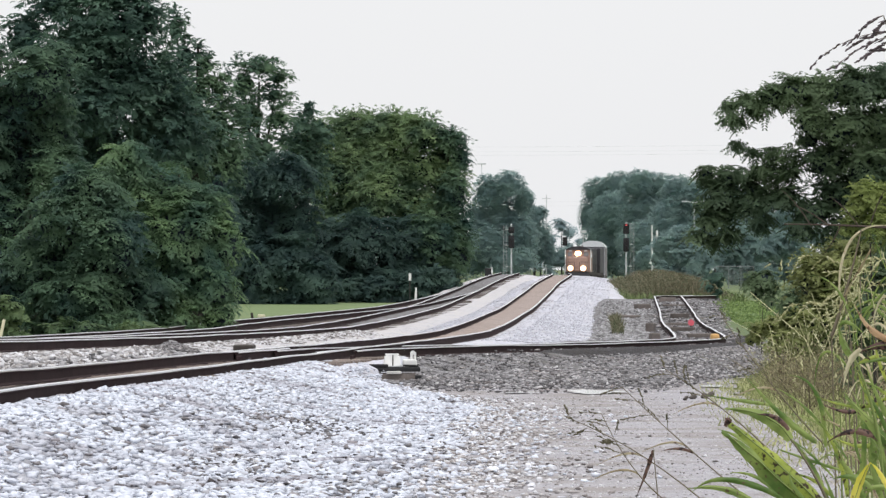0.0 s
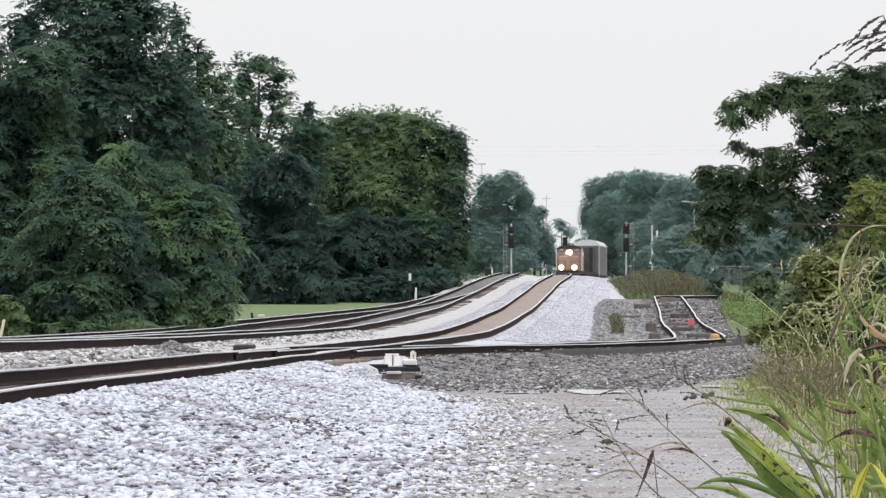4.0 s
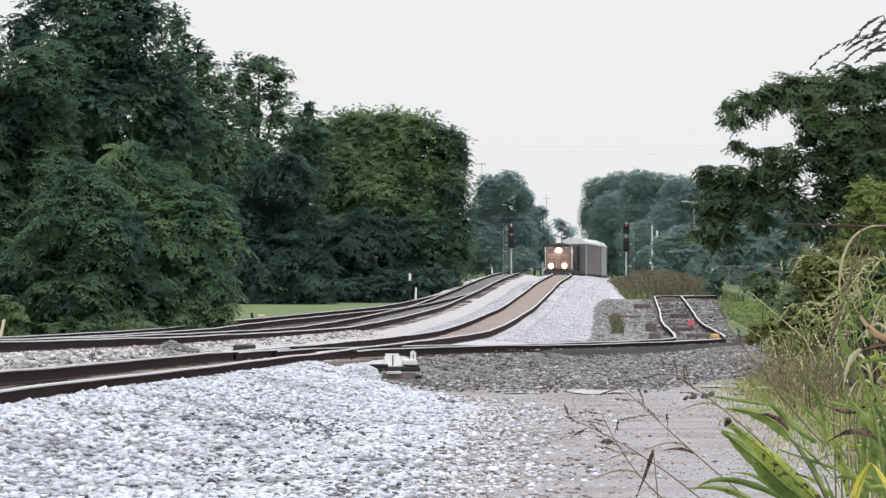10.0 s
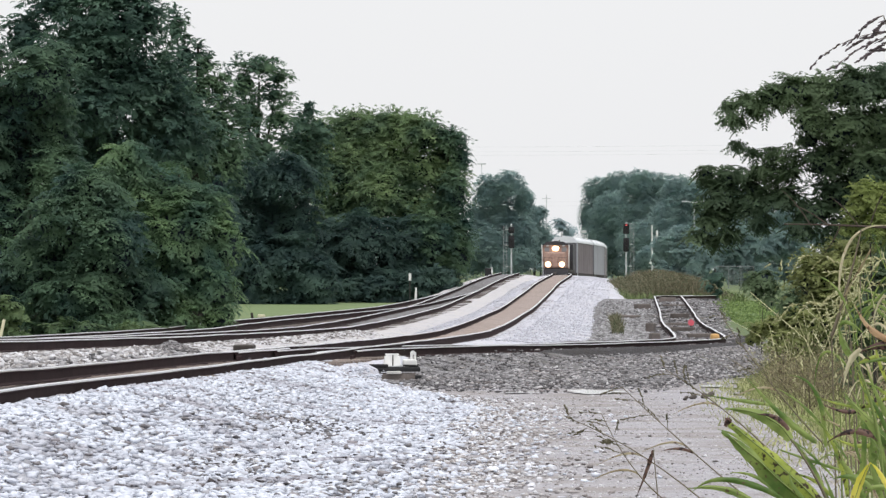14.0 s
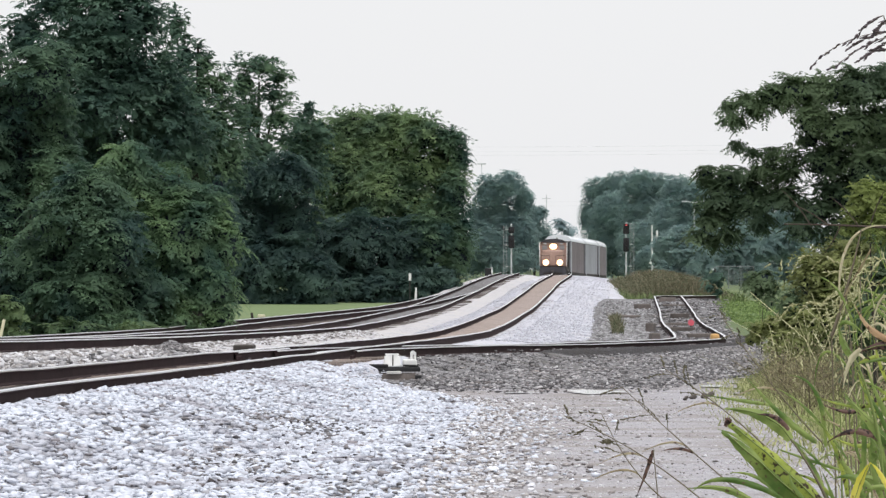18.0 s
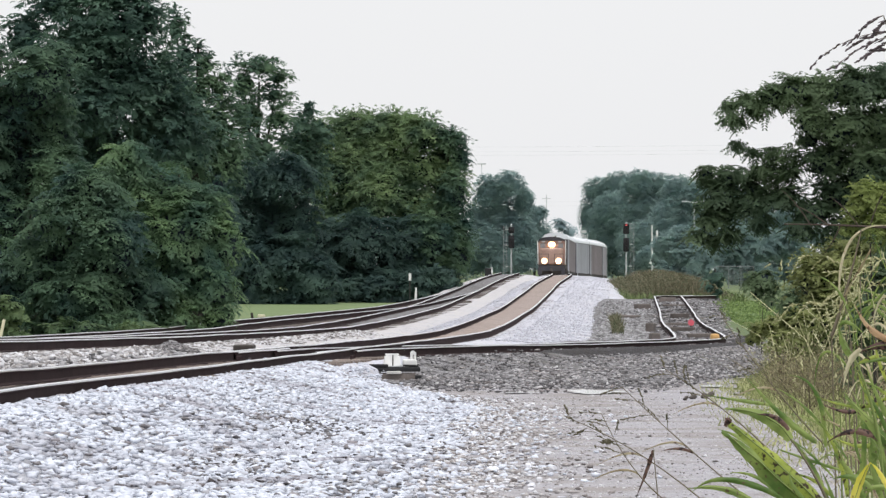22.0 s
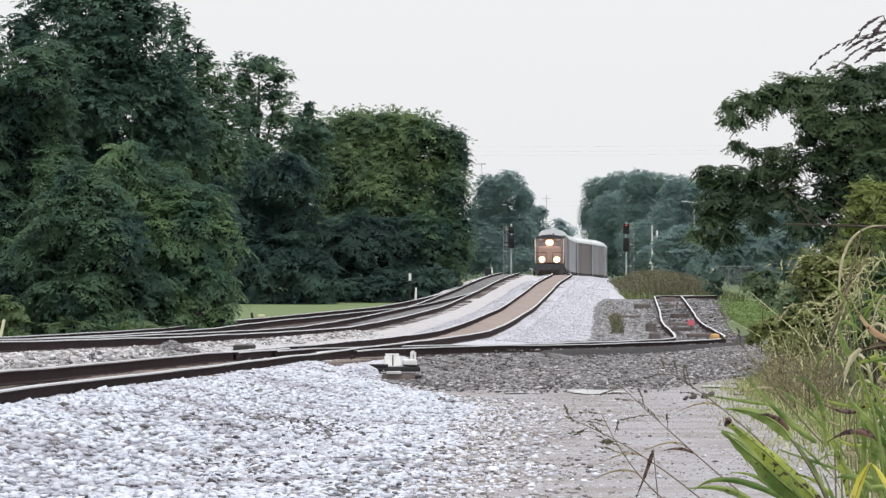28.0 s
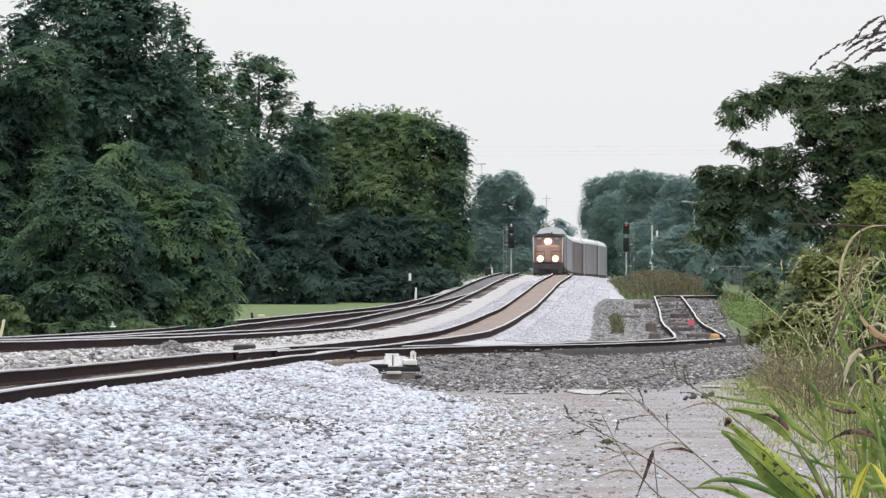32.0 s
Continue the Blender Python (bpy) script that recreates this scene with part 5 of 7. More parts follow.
for px, py in ((-3.35, 97.0), (-1.52, 99.0), (-0.95, 112.0)):
    j = thing("joint_bar", pose(px, py, float(main_z(py)) - 0.09, 0, 0, -2.4), "rusty bolted joint bar on a rail", "joint bar", "rail joints")
    part("bar", box(0.01, 0, 0, 0.03, 0.9, 0.07, 0.01), RUST, j)
    for k in range(4):
        part("bolt", box(0.03, -0.3 + 0.2 * k, 0, 0.03, 0.04, 0.04, 0.005), RUST, j)
# point blades of the turnout
for off, y0, y1 in ((-0.69, 104, 116), (0.69, 104, 116)):
    o = rail(None, main_x, lambda d: main_z(d) - 0.035, off, y0, y1)
    o.name = "point_blade"
    tagged(o, "tapered point blade of the turnout", "rail")

PUDDLE = material("puddle_water", (0.30, 0.29, 0.28), 0.04, vary=0.1, grain=2, bump=0.0, spec=1.0)


def puddle(x, y, rx, ry, seed):
    rg = random.Random(seed)
    bm = bmesh.new()
    vs = []
    for k in range(40):
        a = 2 * math.pi * k / 40
        r = 1 + 0.18 * math.sin(3 * a + seed) + 0.1 * math.sin(7 * a + 2 * seed) + rg.uniform(-0.04, 0.04)
        vs.append(bm.verts.new((x + rx * r * math.cos(a), y + ry * r * math.sin(a), float(base_z(y)) + 0.03)))
    bm.faces.new(vs)
    tagged(part("puddle", bm, PUDDLE), "shallow puddle mirroring the sky on the dirt road", "puddle", "", "structure")


puddle(2.42, 94.5, 0.42, 1.6, 1)
puddle(4.6, 101, 0.22, 0.8, 4)
puddle(1.2, 94, 0.3, 0.5, 2)
CLOD = material("dark_clod", (0.10, 0.088, 0.08), 0.95, vary=0.35, grain=60, stain=9, bump=0.3)
for x, y, s in ((3.75, 89, 0.05), (3.95, 89.5, 0.06), (3.6, 88, 0.04), (-0.38, 56, 0.03), (4.1, 91, 0.05)):
    me = lump[int(x * 10) % 6].copy()
    me.materials[0] = CLOD
    o = new("clod", me)
    o.matrix_world = pose(x, y, float(base_z(y)) + 0.03, 20, 30, 50 * x) @ Matrix.Diagonal((s * 1.6, s, s, 1))
    tagged(o, "dark clod of dirt on the road", "clod", "clods")

# things by the far side
p = thing("marker_post", pose(-1.92, 345, float(base_z(345.0)) - 0.05), "white marker plate on a thin dark post", "post")
part("post", box(0, 0, 0.95, 0.05, 0.05, 1.9, 0.01), GRIME, p)
part("plate", box(0, -0.05, 1.72, 0.15, 0.03, 0.42, 0.01), WHITE, p, "white plate")
p = thing("marker_stake", pose(-1.62, 348, float(base_z(348.0)) - 0.05), "short white stake beside the marker post", "stake")
part("stake", tube((0, 0, 0), (0.04, 0, 1.1), 0.08, 0.05, 8), WHITE, p)
p = thing("slanted_post", pose(-11.28, 150, -0.25, 0, 12, 0), "slanted pale post beside the branch track", "post")
part("post", box(0, 0, 0.45, 0.075, 0.06, 0.9, 0.02), YELLOW, p)
p = thing("switch_target", pose(-7.63, 205, -0.12), "low red switch target between the tracks", "switch target")
for dx in (-0.22, 0.22):
    part("panel", box(dx * 0.42, 0, 0.34, 0.13, 0.05, 0.08, 0.02), RED, p)
    part("leg", box(dx * 0.55, 0.03, 0.16, 0.04, 0.04, 0.36, 0.01), GRIME, p)
p = thing("switch_stand", pose(-7.2, 232, -0.2), "low yellow switch stand beside the branch track", "switch stand")
part("base", box(0, 0, 0.05, 0.6, 0.4, 0.1, 0.02), GRIME, p)
part("target", box(0.1, 0, 0.22, 0.30, 0.1, 0.12, 0.03), YELLOW, p)
part("lever", tube((-0.25, 0, 0.1), (-0.28, 0, 0.35), 0.05), GRIME, p)
p = thing("derail_marker", pose(9.45, 226, -0.40), "round red marker between the siding rails", "marker")
part("disc", tube((0, -0.03, 0.22), (0, 0.03, 0.22), 0.12, sides=20), PINK, p)
part("stem", tube((0, 0, 0), (0, 0, 0.22), 0.03), GRIME, p)
p = thing("derail", pose(7.86, 172, -0.28), "orange derail block clamped on the siding rail", "derail")
part("shoe", box(0.02, 0, 0.17, 0.26, 0.5, 0.26, 0.07), ORANGEP, p)
part("hinge", tube((-0.2, -0.3, 0.12), (-0.2, 0.3, 0.12), 0.05), RUST, p)
# Pieces between the rails are added in place of dark hollows.
for k, (u, y, w, h, rz) in enumerate(((-1.38, 181, 0.28, 0.28, 8), (-1.35, 214, 0.30, 0.34, -12), (0.1, 300, 1.1, 0.10, 4), (-0.2, 235, 1.0, 0.12, -3), (-2.1, 262, 0.9, 0.12, 15), (0.15, 196, 0.8, 0.14, 5), (-0.15, 217, 0.9, 0.16, -6), (0.1, 262, 0.8, 0.20, 3), (-0.1, 318, 0.9, 0.24, -4), (-1.5, 290, 0.7, 0.26, 20))):
    x = float(siding_x(y)) + u
    tagged(part("timber", box(0, 0, 0, w, 0.5, h, 0.03), OLDTIE), "old dark timber by the siding, some in place of dark hollows", "timber", "old timbers").matrix_world = pose(x, y, float(siding_z(y)) - 0.2 + h / 2, 0, 0, rz)

p = thing("relay_box", pose(4.6, 600, float(left_z(600.0)) - 0.3), "black relay box beside the second track", "relay box")
part("cabinet", box(0, 0, 0.5, 0.7, 0.6, 0.9, 0.04), BLACK, p)
part("marker", box(0.35, -0.4, 0.65, 0.14, 0.06, 0.5, 0.02), WHITE, p)

# ---- signals, poles and wires ----
LADDER = material("weathered_ladder", (0.46, 0.47, 0.48), 0.6, 0.5, vary=0.2, grain=12, bump=0.1)
REDLAMP = glowing("red_signal_lens", (1, 0.10, 0.10), 0.8)
DIMLAMP = material("unlit_signal_lens", (0.03, 0.02, 0.02), 0.2, bump=0)


def signal_mast(x, y, top, heads, ladder_dx, label, lit=True):
    """Pale mast with black heads, and a ladder on brackets."""
    z0 = float(base_z(y)) - 0.3
    t = thing("railway_signal", pose(x, y, z0), label, "railway signal", "railway signals")
    h = top - z0
    part("mast", tube((0, 0, 0), (0, 0, h), 0.10, sides=12), STEEL, t)
    part("cap", tube((0, 0, h), (0, 0, h + 0.15), 0.12, 0.05, 12), STEEL, t)
    part("foundation", box(0, 0, 0.2, 0.7, 0.7, 0.4, 0.04), CONCRETE, t)
    for k, (z1, size) in enumerate(heads):
        z = z1 - z0
        b = part("head", box(0, -0.22, z, 0.70, 0.25, size, 0.14), BLACK, t, "black signal head")
        lamps = 3 if size > 1 else 1
        for j in range(lamps):
            zz = z + (j - (lamps - 1) / 2) * 0.42
            part("hood", tube((0, -0.75, zz + 0.02), (0, -0.34, zz), 0.15, 0.15, 14), BLACK, b)
            part("lens", tube((0, -0.80, zz), (0, -0.78, zz), 0.075, sides=14), REDLAMP if lit and k == 0 and j == lamps - 1 else DIMLAMP, b)
    if ladder_dx:
        for dx in (ladder_dx - 0.18, ladder_dx + 0.18):
            part("ladder_rail", tube((dx, 0.1, 0), (dx, 0.1, h), 0.022, sides=8), LADDER, t)
        for z in np.arange(0.4, h, 0.4):
            part("rung", tube((ladder_dx - 0.18, 0.1, z), (ladder_dx + 0.18, 0.1, z), 0.016, sides=6), LADDER, t)
        for z in (h * 0.35, h * 0.68, h * 0.93):
            part("bracket", box(ladder_dx / 2, 0.05, z, abs(ladder_dx), 0.08, 0.08, 0.01), STEEL, t)


signal_mast(7.95, 690, 6.7, [(6.1, 0.75), (4.75, 1.5)], -0.72, "pale railway signal mast with a black head and ladder", False)
signal_mast(21.3, 690, 6.9, [(6.25, 1.2), (4.4, 1.6)], 0.72, "pale railway signal mast with two black heads")
signal_mast(18.3, 890, 6.0, [(5.6, 1.3)], 0, "far railway signal with one black head", False)
t = thing("relay_mast", pose(22.9, 650, -0.5), "slim white mast with an equipment box", "mast")
part("pole", tube((0, 0, 0), (0, 0, 6.9), 0.09, 0.07, 10), WHITE, t)
part("equipment_box", box(0, -0.1, 2.9, 0.6, 0.5, 0.55, 0.05), WHITE, t)
part("antenna", box(0.55, 0, 5.7, 0.22, 0.1, 1.2, 0.03), WHITE, t)
part("arm", tube((0, 0, 5.6), (0.5, 0, 5.6), 0.04), STEEL, t)
part("crossbar", tube((-0.4, 0, 2.35), (0.5, 0, 2.35), 0.05), STEEL, t)
t = thing("lamp_post", pose(25.4, 600, -0.3), "grey lamp post with twin arms before the far trees", "lamp post")
part("pole", tube((0, 0, 0), (0, 0, 8.7), 0.055, 0.045, 10), LADDER, t)
for sx in (-1, 1):
    part("arm", tube((0, 0, 8.65), (sx * 0.75, 0, 8.75), 0.045), STEEL, t)
    part("lamp_head", box(sx * 0.95, 0, 8.76, 0.6, 0.25, 0.14, 0.05), STEEL, t)
t = thing("utility_pole", pose(17.0, 975, -1.2), "far grey utility pole with a cross arm", "utility pole")
part("pole", tube((0, 0, 0), (0, 0, 14.8), 0.07, 0.05, 8), STEEL, t)
part("cross_arm", box(0, 0, 14.2, 1.4, 0.08, 0.08, 0.02), STEEL, t)
t = thing("flood_light", pose(5.9, 905, -1.2), "far lamp mast rising behind the trees", "lamp mast")
part("pole", tube((0, 0, 0), (0, 0, 18.6), 0.05, 0.04, 8), STEEL, t)
part("lamp_head", box(0, 0, 18.7, 1.3, 0.4, 0.22, 0.08), STEEL, t)
t = thing("white_sign", pose(23.4, 990, -1.2), "tilted white sign far beside the line", "sign")
part("pole", tube((0, 0, 0), (0, 0, 8.4), 0.08), STEEL, t)
part("panel", box(0, 0, 8.8, 1.0, 0.1, 0.45, 0.03), STEEL, t)
for x in (8.9,):
    t = thing("white_stake", pose(x + 2.9, 700, 0.0), "thin white stake beside the track", "stake", "stakes")
    part("stake", tube((0, 0, 0), (0, 0, 2.4), 0.045, 0.04, 8), STEEL, t)
WIRE = material("grey_wire", (0.62, 0.63, 0.65), 0.6, bump=0)
for k, (z, sag, y) in enumerate(((19.2, 1.0, 880), (19.9, 1.1, 884), (20.6, 1.0, 888), (13.4, 0.5, 1104), (14.2, 0.5, 1108))):
    bm = bmesh.new()
    for i in range(24):
        a, b = -60 + 180 * i / 24, -60 + 180 * (i + 1) / 24
        fz = lambda q: z - sag + sag * ((q - 30) / 90) ** 2 + 0.008 * q
        add_tube(bm, (a, y, fz(a)), (b, y, fz(b)), 0.012, sides=5, caps=False)
    tagged(part("power_line", bm, WIRE), "thin overhead power line crossing the sky", "power line", "power lines")
for x, y, h in ((-60, 884, 22.5), (120, 884, 22.5), (-60, 1106, 16.5), (120, 1106, 17.5)):
    t = thing("line_pole", pose(x, y, -1.2), "tall wooden pole carrying the power lines", "utility pole", "line poles")
    part("pole", tube((0, 0, 0), (0, 0, h), 0.18, 0.12, 8), WOOD, t)
    part("cross_arm", box(0, 0, h - 1.3, 0.16, 10, 0.2, 0.03), WOOD, t)
# chain-link fence
FENCE = material("chain_link", (0.24, 0.26, 0.27), 0.6, 0.5, bump=0)
t = thing("chain_link_fence", pose(20.7, 450, float(base_z(450.0)) - 0.15), "grey chain-link fence beyond the grass", "fence")
for k in range(4):
    part("post", tube((0.95 * k, 0, 0), (0.95 * k, 0, 1.8), 0.03, sides=8), FENCE, t)
part("top_rail", tube((0, 0, 1.75), (2.85, 0, 1.75), 0.025, sides=8), FENCE, t)
bm = bmesh.new()
for k in range(40):
    a = 0.1 * k
    for s in (1, -1):
        x0, x1 = (a, a + 1.6) if s > 0 else (a + 1.6, a)
        if max(x0, x1) < 2.85:
            add_tube(bm, (x0, 0, 0.05), (x1, 0, 1.7), 0.006, sides=4, caps=False)
part("mesh", bm, FENCE, t)


# ---- verge plants ----
def ribbons(x, y, z, h, w, lean, rng, droop=0.5):
    """Grass blades as bent ribbons of three pieces."""
    n = len(x)
    a = rng.uniform(0, 6.283, n)
    d = np.stack([np.cos(a), np.sin(a), 0 * a], 1)
    side = np.stack([np.cos(a + 1.57 + rng.normal(size=n) * 0.5), np.sin(a + 1.57) * 0.5, 0 * a], 1)
    base = np.stack([x, y, z], 1)
    k = (h * lean * rng.uniform(0.3, 1.4, n))[:, None]
    up = np.zeros((n, 3))
    up[:, 2] = 1
    hh, ww = h[:, None], w[:, None]
    p = [base, base + up * hh * 0.45 + d * k * 0.2, base + up * hh * 0.82 + d * k * 0.6, base + up * hh * (1.0 - droop * 0.25) + d * k * 1.25]
    wd = [0.7, 1.0, 0.75, 0.08]
    v = np.stack([q + s * side * ww * f for q, f in zip(p, wd) for s in (-0.5, 0.5)], 1)
    f = np.array([(0, 1, 3, 2), (2, 3, 5, 4), (4, 5, 7, 6)])
    return v.reshape(-1, 3), (f[None] + 8 * np.arange(n)[:, None, None]).reshape(-1, 4)


def grass(name, x, y, h, w, lean, mat, seed, label, lift=0.0):
    rg = np.random.default_rng(seed)
    v, f = ribbons(x, y, base_z(y) - 0.08 + lift, h, w, lean, rg)
    return tagged(fast_mesh(name, v, f, mat, None), label, "grass", "", "stuff")


rg = np.random.default_rng(11)


def field(n, y0, y1, xa, xb, p=1.0):
    y = y0 + (y1 - y0) * rg.random(n) ** p
    return np.asarray(xa(y)) + (np.asarray(xb(y)) - np.asarray(xa(y))) * rg.random(n), y


# dry grass hummock beyond the siding
x, y = field(3500, 372, 430, lambda y: 11.9 + 0 * y, lambda y: 18.4 + 0 * y)
h = rg.uniform(0.9, 1.7, len(x)) * (0.75 + 0.3 * np.sin(x * 0.9 + 0.5)) * np.clip((18.6 - x) / 1.6, 0.2, 1)
grass("dry_grass", x, y, h, 0.03 + 0 * h, 1.2, DRY, 21, "tall dry brown grass on a hummock", 0.25)


def weed_leaves(name, n, y0, y1, xa, xb, top, size, mat, seed, label):
    """Small leaves, husks and bits of stalk scattered through a stand of weeds."""
    rl = np.random.default_rng(seed)
    y = y0 + (y1 - y0) * rl.random(n)
    x = np.asarray(xa(y)) + (np.asarray(xb(y)) - np.asarray(xa(y))) * rl.random(n)
    z = base_z(y) + top(x, y) * rl.random(n) ** 0.8
    v, f = leaf_cloud(np.stack([x, y, z], 1), size, rl.normal(size=(n, 3)) * 0.5 + np.array([0, -0.4, 0.5]), rl, 0.35)
    return tagged(fast_mesh(name, v, f, mat, None), label, "weeds", "", "stuff")


weed_leaves("hummock_leaves", 42000, 372, 430, lambda y: 11.9 + 0 * y, lambda y: 18.4 + 0 * y, lambda x, y: 0.3 + 1.15 * (0.75 + 0.3 * np.sin(x * 0.9 + 0.5) + 0.12 * np.sin(x * 4 + y)) * np.clip((18.6 - x) / 1.6, 0.2, 1), 0.075, DRYWEED, 35, "matted dry grass leaves on the hummock")
x, y = field(5000, 366, 430, lambda y: 11.6 + 0 * y, lambda y: 19.0 + 0 * y)
grass("hummock_weeds", x, y, rg.uniform(0.25, 0.8, len(x)), 0.05 + 0 * x, 0.9, OLIVE, 22, "green weeds at the foot of the dry grass")
# weeds between shoulder and siding
x, y = field(700, 196, 255, lambda y: main_x(y) + 4.35, lambda y: main_x(y) + 4.75)
keep = np.sin(y * 0.13) + np.sin(y * 0.05 + 2) > 0.0
grass("shoulder_weeds", x[keep], y[keep], rg.uniform(0.12, 0.45, keep.sum()), 0.025 + 0 * x[keep], 1.0, DRYWEED, 23, "dull brownish weeds along the ballast edge", 0.1)
weed_leaves("slope_weeds", 21000, 172, 372, lambda y: siding_x(np.minimum(y, 330)) + 2.3, lambda y: siding_x(np.minimum(y, 330)) + 10, lambda x, y: 0.05 + 0.30 * np.clip(np.sin(x * 1.7 + 0.05 * y) * np.sin(x * 0.6 + y * 0.06 + 1), 0, 1) + 0.06 * np.sin(x * 7), 0.075, SLOPE, 31, "rough green weeds and grass on the slope")
# verge of the road
vx = smooth_curve([(18, 2.4), (44, 3.1), (70, 4.0), (95, 4.75), (112, 5.9), (140, 7.6), (180, 9.5)])
x, y = field(9000, 30, 170, vx, lambda y: vx(y) + 2.6, 1.2)
grass("verge_grass_blades", x, y, rg.uniform(0.08, 0.35, len(x)), rg.uniform(0.008, 0.018, len(x)), 0.6, PALEGRASS, 24, "short pale green grass along the road")
x, y = field(6200, 52, 112, lambda y: vx(y) - 0.8, lambda y: vx(y) + 1.3)
keep = rg.random(len(x)) < np.clip((x - vx(y) + 0.8) / 0.7, 0.1, 1)
grass("low_verge_grass", x[keep], y[keep], rg.uniform(0.05, 0.20, keep.sum()), rg.uniform(0.01, 0.022, keep.sum()), 1.0, PALEGRASS, 34, "low pale green grass creeping onto the road")
x, y = field(6500, 76, 112, lambda y: vx(y) + 0.4, lambda y: vx(y) + 4.5)
h = rg.uniform(0.25, 0.85, len(x)) * (0.7 + 0.4 * np.sin(x * 2.1 + y * 0.3))
grass("brown_weeds", x, y, h, rg.uniform(0.006, 0.016, len(x)), 2.2, TANGLE, 25, "tangled dry brown weeds beside the road")
weed_leaves("weed_leaves", 30000, 76, 112, lambda y: vx(y) + 0.4, lambda y: vx(y) + 4.5, lambda x, y: 0.25 + 0.40 * np.abs(np.sin(x * 2.1 + y * 0.3)) + 0.25 * np.sin(x * 5 + y * 1.3), 0.024, TANGLE, 36, "tangled dry leaves and stalks beside the road")
x, y = field(4200, 40, 84, lambda y: vx(y) + 0.9, lambda y: vx(y) + 4.0)
grass("pale_weeds", x, y, rg.uniform(0.2, 0.5, len(x)), rg.uniform(0.010, 0.024, len(x)), 1.0, PALEGRASS, 42, "knee-high pale green grass beside the road")
x, y = field(2400, 84, 120, lambda y: vx(y) + 1.5, lambda y: vx(y) + 5.0)
h = rg.uniform(0.4, 1.0, len(x)) * (0.7 + 0.35 * np.sin(x * 1.7 + y * 0.23 + 1))
grass("green_weeds", x, y, h, rg.uniform(0.012, 0.03, len(x)), 1.3, OLIVE, 26, "tall green weeds beside the road")
x, y = field(1200, 8, 26, lambda y: 0.078 * y + 0.15, lambda y: 0.085 * y + 1.1)
grass("near_grass", x, y, rg.uniform(0.5, 1.35, len(x)), rg.uniform(0.006, 0.014, len(x)), 0.5, WEED, 27, "rank green grass among the tall roadside grasses")

y = 8.5 + 6 * rg.random(190)
x = y * rg.uniform(0.060, 0.088, 190)
grass("thin_grass", x, y, rg.uniform(1.0, 1.62, 190) * np.clip(0.86 + (x / y - 0.058) * 6, 0.8, 1.0), rg.uniform(0.002, 0.007, 190), 0.2, WEED, 28, "thin green grass blades among the tall roadside grasses")
x = y * rg.uniform(0.066, 0.088, 190)
grass("thin_dry_grass", x, y, rg.uniform(1.1, 1.78, 190), rg.uniform(0.0015, 0.005, 190), 0.2, STRAW, 29, "thin dry grass blades among the tall roadside grasses")

x = rg.uniform(5.5, 7.6, 38)
y = rg.uniform(94, 101, 38)
grass("dead_stalks", x, y, rg.uniform(0.8, 2.1, 38) * np.clip((x - 4.6) / 1.6, 0.4, 1), rg.uniform(0.008, 0.018, 38), 1.3, STRAW, 37, "pale dead stalks standing over the thicket")
weed_leaves("dead_husks", 500, 94, 101, lambda y: 5.1 + 0 * y, lambda y: 7.6 + 0 * y, lambda x, y: 0.5 + 1.3 * np.clip((x - 4.9) / 1.6, 0, 1), 0.028, STRAW, 38, "pale husks and seeds hanging in the thicket")

# shrubs and the feathery tree by the road
for i, (x, y, h, r, mt, lb) in enumerate([(9.9, 152, 2.6, 1.5, LEAF_WARM, "green bush at the foot of the tree"),
                                          (8.6, 114, 1.1, 0.6, LEAF_BRIGHT, "leafy green bush beside the road"),
                                          (6.3, 84, 2.2, 0.7, LEAF_WARM, "dark green bush among the weeds"), (6.9, 88, 2.7, 0.9, LEAF_WARM, "dark green bush among the weeds"),
                                          (19.5, 300, 2.6, 1.4, LEAF_DARK, "dark bush beyond the grassy slope"), (15.75, 344, 2.2, 0.55, LEAF_DARK, "small dark bush beside the siding"),
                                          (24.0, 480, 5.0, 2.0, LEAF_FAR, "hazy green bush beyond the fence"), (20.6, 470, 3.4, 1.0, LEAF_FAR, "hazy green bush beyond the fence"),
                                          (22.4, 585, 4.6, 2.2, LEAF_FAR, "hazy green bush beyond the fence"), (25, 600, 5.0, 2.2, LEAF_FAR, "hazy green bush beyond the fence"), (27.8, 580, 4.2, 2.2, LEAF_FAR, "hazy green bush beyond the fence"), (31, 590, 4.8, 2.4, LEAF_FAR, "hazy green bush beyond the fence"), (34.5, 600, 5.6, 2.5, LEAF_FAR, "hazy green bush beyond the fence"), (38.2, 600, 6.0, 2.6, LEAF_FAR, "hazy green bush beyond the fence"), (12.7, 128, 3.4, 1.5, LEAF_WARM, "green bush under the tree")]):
    fine = 0.05 if y < 100 else 0.07 if y < 200 else 0.15
    lobed_tree("shrub", x, y, egg(h, r, 8, 200 + i), mt, 200 + i, lb, "shrubs", fine, (fine * 2.6, fine * 5.5), airy=0.3)
for i, (x, y, h, r) in enumerate([(-13.9, 176, 3.0, 1.0), (-12.9, 174, 1.6, 0.9), (-10.9, 175, 0.9, 0.9), (-9.0, 178, 0.7, 0.8)]):
    lobed_tree("shrub", x, y, egg(h, r, 7, 230 + i), LEAF_BRIGHT, 230 + i, "yellowish green shrub before the wood", "shrubs", 0.08, (0.2, 0.4), airy=0.3)

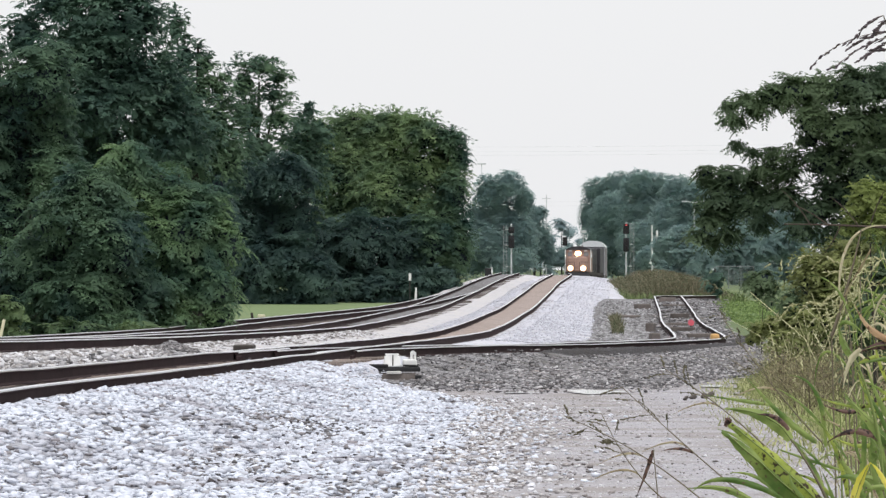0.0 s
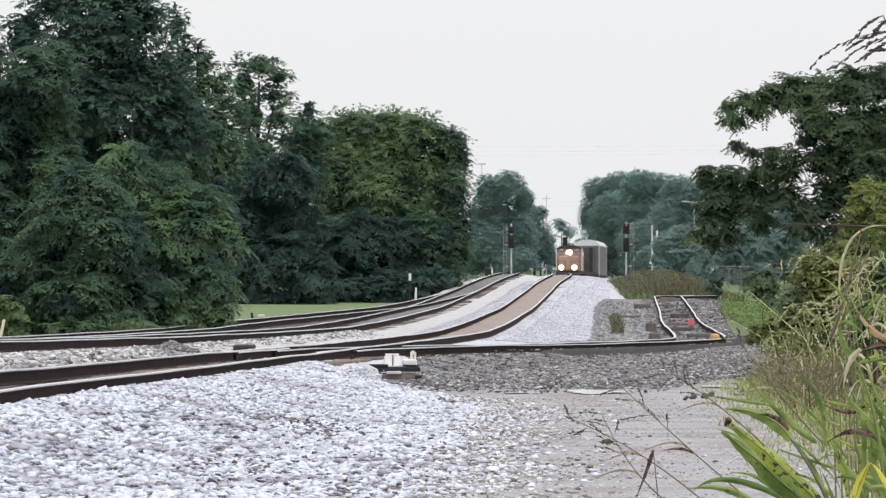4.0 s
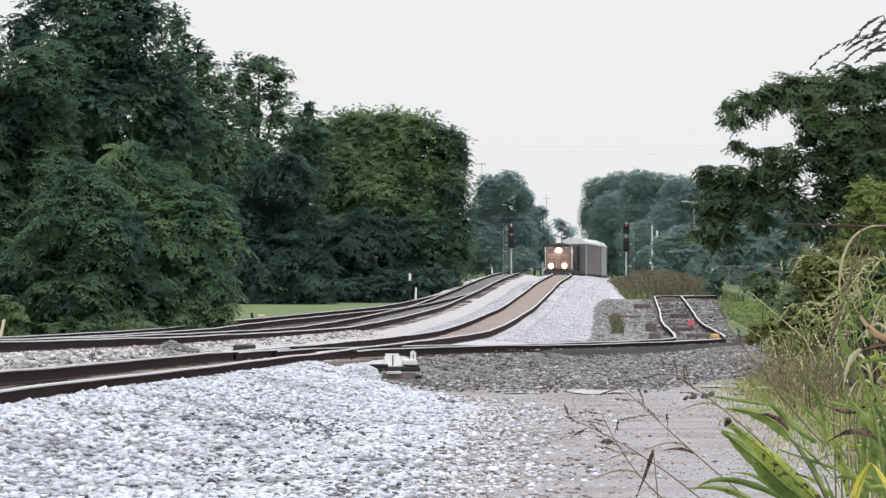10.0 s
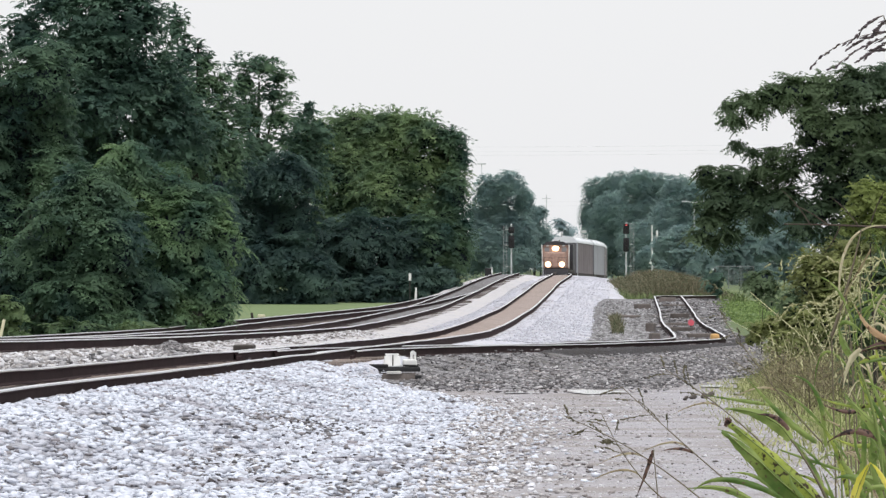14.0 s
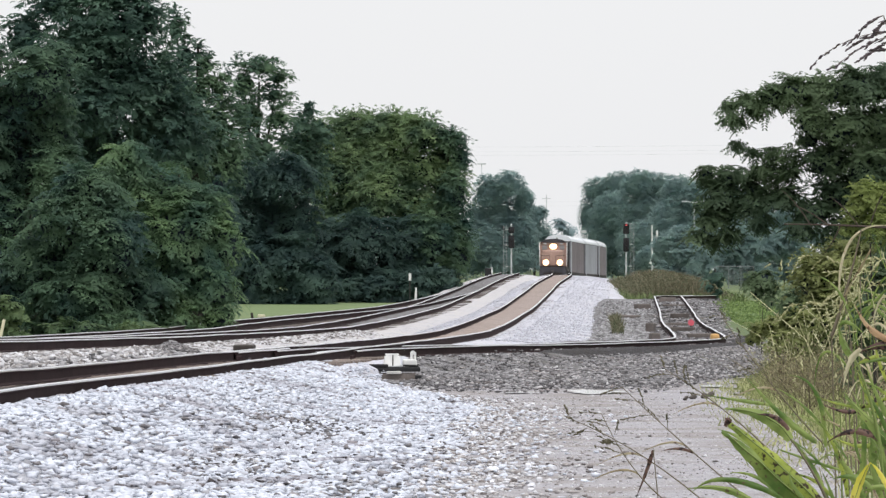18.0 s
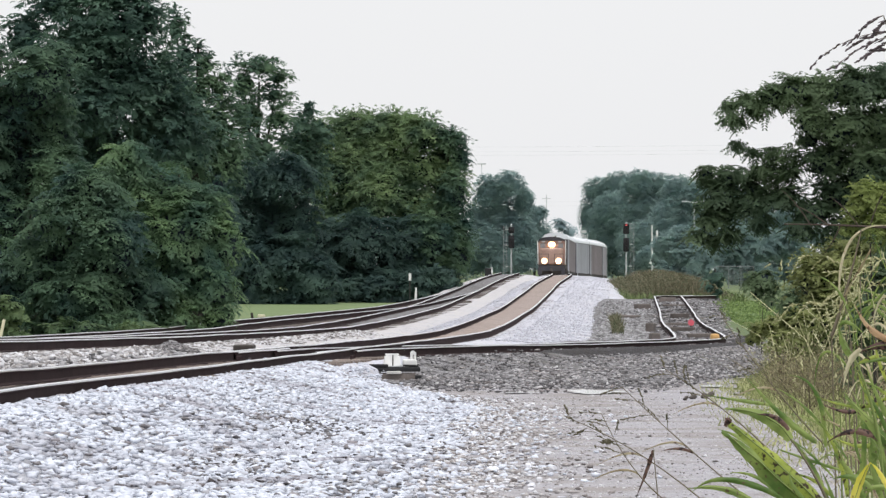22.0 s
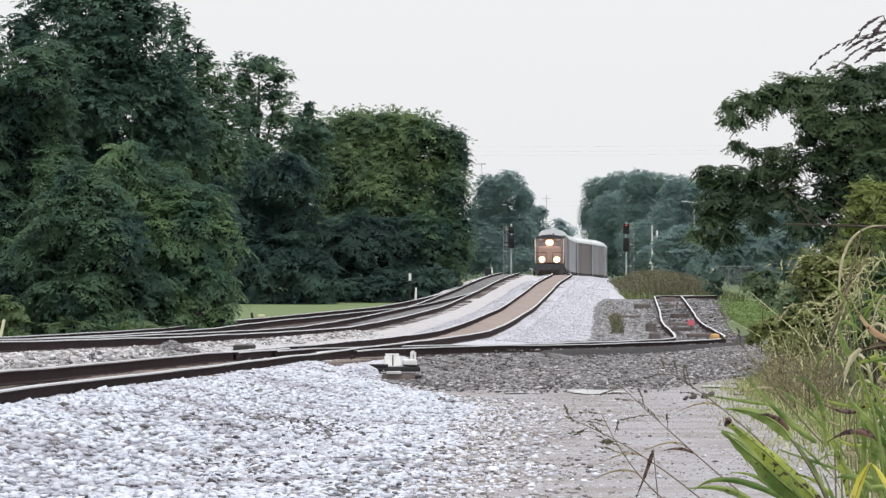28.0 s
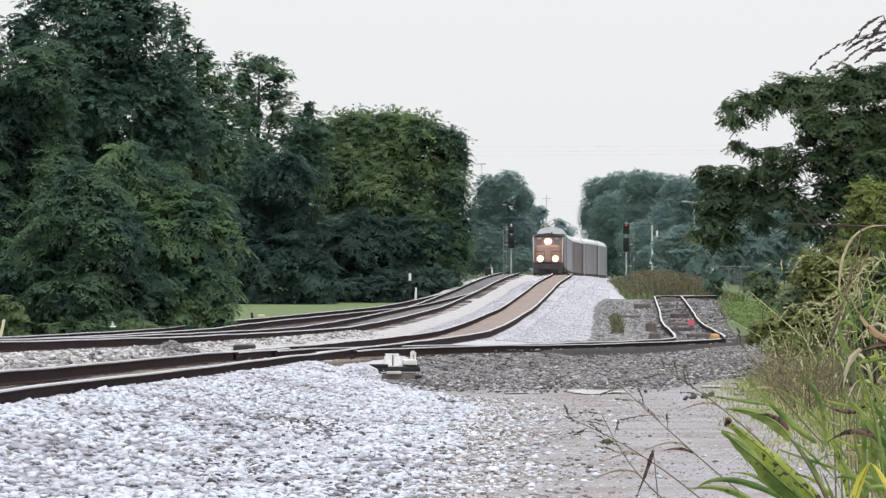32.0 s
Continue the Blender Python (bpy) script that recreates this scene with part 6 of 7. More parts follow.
lobed_tree("shrub", 4.4, 60, [(-0.11, 2.76, 0.17, 0.14), (0.06, 2.67, 0.19, 0.17), (-0.25, 2.6, 0.11, 0.08), (0.1, 2.45, 0.23, 0.17), (-0.04, 2.48, 0.14, 0.11), (-0.31, 2.42, 0.11, 0.07)], LEAF_LIME, 250, "feathery light green shrub beside the road",
           "verge shrubs", 0.026, (0.05, 0.11), airy=1.4, droop=0.6)
lobed_tree("shrub", 8.05, 150, [(-0.19, 2.12, 0.23, 0.19), (0.07, 2.19, 0.26, 0.21), (0.26, 1.95, 0.19, 0.19), (0.19, 1.62, 0.14, 0.2), (-0.07, 1.84, 0.2, 0.17)], LEAF_WARM, 251, "dark green bush beside the grassy slope",
           "verge shrubs", 0.06, (0.12, 0.24), airy=0.4)
lobed_tree("shrub", 6.0, 104, [(-0.15, 1.23, 0.26, 0.18), (-0.45, 1.15, 0.2, 0.13), (0.3, 1.25, 0.34, 0.26), (-0.59, 1.03, 0.12, 0.09), (0.05, 0.95, 0.36, 0.22)], LEAF_OLIVE, 252, "dark olive bush among the dry weeds",
           "verge shrubs", 0.05, (0.09, 0.19), airy=0.7)
lobed_tree("shrub", 7.3, 108, [(-0.51, 2.06, 0.49, 0.47), (0.1, 2.28, 0.53, 0.49), (-0.1, 1.44, 0.58, 0.49), (0.64, 2.06, 0.58, 0.58), (0.74, 1.31, 0.51, 0.51), (-0.6, 1.03, 0.37, 0.37), (0.31, 0.77, 0.58, 0.47)], LEAF_OLIVE, 253, "tangled olive thicket beside the road",
           "verge shrubs", 0.05, (0.09, 0.19), airy=0.8)


def feather_tree(x, y, mass, sprays, label):
    """A spreading tree: pads of dense leaves (dx, dz, radius) and outer sprays of drooping feathery leaves (dx, dz, radius, fronds)."""
    rq = np.random.default_rng(77)
    z0 = float(base_z(y)) - 0.2
    t = thing("tree", pose(x, y, z0), label, "tree")
    bm = bmesh.new()
    add_tube(bm, (0, 0, 0), (0.1, 0, 2.2), 0.16, 0.12, 10)
    add_tube(bm, (0.1, 0, 2.2), (0.5, 0, 5.4), 0.12, 0.04, 8)
    part("trunk", bm, BARK, t)
    full = np.array([(dx, rq.uniform(-0.5, 0.5) * r, dz, r, r, r * 0.7) for dx, dz, r in mass])
    lobed_crown(t, full, LEAF_WARM, rq, 0.058, (0.16, 0.32), airy=0.7, cover=1.7, inner=0.88)
    V = []
    for dx, dz, r, n in sprays:
        part("limb", tube((dx * 0.86, 0.4, dz - 0.22), (dx, 0.2, dz - 0.05), 0.010, 0.004, 6), BARK, t)
        for k in range(int(n)):
            d = rq.normal(size=3)
            d /= np.linalg.norm(d)
            root = np.array([dx, 0, dz]) + d * r * rq.uniform(0.2, 1.0) * np.array([1.1, 1.1, 0.7])
            a = rq.uniform(0, 6.283)
            way = np.array([math.cos(a), math.sin(a), rq.uniform(-1.1, 0.3)])
            way /= np.linalg.norm(way)
            flat = np.cross(way, (0, 0, 1))
            flat /= np.linalg.norm(flat) + 1e-9
            L, w = rq.uniform(0.18, 0.34), rq.uniform(0.02, 0.034)
            for j in range(6):
                c = root + way * L * j / 6 + np.array([0, 0, -0.35 * L * (j / 6) ** 2])
                for s in (-1, 1):
                    tip = c + flat * s * L * 0.36 * (1 - 0.45 * j / 6) + way * 0.03 + np.array([0, 0, -0.04])
                    m = (c + tip) / 2
                    V += [c, m + way * w, tip, m - way * w]
    v = np.array(V)
    fast_mesh("outer_sprays", v, np.arange(len(v)).reshape(-1, 4), LEAF_WARM, t)


UPPER_PADS = [(-2.99, 5.93, 0.22), (-2.55, 6.03, 0.27), (-2.05, 6.16, 0.35), (-1.49, 6.24, 0.45), (-0.87, 6.24, 0.52), (-0.12, 6.31, 0.61), (0.51, 6.43, 0.56), (-1.12, 5.62, 0.5), (-0.37, 5.43, 0.67), (0.38, 5.43, 0.69), (-1.22, 5.18, 0.29), (-0.74, 4.68, 0.59), (0.13, 4.56, 0.67), (0.76, 4.56, 0.75), (-0.49, 4.0, 0.62), (0.32, 3.87, 0.69)]
LOWER_PADS = [(-3.49, 4.41, 0.24), (-2.99, 4.33, 0.27), (-2.49, 4.11, 0.25), (-3.17, 3.94, 0.36), (-2.55, 3.74, 0.39), (-1.86, 3.91, 0.36), (-1.12, 3.59, 0.46), (-3.46, 3.37, 0.26), (-3.61, 3.06, 0.2), (-3.05, 3.5, 0.25), (-1.36, 3.19, 0.35), (-0.37, 3.06, 0.6), (0.38, 3.06, 0.69)]
UPPER_SPRAYS = [(-2.9, 5.7, 0.34, 70), (-2.4, 5.95, 0.38, 90), (-1.85, 6.15, 0.4, 100), (-1.2, 6.3, 0.4, 90), (-2.8, 5.15, 0.2, 25), (-2.5, 5.0, 0.22, 25), (-2.1, 4.95, 0.3, 45), (-2.2, 4.65, 0.32, 60), (-1.6, 4.9, 0.4, 80), (-0.4, 6.5, 0.4, 60), (-2.4, 4.5, 0.45, 90), (-2.9, 4.5, 0.35, 70), (-1.6, 4.6, 0.4, 60), (0.5, 6.6, 0.4, 60)]
LOWER_SPRAYS = [(-3.5, 4.35, 0.26, 45), (-3.1, 4.35, 0.36, 80), (-3.35, 3.75, 0.4, 100), (-2.8, 3.9, 0.4, 100), (-2.3, 4.05, 0.36, 70), (-3.0, 3.2, 0.4, 90), (-3.35, 3.0, 0.3, 60), (-2.3, 3.4, 0.4, 80), (-1.7, 4.0, 0.45, 70), (-1.9, 4.45, 0.45, 90)]
feather_tree(9.3, 131, UPPER_PADS + LOWER_PADS, UPPER_SPRAYS + LOWER_SPRAYS, "dark feathery-leaved tree spreading over the road verge")

# ---- tall grasses close to the camera ----
BLADE = grass_leaf("grass_leaf", (0.085, 0.150, 0.035), (0.27, 0.335, 0.10), (0.12, 0.09, 0.05), 0.62)
BLADE_LIME = grass_leaf("spotted_lime_leaf", (0.15, 0.21, 0.05), (0.36, 0.41, 0.08), (0.05, 0.035, 0.02), 0.56)
BLADE_YELLOW = grass_leaf("yellow_leaf", (0.62, 0.55, 0.06), (0.75, 0.66, 0.16), (0.25, 0.17, 0.05), 0.64)
BLADE_DRY = grass_leaf("dry_leaf", (0.30, 0.23, 0.14), (0.50, 0.43, 0.30), (0.13, 0.08, 0.06), 0.56)
BLADE_PALE = grass_leaf("pale_straw_leaf", (0.46, 0.40, 0.26), (0.68, 0.62, 0.45), (0.22, 0.15, 0.09), 0.62)
BLADE_TAN = grass_leaf("tan_curled_leaf", (0.34, 0.20, 0.11), (0.60, 0.46, 0.30), (0.16, 0.09, 0.06), 0.56)
BLADE_BROWN = grass_leaf("withered_leaf", (0.10, 0.055, 0.05), (0.20, 0.12, 0.10), (0.03, 0.02, 0.02), 0.52)
STEM = material("green_stem", (0.20, 0.25, 0.08), 0.55, vary=0.3, grain=40, stain=6, bump=0.1)
STEM_DARK = material("dark_stem", (0.075, 0.055, 0.045), 0.8, vary=0.35, grain=40, stain=6, bump=0.1)
STEM_DRY = material("brown_stem", (0.17, 0.14, 0.10), 0.75, vary=0.35, grain=40, stain=6, bump=0.1)


def spine(p0, p1, p2, n):
    """n + 1 points of the arc from p0 through p1 to p2."""
    p0, p1, p2 = Vector(p0), Vector(p1), Vector(p2)
    c = 2 * p1 - (p0 + p2) / 2
    return [(1 - u)**2 * p0 + 2 * u * (1 - u) * c + u * u * p2 for u in (i / n for i in range(n + 1))]


def blade(parent, p0, p1, p2, width, mat, turn=0.0, blunt=0.06, label=""):
    """A folded leaf blade with a midrib, widest below the middle and ragged at the rim."""
    n = 18
    ps = spine(p0, p1, p2, n)
    bm = bmesh.new()
    rows, mids = [], []
    for i, p in enumerate(ps):
        u = i / n
        d = (ps[min(i + 1, n)] - ps[max(i - 1, 0)]).normalized()
        side = d.cross(Vector((math.sin(turn + u * 0.5), -1, 0.25 * math.cos(turn)))).normalized()
        lift = d.cross(side)
        w = width / 2 * max(blunt, (min(1, 0.5 + 1.6 * u) * (1 - u**2.0))) * (1 + 0.07 * math.sin(i * 2.3) + 0.05 * math.sin(i * 5.1 + width * 900))
        mids.append(p + lift * w * 0.12 * math.sin(i * 1.1))
        rows.append([bm.verts.new(p + side * w * s + lift * w * (0.45 * abs(s) + 0.12 * math.sin(i * 1.1 + s * 2))) for s in (-1, -0.5, 0, 0.5, 1)])
    for a, b in zip(rows, rows[1:]):
        for k in range(4):
            bm.faces.new((a[k], a[k + 1], b[k + 1], b[k]))
    ob = part("leaf", bm, mat, parent, label, smooth=True)
    if width > 0.0125:
        # raised pale midrib along the upper side
        bm = bmesh.new()
        for i in range(n - 2):
            add_tube(bm, mids[i], mids[i + 1], width * 0.035, sides=5, caps=False)
        part("midrib", bm, STEM, ob, "pale green midrib", smooth=True)
    return ob


def stalk(parent, p0, p1, p2, r, mat, name="stem"):
    bm = bmesh.new()
    ps = spine(p0, p1, p2, 12)
    for i in range(12):
        add_tube(bm, ps[i], ps[i + 1], r * (1 - 0.05 * i), r * (1 - 0.05 * (i + 1)), 7, caps=False)
    return part(name, bm, mat, parent, smooth=True)


def panicle(parent, p0, p1, p2, branches, length, mat, seed, droop=0.6, grain=0.004, spread=1.0):
    """A loose seed head: fine branchlets off an arc, each hung with small grains."""
    rq = random.Random(seed)
    ps = spine(p0, p1, p2, branches)
    bm = bmesh.new()
    for i, p in enumerate(ps):
        d = (ps[min(i + 1, branches)] - ps[max(i - 1, 0)]).normalized()
        a = rq.uniform(-1.2, 1.2)
        w = (d * rq.uniform(0.7, 1.1) + spread * Vector((math.cos(a * 2.5) * 0.7, rq.uniform(-0.5, 0.5), math.sin(a * 2.5) * 0.6 - droop * 0.3))).normalized()
        L = length * rq.uniform(0.5, 1.1) * (1 - 0.4 * i / branches)
        q = p
        for k in range(9):
            e = q + (w + Vector((0, 0, -droop * k * 0.07))) * L / 9
            add_tube(bm, q, e, 0.0005, sides=4, caps=False)
            if k > 1 and rq.random() < 0.75:
                m = Matrix.LocRotScale(e + Vector((rq.uniform(-1, 1), 0, rq.uniform(-1, 1))) * grain * 0.5, (w + spread * Vector((rq.uniform(-0.6, 0.6), 0, rq.uniform(-0.6, 0.6)))).to_track_quat("Z", "Y"), (grain * 0.45, grain * 0.45, grain * rq.uniform(0.8, 1.4)))
                bmesh.ops.create_icosphere(bm, subdivisions=1, radius=1, matrix=m)
            q = e
    return part("seed_head", bm, mat, parent)


def plant(x, y, label):
    return thing("tall_grass", Matrix.Translation((x, y, float(base_z(y)) - 0.1)), label, "grass plant", "tall grasses")


def local(t, *pts):
    return [tuple(Vector(p) - t.location) for p in pts]


def leaf(t, p0, p1, p2, w, mat, turn=0.0, blunt=0.06, label=""):
    return blade(t, *local(t, p0, p1, p2), w, mat, turn, blunt, label)


def rooted(t, p1, p2, r, mat):
    """A stem from the plant's foot through p1 to p2."""
    a, b = (Vector(p) for p in local(t, p1, p2))
    stalk(t, (0, 0, 0), a * 0.5, a, r, mat)
    return stalk(t, a, (a + b) / 2 + Vector((0.004, 0, 0.004)), b, r, mat)


g = plant(0.60, 8.00, "broad-leaved tall grass with spotted lime leaves")
rooted(g, (0.530, 8.00, 1.627), (0.509, 8.00, 1.688), 0.0038, STEM)
leaf(g, (0.526, 8.00, 1.661), (0.445, 8.00, 1.739), (0.381, 8.00, 1.791), 0.0285, BLADE_LIME, 0.2, 0.34, "lime leaf with dark spots")
leaf(g, (0.520, 8.03, 1.650), (0.436, 8.03, 1.727), (0.378, 8.03, 1.776), 0.0330, BLADE, 0.2, 0.20, "dark green leaf under the lime one")
leaf(g, (0.386, 7.98, 1.794), (0.383, 7.98, 1.789), (0.380, 7.98, 1.783), 0.0122, BLADE_BROWN, 0.2, 0.50, "brown dead leaf tip")
leaf(g, (0.506, 8.10, 1.664), (0.433, 8.10, 1.745), (0.375, 8.10, 1.776), 0.0123, BLADE, 0.6, 0.06)
leaf(g, (0.491, 8.10, 1.668), (0.398, 8.10, 1.707), (0.340, 8.10, 1.690), 0.0108, BLADE, 0.6, 0.06)
g = plant(0.70, 8.50, "tall grass with crossing green and lime leaves")
rooted(g, (0.652, 8.50, 1.709), (0.638, 8.50, 1.822), 0.0030, STEM)
leaf(g, (0.644, 8.50, 1.733), (0.608, 8.50, 1.777), (0.574, 8.50, 1.819), 0.0200, BLADE, 0.3)
leaf(g, (0.628, 8.50, 1.781), (0.610, 8.50, 1.814), (0.593, 8.50, 1.850), 0.0140, BLADE_LIME, 0.4)
leaf(g, (0.646, 8.50, 1.862), (0.616, 8.50, 1.867), (0.586, 8.50, 1.851), 0.0110, BLADE_LIME, 0.6)
leaf(g, (0.648, 8.50, 1.678), (0.612, 8.50, 1.694), (0.570, 8.50, 1.699), 0.0160, BLADE, 0.5)
leaf(g, (0.644, 8.50, 1.757), (0.604, 8.50, 1.741), (0.555, 8.50, 1.756), 0.0100, BLADE_LIME, 0.5)
leaf(g, (0.640, 8.50, 1.814), (0.596, 8.50, 1.798), (0.531, 8.50, 1.814), 0.0080, BLADE_LIME, 0.5)
g = plant(0.58, 8.20, "tall green grass with a dark-stemmed drooping leaf")
rooted(g, (0.544, 8.20, 1.641), (0.480, 8.20, 1.760), 0.0027, STEM_DRY)
leaf(g, (0.481, 8.20, 1.759), (0.446, 8.20, 1.791), (0.389, 8.20, 1.802), 0.0234, BLADE, 0.3, 0.10, "broad green leaf with a ragged brown edge")
leaf(g, (0.477, 8.18, 1.773), (0.458, 8.18, 1.791), (0.433, 8.18, 1.794), 0.0093, BLADE_BROWN, 0.3, 0.06)
leaf(g, (0.541, 8.60, 1.744), (0.493, 8.60, 1.782), (0.437, 8.60, 1.841), 0.0115, BLADE, 0.1, 0.06)
leaf(g, (0.461, 8.40, 1.803), (0.421, 8.40, 1.809), (0.371, 8.40, 1.816), 0.0064, BLADE, 0.5, 0.06)
leaf(g, (0.573, 8.40, 1.707), (0.509, 8.40, 1.728), (0.469, 8.40, 1.742), 0.0056, BLADE, 0.5, 0.06)
leaf(g, (0.553, 8.40, 1.700), (0.517, 8.40, 1.736), (0.481, 8.40, 1.760), 0.0048, BLADE, 0.5, 0.06)
g = plant(0.72, 7.80, "tall grass with green, withered and dry leaves")
rooted(g, (0.576, 7.80, 1.755), (0.540, 7.80, 1.880), 0.0026, STEM)
leaf(g, (0.540, 7.80, 1.878), (0.527, 7.80, 1.900), (0.521, 7.80, 1.921), 0.0149, BLADE, 0.9, 0.30)
leaf(g, (0.521, 7.80, 1.920), (0.536, 7.80, 1.924), (0.560, 7.80, 1.903), 0.0067, BLADE, 1.2, 0.06)
leaf(g, (0.546, 7.75, 1.891), (0.531, 7.75, 1.871), (0.523, 7.75, 1.839), 0.0096, BLADE_PALE, 0.3, 0.10, "pale dry hanging leaf")
leaf(g, (0.606, 7.80, 1.892), (0.578, 7.80, 1.895), (0.548, 7.80, 1.886), 0.0149, BLADE_BROWN, 0.4, 0.10, "dark withered leaf")
leaf(g, (0.614, 7.90, 1.877), (0.584, 7.90, 1.875), (0.551, 7.90, 1.868), 0.0068, BLADE, 0.4, 0.06)
leaf(g, (0.599, 7.80, 1.746), (0.565, 7.80, 1.791), (0.527, 7.80, 1.828), 0.0178, BLADE, 0.3, 0.10)
leaf(g, (0.554, 7.90, 1.807), (0.533, 7.90, 1.806), (0.506, 7.90, 1.815), 0.0068, BLADE_BROWN, 0.4, 0.10)
leaf(g, (0.588, 7.80, 1.762), (0.547, 7.80, 1.782), (0.505, 7.80, 1.767), 0.0111, BLADE_BROWN, 0.4, 0.10, "withered maroon leaf")
leaf(g, (0.599, 7.80, 1.900), (0.565, 7.80, 1.915), (0.542, 7.80, 1.948), 0.0119, BLADE_TAN, 0.4, 0.08, "curled tan leaf")
leaf(g, (0.550, 7.80, 1.740), (0.542, 7.80, 1.777), (0.554, 7.80, 1.793), 0.0052, BLADE, 0.4, 0.06)
leaf(g, (0.573, 7.90, 1.740), (0.578, 7.90, 1.755), (0.569, 7.90, 1.771), 0.0166, BLADE, 0.8, 0.30)
leaf(g, (0.614, 8.10, 1.745), (0.596, 8.10, 1.799), (0.560, 8.10, 1.847), 0.0085, BLADE, 0.3, 0.06)
leaf(g, (0.610, 8.10, 1.707), (0.597, 8.10, 1.753), (0.600, 8.10, 1.799), 0.0123, BLADE, 0.0, 0.20)
leaf(g, (0.622, 8.10, 1.807), (0.599, 8.10, 1.830), (0.566, 8.10, 1.844), 0.0069, BLADE_LIME, 0.6, 0.06)
g = plant(0.58, 7.50, "small grass with a bright yellow leaf")
leaf(g, (0.517, 7.50, 1.693), (0.529, 7.50, 1.729), (0.541, 7.50, 1.751), 0.0143, BLADE_YELLOW, 0.3, 0.10, "bright yellow leaf")
leaf(g, (0.569, 7.50, 1.707), (0.554, 7.50, 1.736), (0.541, 7.50, 1.750), 0.0093, BLADE_YELLOW, 0.6, 0.06)
leaf(g, (0.551, 7.60, 1.714), (0.525, 7.60, 1.729), (0.499, 7.60, 1.726), 0.0101, BLADE, 0.6, 0.06)
leaf(g, (0.583, 7.60, 1.703), (0.562, 7.60, 1.716), (0.536, 7.60, 1.709), 0.0116, BLADE, 0.2, 0.06)
leaf(g, (0.504, 7.60, 1.685), (0.497, 7.60, 1.710), (0.484, 7.60, 1.739), 0.0058, BLADE, 0.2, 0.06)
leaf(g, (0.475, 7.60, 1.689), (0.449, 7.60, 1.718), (0.446, 7.60, 1.739), 0.0072, BLADE, 0.5, 0.06)
g = plant(0.66, 8.4, "clump of broad green grass leaves among the tall roadside grasses")
leaf(g, (0.549, 8.40, 1.656), (0.517, 8.40, 1.724), (0.470, 8.40, 1.774), 0.0104, BLADE, 0.3)
leaf(g, (0.573, 8.40, 1.672), (0.558, 8.40, 1.736), (0.525, 8.40, 1.788), 0.0096, BLADE_LIME, 0.1)
leaf(g, (0.589, 8.40, 1.688), (0.597, 8.40, 1.760), (0.579, 8.40, 1.824), 0.0112, BLADE, 0.6)
leaf(g, (0.627, 8.40, 1.656), (0.609, 8.40, 1.736), (0.621, 8.40, 1.816), 0.0120, BLADE, 0.2)
leaf(g, (0.493, 8.40, 1.652), (0.453, 8.40, 1.696), (0.405, 8.40, 1.706), 0.0096, BLADE, 0.7)
leaf(g, (0.453, 8.40, 1.652), (0.405, 8.40, 1.682), (0.345, 8.40, 1.683), 0.0128, BLADE, 0.3)
leaf(g, (0.565, 8.40, 1.656), (0.525, 8.40, 1.696), (0.486, 8.40, 1.702), 0.0072, BLADE_LIME, 0.8)
leaf(g, (0.605, 8.40, 1.652), (0.573, 8.40, 1.712), (0.549, 8.40, 1.736), 0.0112, BLADE, 0.0)
leaf(g, (0.645, 8.40, 1.768), (0.621, 8.40, 1.804), (0.597, 8.40, 1.864), 0.0112, BLADE, 0.3)
leaf(g, (0.641, 8.40, 1.824), (0.621, 8.40, 1.856), (0.609, 8.40, 1.904), 0.0088, BLADE_LIME, 0.3)
rq = random.Random(12)
for k in range(4):
    y = rq.uniform(8.2, 9.6)
    x = y * rq.uniform(0.058, 0.082)
    g = plant(x, y, "rank green grass tuft among the tall roadside grasses")
    for j in range(6):
        s, z = rq.choice((-1, -1, 1)), rq.uniform(1.45, 1.80)
        L = rq.uniform(0.04, 0.10)
        leaf(g, (x + rq.uniform(-0.02, 0.02), y, z - 0.06), (x + s * L * 0.45, y, z + rq.uniform(0.0, 0.05)), (x + s * L, y, z + rq.uniform(-0.06, 0.07)), rq.uniform(0.004, 0.009), rq.choice((BLADE, BLADE, BLADE_DRY, BLADE_DRY)), rq.uniform(0, 1.2))
    rooted(g, (x, y, 1.3), (x + rq.uniform(-0.03, 0.03), y, 1.80), 0.0025, STEM)
for k in range(5):
    y = rq.uniform(8.4, 10.0)
    x = y * rq.uniform(0.070, 0.082)
    g = plant(x, y, "withered pale tan grass among the tall roadside grasses")
    for j in range(6):
        s, z = rq.choice((-1, 1)), rq.uniform(1.66, 1.92)
        L = rq.uniform(0.025, 0.075)
        leaf(g, (x + rq.uniform(-0.01, 0.01), y, z), (x + s * L * 0.45, y, z + rq.uniform(0.0, 0.04)), (x + s * L, y, z + rq.uniform(-0.07, 0.04)), rq.uniform(0.003, 0.006), BLADE_PALE, rq.uniform(0, 1.2))
    rooted(g, (x, y, 1.3), (x + rq.uniform(-0.03, 0.03), y, 1.93), 0.0025, STEM_DRY)
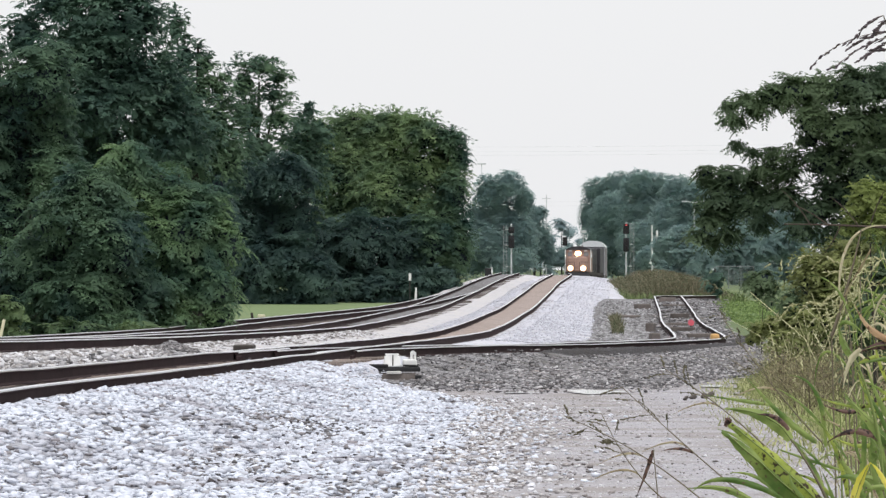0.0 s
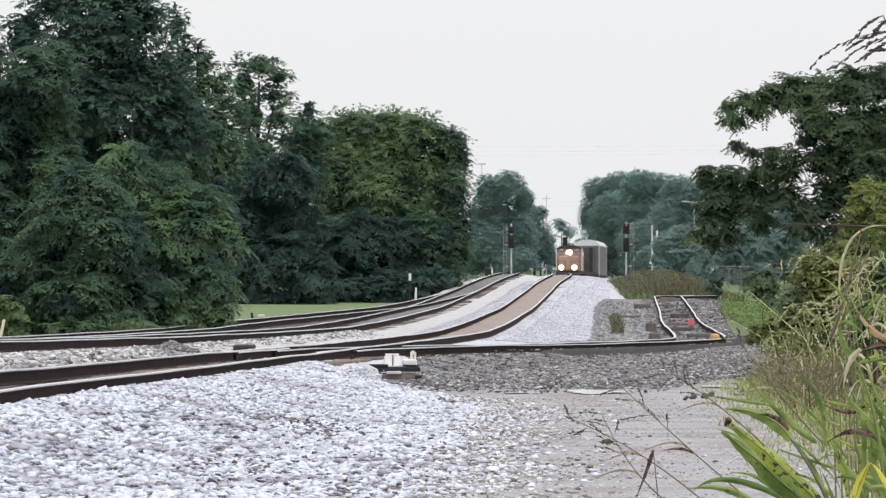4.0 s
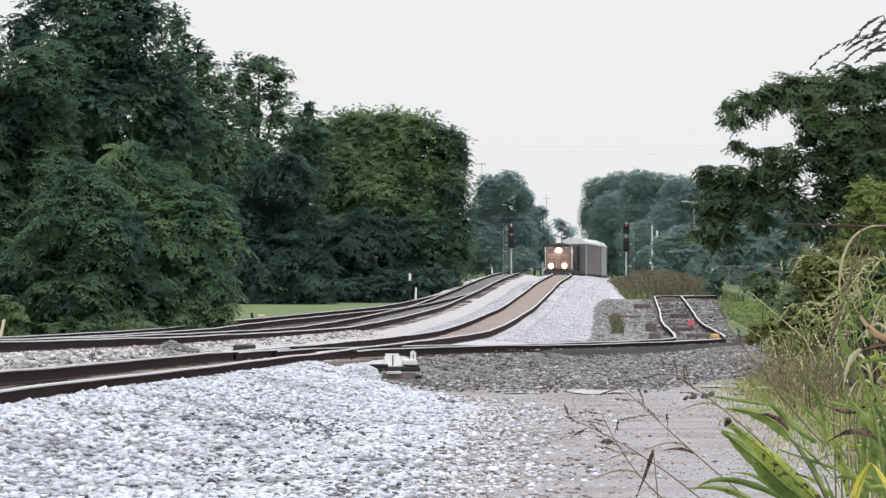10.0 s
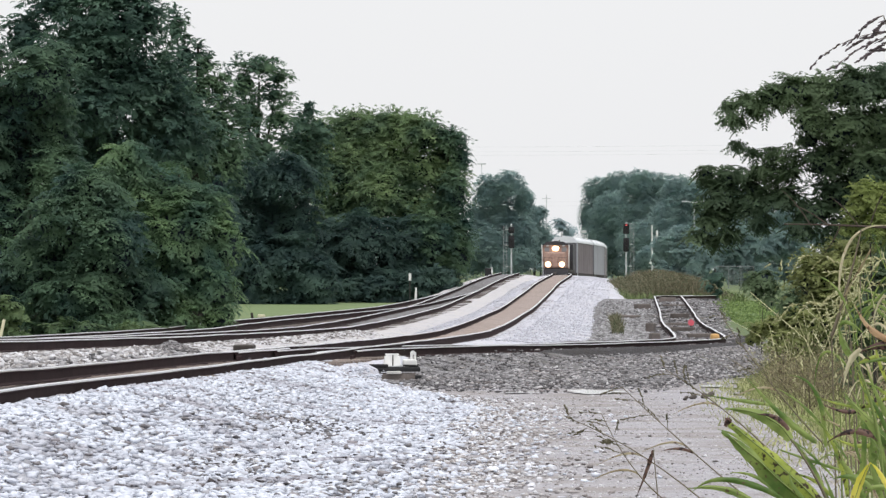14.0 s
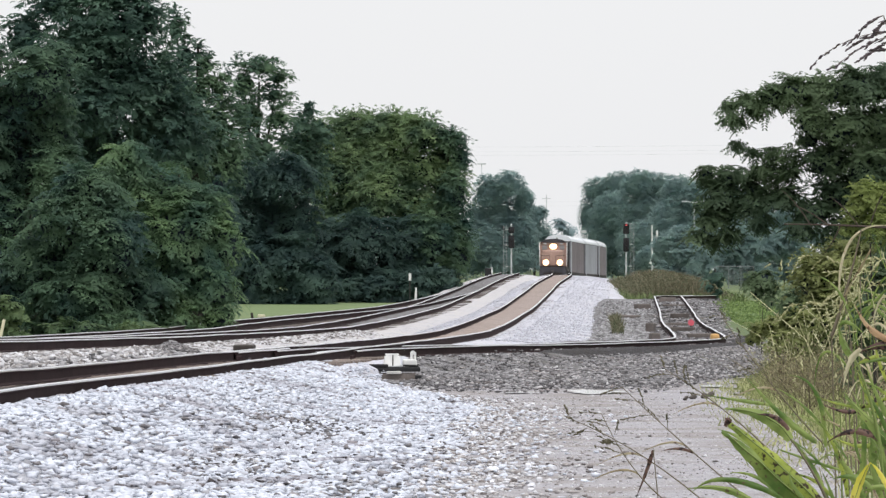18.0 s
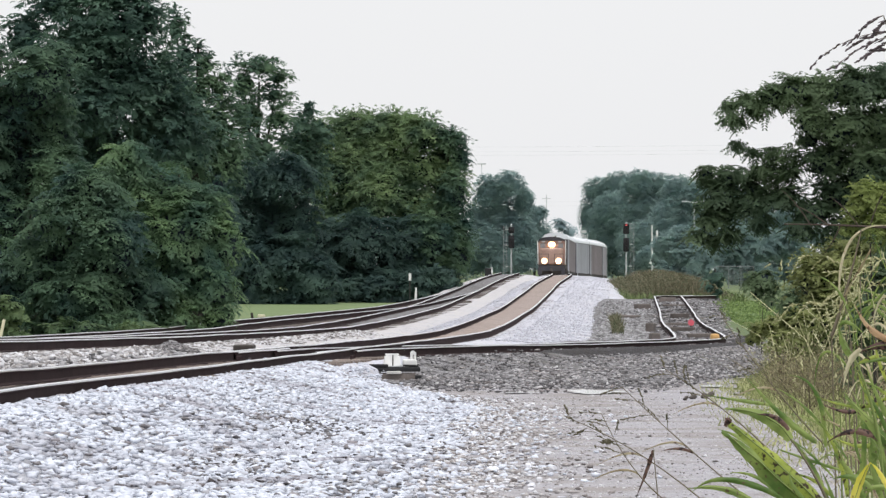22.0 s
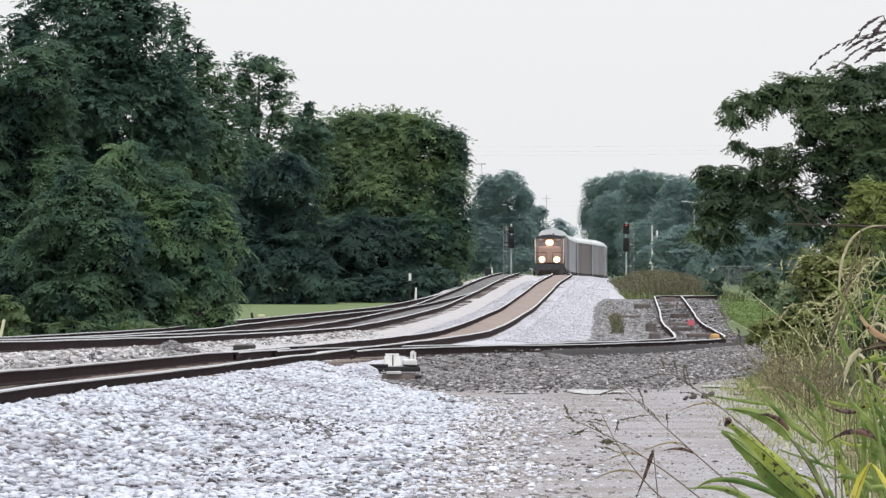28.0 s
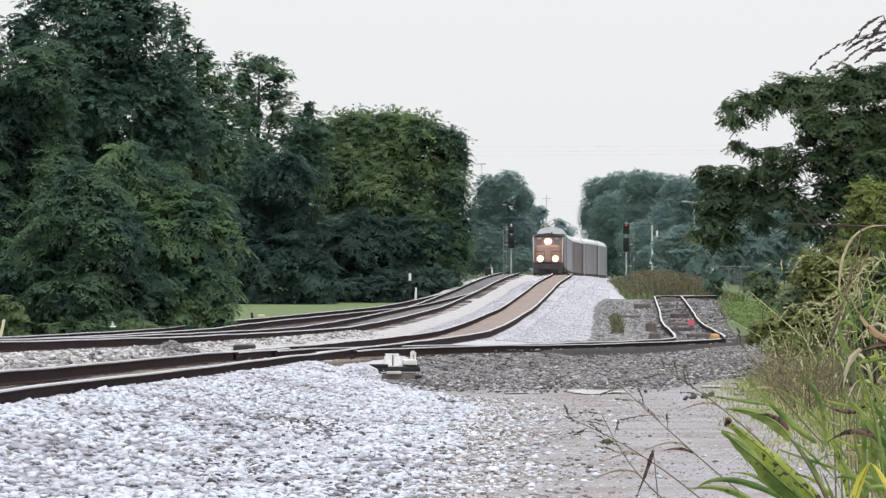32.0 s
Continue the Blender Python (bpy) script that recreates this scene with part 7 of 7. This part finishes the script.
# leaning brown stems with thin heads
for k, (a, b, c) in enumerate([((0.47, 9.0, 1.64), (0.37, 9.0, 1.725), (0.272, 9.0, 1.815)), ((0.52, 9.2, 1.70), (0.43, 9.2, 1.78), (0.345, 9.2, 1.838)),
                               ((0.42, 9.1, 1.62), (0.31, 9.1, 1.705), (0.195, 9.1, 1.765)), ((0.36, 8.8, 1.63), (0.29, 8.8, 1.69), (0.235, 8.8, 1.78)),
                               ((0.60, 9.4, 1.72), (0.53, 9.4, 1.80), (0.44, 9.4, 1.92))]):
    g = plant(a[0] + 0.6, a[1], "thin brown grass stem leaning across the road")
    f = Vector(local(g, a)[0])
    stalk(g, (0, 0, 0), f * 0.5, f, 0.0013, STEM_DRY)
    stalk(g, *local(g, a, b, c), 0.0013, STEM_DRY)
    q = Vector(b).lerp(Vector(c), 0.3)
    panicle(g, *local(g, tuple(q), tuple(q.lerp(Vector(c), 0.5)), c), 6, 0.05, DRY, 300 + k, 0.5, 0.0028)
    leaf(g, b, (b[0] - 0.03, b[1], b[2] + 0.006), (b[0] - 0.075, b[1], b[2] - 0.012), 0.004, BLADE_DRY, 0.4)
g = plant(0.40, 9.0, "thin grass with a withered dark tip")
stalk(g, (0, 0, 0), local(g, (0.375, 9, 0.98))[0], local(g, (0.319, 9, 1.72))[0], 0.002, STEM_DRY)
leaf(g, (0.319, 9.0, 1.72), (0.310, 9.0, 1.69), (0.292, 9.0, 1.645), 0.008, BLADE_BROWN, 0.4)
leaf(g, (0.38, 9.0, 1.715), (0.36, 9.0, 1.722), (0.33, 9.0, 1.718), 0.006, BLADE_BROWN, 0.4)
# tall straw stalks and their seed heads
g = plant(0.70, 10.0, "tall straw-coloured grass stalk with a drooping leaf")
rooted(g, (0.655, 10, 1.88), (0.705, 10, 2.06), 0.003, STEM_DRY)
leaf(g, (0.668, 10, 1.95), (0.69, 10, 2.045), (0.76, 10, 2.066), 0.0062, BLADE_PALE, 0.3, 0.06, "pale dry arching leaf")
leaf(g, (0.668, 10, 1.93), (0.70, 9.9, 2.00), (0.715, 9.9, 2.03), 0.007, BLADE_DRY, 0.3)
g = plant(1.75, 20.0, "dark woody weed stalk reaching over the verge")
stalk(g, (0, 0, 0), local(g, (1.68, 20, 1.2))[0], local(g, (1.53, 20, 2.125))[0], 0.006, STEM_DRY)
stalk(g, *local(g, (1.53, 20, 2.125), (1.34, 20, 2.135), (1.15, 20, 2.139)), 0.0045, STEM_DARK, "branch")
for u, dx, dz in ((1.40, -0.10, 0.10), (1.30, -0.12, 0.07), (1.24, -0.10, 0.12), (1.34, -0.06, -0.10), (1.44, 0.05, 0.12)):
    stalk(g, *local(g, (u, 20, 2.134), (u + dx * 0.5, 20, 2.134 + dz * 0.6), (u + dx, 20, 2.134 + dz)), 0.0022, STEM_DARK, "twig")
rq = random.Random(4)
for k in range(20):
    y = rq.uniform(9.5, 15)
    x = y * rq.uniform(0.066, 0.084)
    top = 2.0 - y * rq.uniform(-0.004, 0.016)
    g = plant(x + rq.uniform(-0.05, 0.1), y, "tall grass with pale straw seed heads")
    tip = (x, y, top)
    stalk(g, (0, 0, 0), local(g, (x + 0.03, y, top * 0.6))[0], local(g, tip)[0], 0.0028, STEM if k % 2 else STEM_DRY)
    end = (x - rq.uniform(-0.02, 0.17), y, top + rq.uniform(-0.14, 0.02))
    mid = ((x + end[0]) / 2, y, max(top, end[2]) + 0.015)
    panicle(g, *local(g, tip, mid, end), 7, rq.uniform(0.03, 0.08), STRAW, k, 0.9, 0.0034)
    for j in range(2):
        z = top - rq.uniform(0.05, 0.45)
        s = rq.choice((-1, 1))
        leaf(g, (x + 0.01, y, z), (x + s * rq.uniform(0.02, 0.07), y, z + rq.uniform(0.03, 0.10)), (x + s * rq.uniform(0.06, 0.16), y, z + rq.uniform(-0.05, 0.16)), rq.uniform(0.003, 0.007), rq.choice((BLADE, BLADE, BLADE_DRY)), rq.uniform(0, 1))
# overhanging heads against the sky
for k, (a, b, c) in enumerate((((0.594, 8.0, 2.337), (0.576, 8.0, 2.328), (0.555, 8.0, 2.306)), ((0.606, 8.0, 2.316), (0.549, 8.0, 2.304), (0.504, 8.0, 2.276)), ((0.610, 8.0, 2.311), (0.572, 8.0, 2.297), (0.527, 8.0, 2.268)), ((0.614, 8.0, 2.308), (0.591, 8.0, 2.297), (0.568, 8.0, 2.280)), ((0.610, 8.0, 2.335), (0.597, 8.0, 2.329), (0.588, 8.0, 2.320)), ((0.606, 8.0, 2.291), (0.588, 8.0, 2.290), (0.574, 8.0, 2.284)), ((0.603, 8.0, 2.317), (0.576, 8.0, 2.309), (0.553, 8.0, 2.296)))):
    g = plant(0.75 + 0.02 * k, 8.0, "tall grass with a drooping purple-brown seed head")
    stalk(g, (0, 0, 0), local(g, (0.78, 8, 1.35))[0], local(g, a)[0], 0.002, STEM_DRY)
    stalk(g, *local(g, a, b, c), 0.0006, STEM_DRY)
    panicle(g, *local(g, a, b, c), 8, 0.022, SEEDDARK, 60 + k, 0.2, 0.0024, 0.25)


# ---- birds ----
FEATHER = material("white_feathers", (0.82, 0.82, 0.80), 0.7, vary=0.1, grain=40, bump=0.1)


def bird(label, span, m):
    """A small white bird in flight, nose along its x axis: body with tail and two raised wings."""
    t = thing("bird", m, label, "bird", "birds")
    bm = bmesh.new()
    bmesh.ops.create_uvsphere(bm, u_segments=14, v_segments=8, radius=1, matrix=Matrix.Diagonal((span * 0.30, span * 0.08, span * 0.08, 1)))
    bmesh.ops.create_uvsphere(bm, u_segments=10, v_segments=6, radius=span * 0.065, matrix=Matrix.Translation((span * 0.28, 0, span * 0.04)))
    add_tube(bm, (span * 0.33, 0, span * 0.04), (span * 0.40, 0, span * 0.03), span * 0.02, 0.001, 6)
    part("body", bm, FEATHER, t)
    part("tail", box(-span * 0.36, 0, 0, span * 0.2, span * 0.1, span * 0.015), FEATHER, t)
    for s in (-1, 1):
        bm = bmesh.new()
        vs = [bm.verts.new(v) for v in ((span * 0.14, 0, 0), (span * 0.10, 0, span * 0.35), (-span * 0.03, 0, span * 0.56), (-span * 0.12, 0, span * 0.36), (-span * 0.12, 0, 0))]
        bm.faces.new(vs)
        bmesh.ops.solidify(bm, geom=bm.faces[:], thickness=span * 0.02)
        w = part("wing", bm, FEATHER, t)
        w.location = (0, s * span * 0.06, span * 0.04)
        w.rotation_euler = (radians(-s * 25), 0, 0)
    return t


def flight(x, z, y=60.0, rz=0.0):
    return pose(x, y, z, 0, 0, rz)


BIRD_A = bird("small white bird flying past the wood", 0.16, flight(300, 9))
BIRD_B = bird("small white bird circling low over the tracks", 0.10, flight(-40, 2))


# ---- what moves ----
def motions():
    for ob, front, length in TRAIN:
        walk(ob, [(t, place(front, length, t)) for t in range(0, 33)])
    for w, y in WHEELS:
        walk(w, [(k * 0.2, pose(0, y, 0.5, math.degrees(3.16 / 0.5 * k * 0.2))) for k in range(161)])
    # one bird crosses from right to left just before 24 s
    walk(BIRD_A, [(0, flight(300, 9, 60, 180)), (23.0, flight(8.75, 2.1, 60, 180)), (23.9, flight(-2.68, 1.93, 60, 180)), (24.0, flight(-3.93, 1.97, 60, 180)), (24.3, flight(-7.8, 2.2, 60, 180)), (32, flight(-105, 8, 60, 180))])
    # the other comes in from the left, turns and comes back
    walk(BIRD_B, [(0, flight(-40, 4)), (31.0, flight(-5.6, 1.5)), (31.2, flight(-4.08, 1.45)), (31.3, flight(-3.52, 1.44)), (31.4, flight(-2.97, 1.41)), (31.5, flight(-2.4, 1.42)),
                  (31.55, flight(-2.35, 1.40, 60, 60)), (31.6, flight(-2.6, 1.37, 60, 120)), (31.7, flight(-3.68, 1.31, 60, 180)), (31.8, flight(-4.2, 1.35, 60, 250)), (31.85, flight(-4.3, 1.37, 60, 310)),
                  (31.9, flight(-4.1, 1.39, 60, 360)), (32, flight(-3.34, 1.38, 60, 360))])


motions()
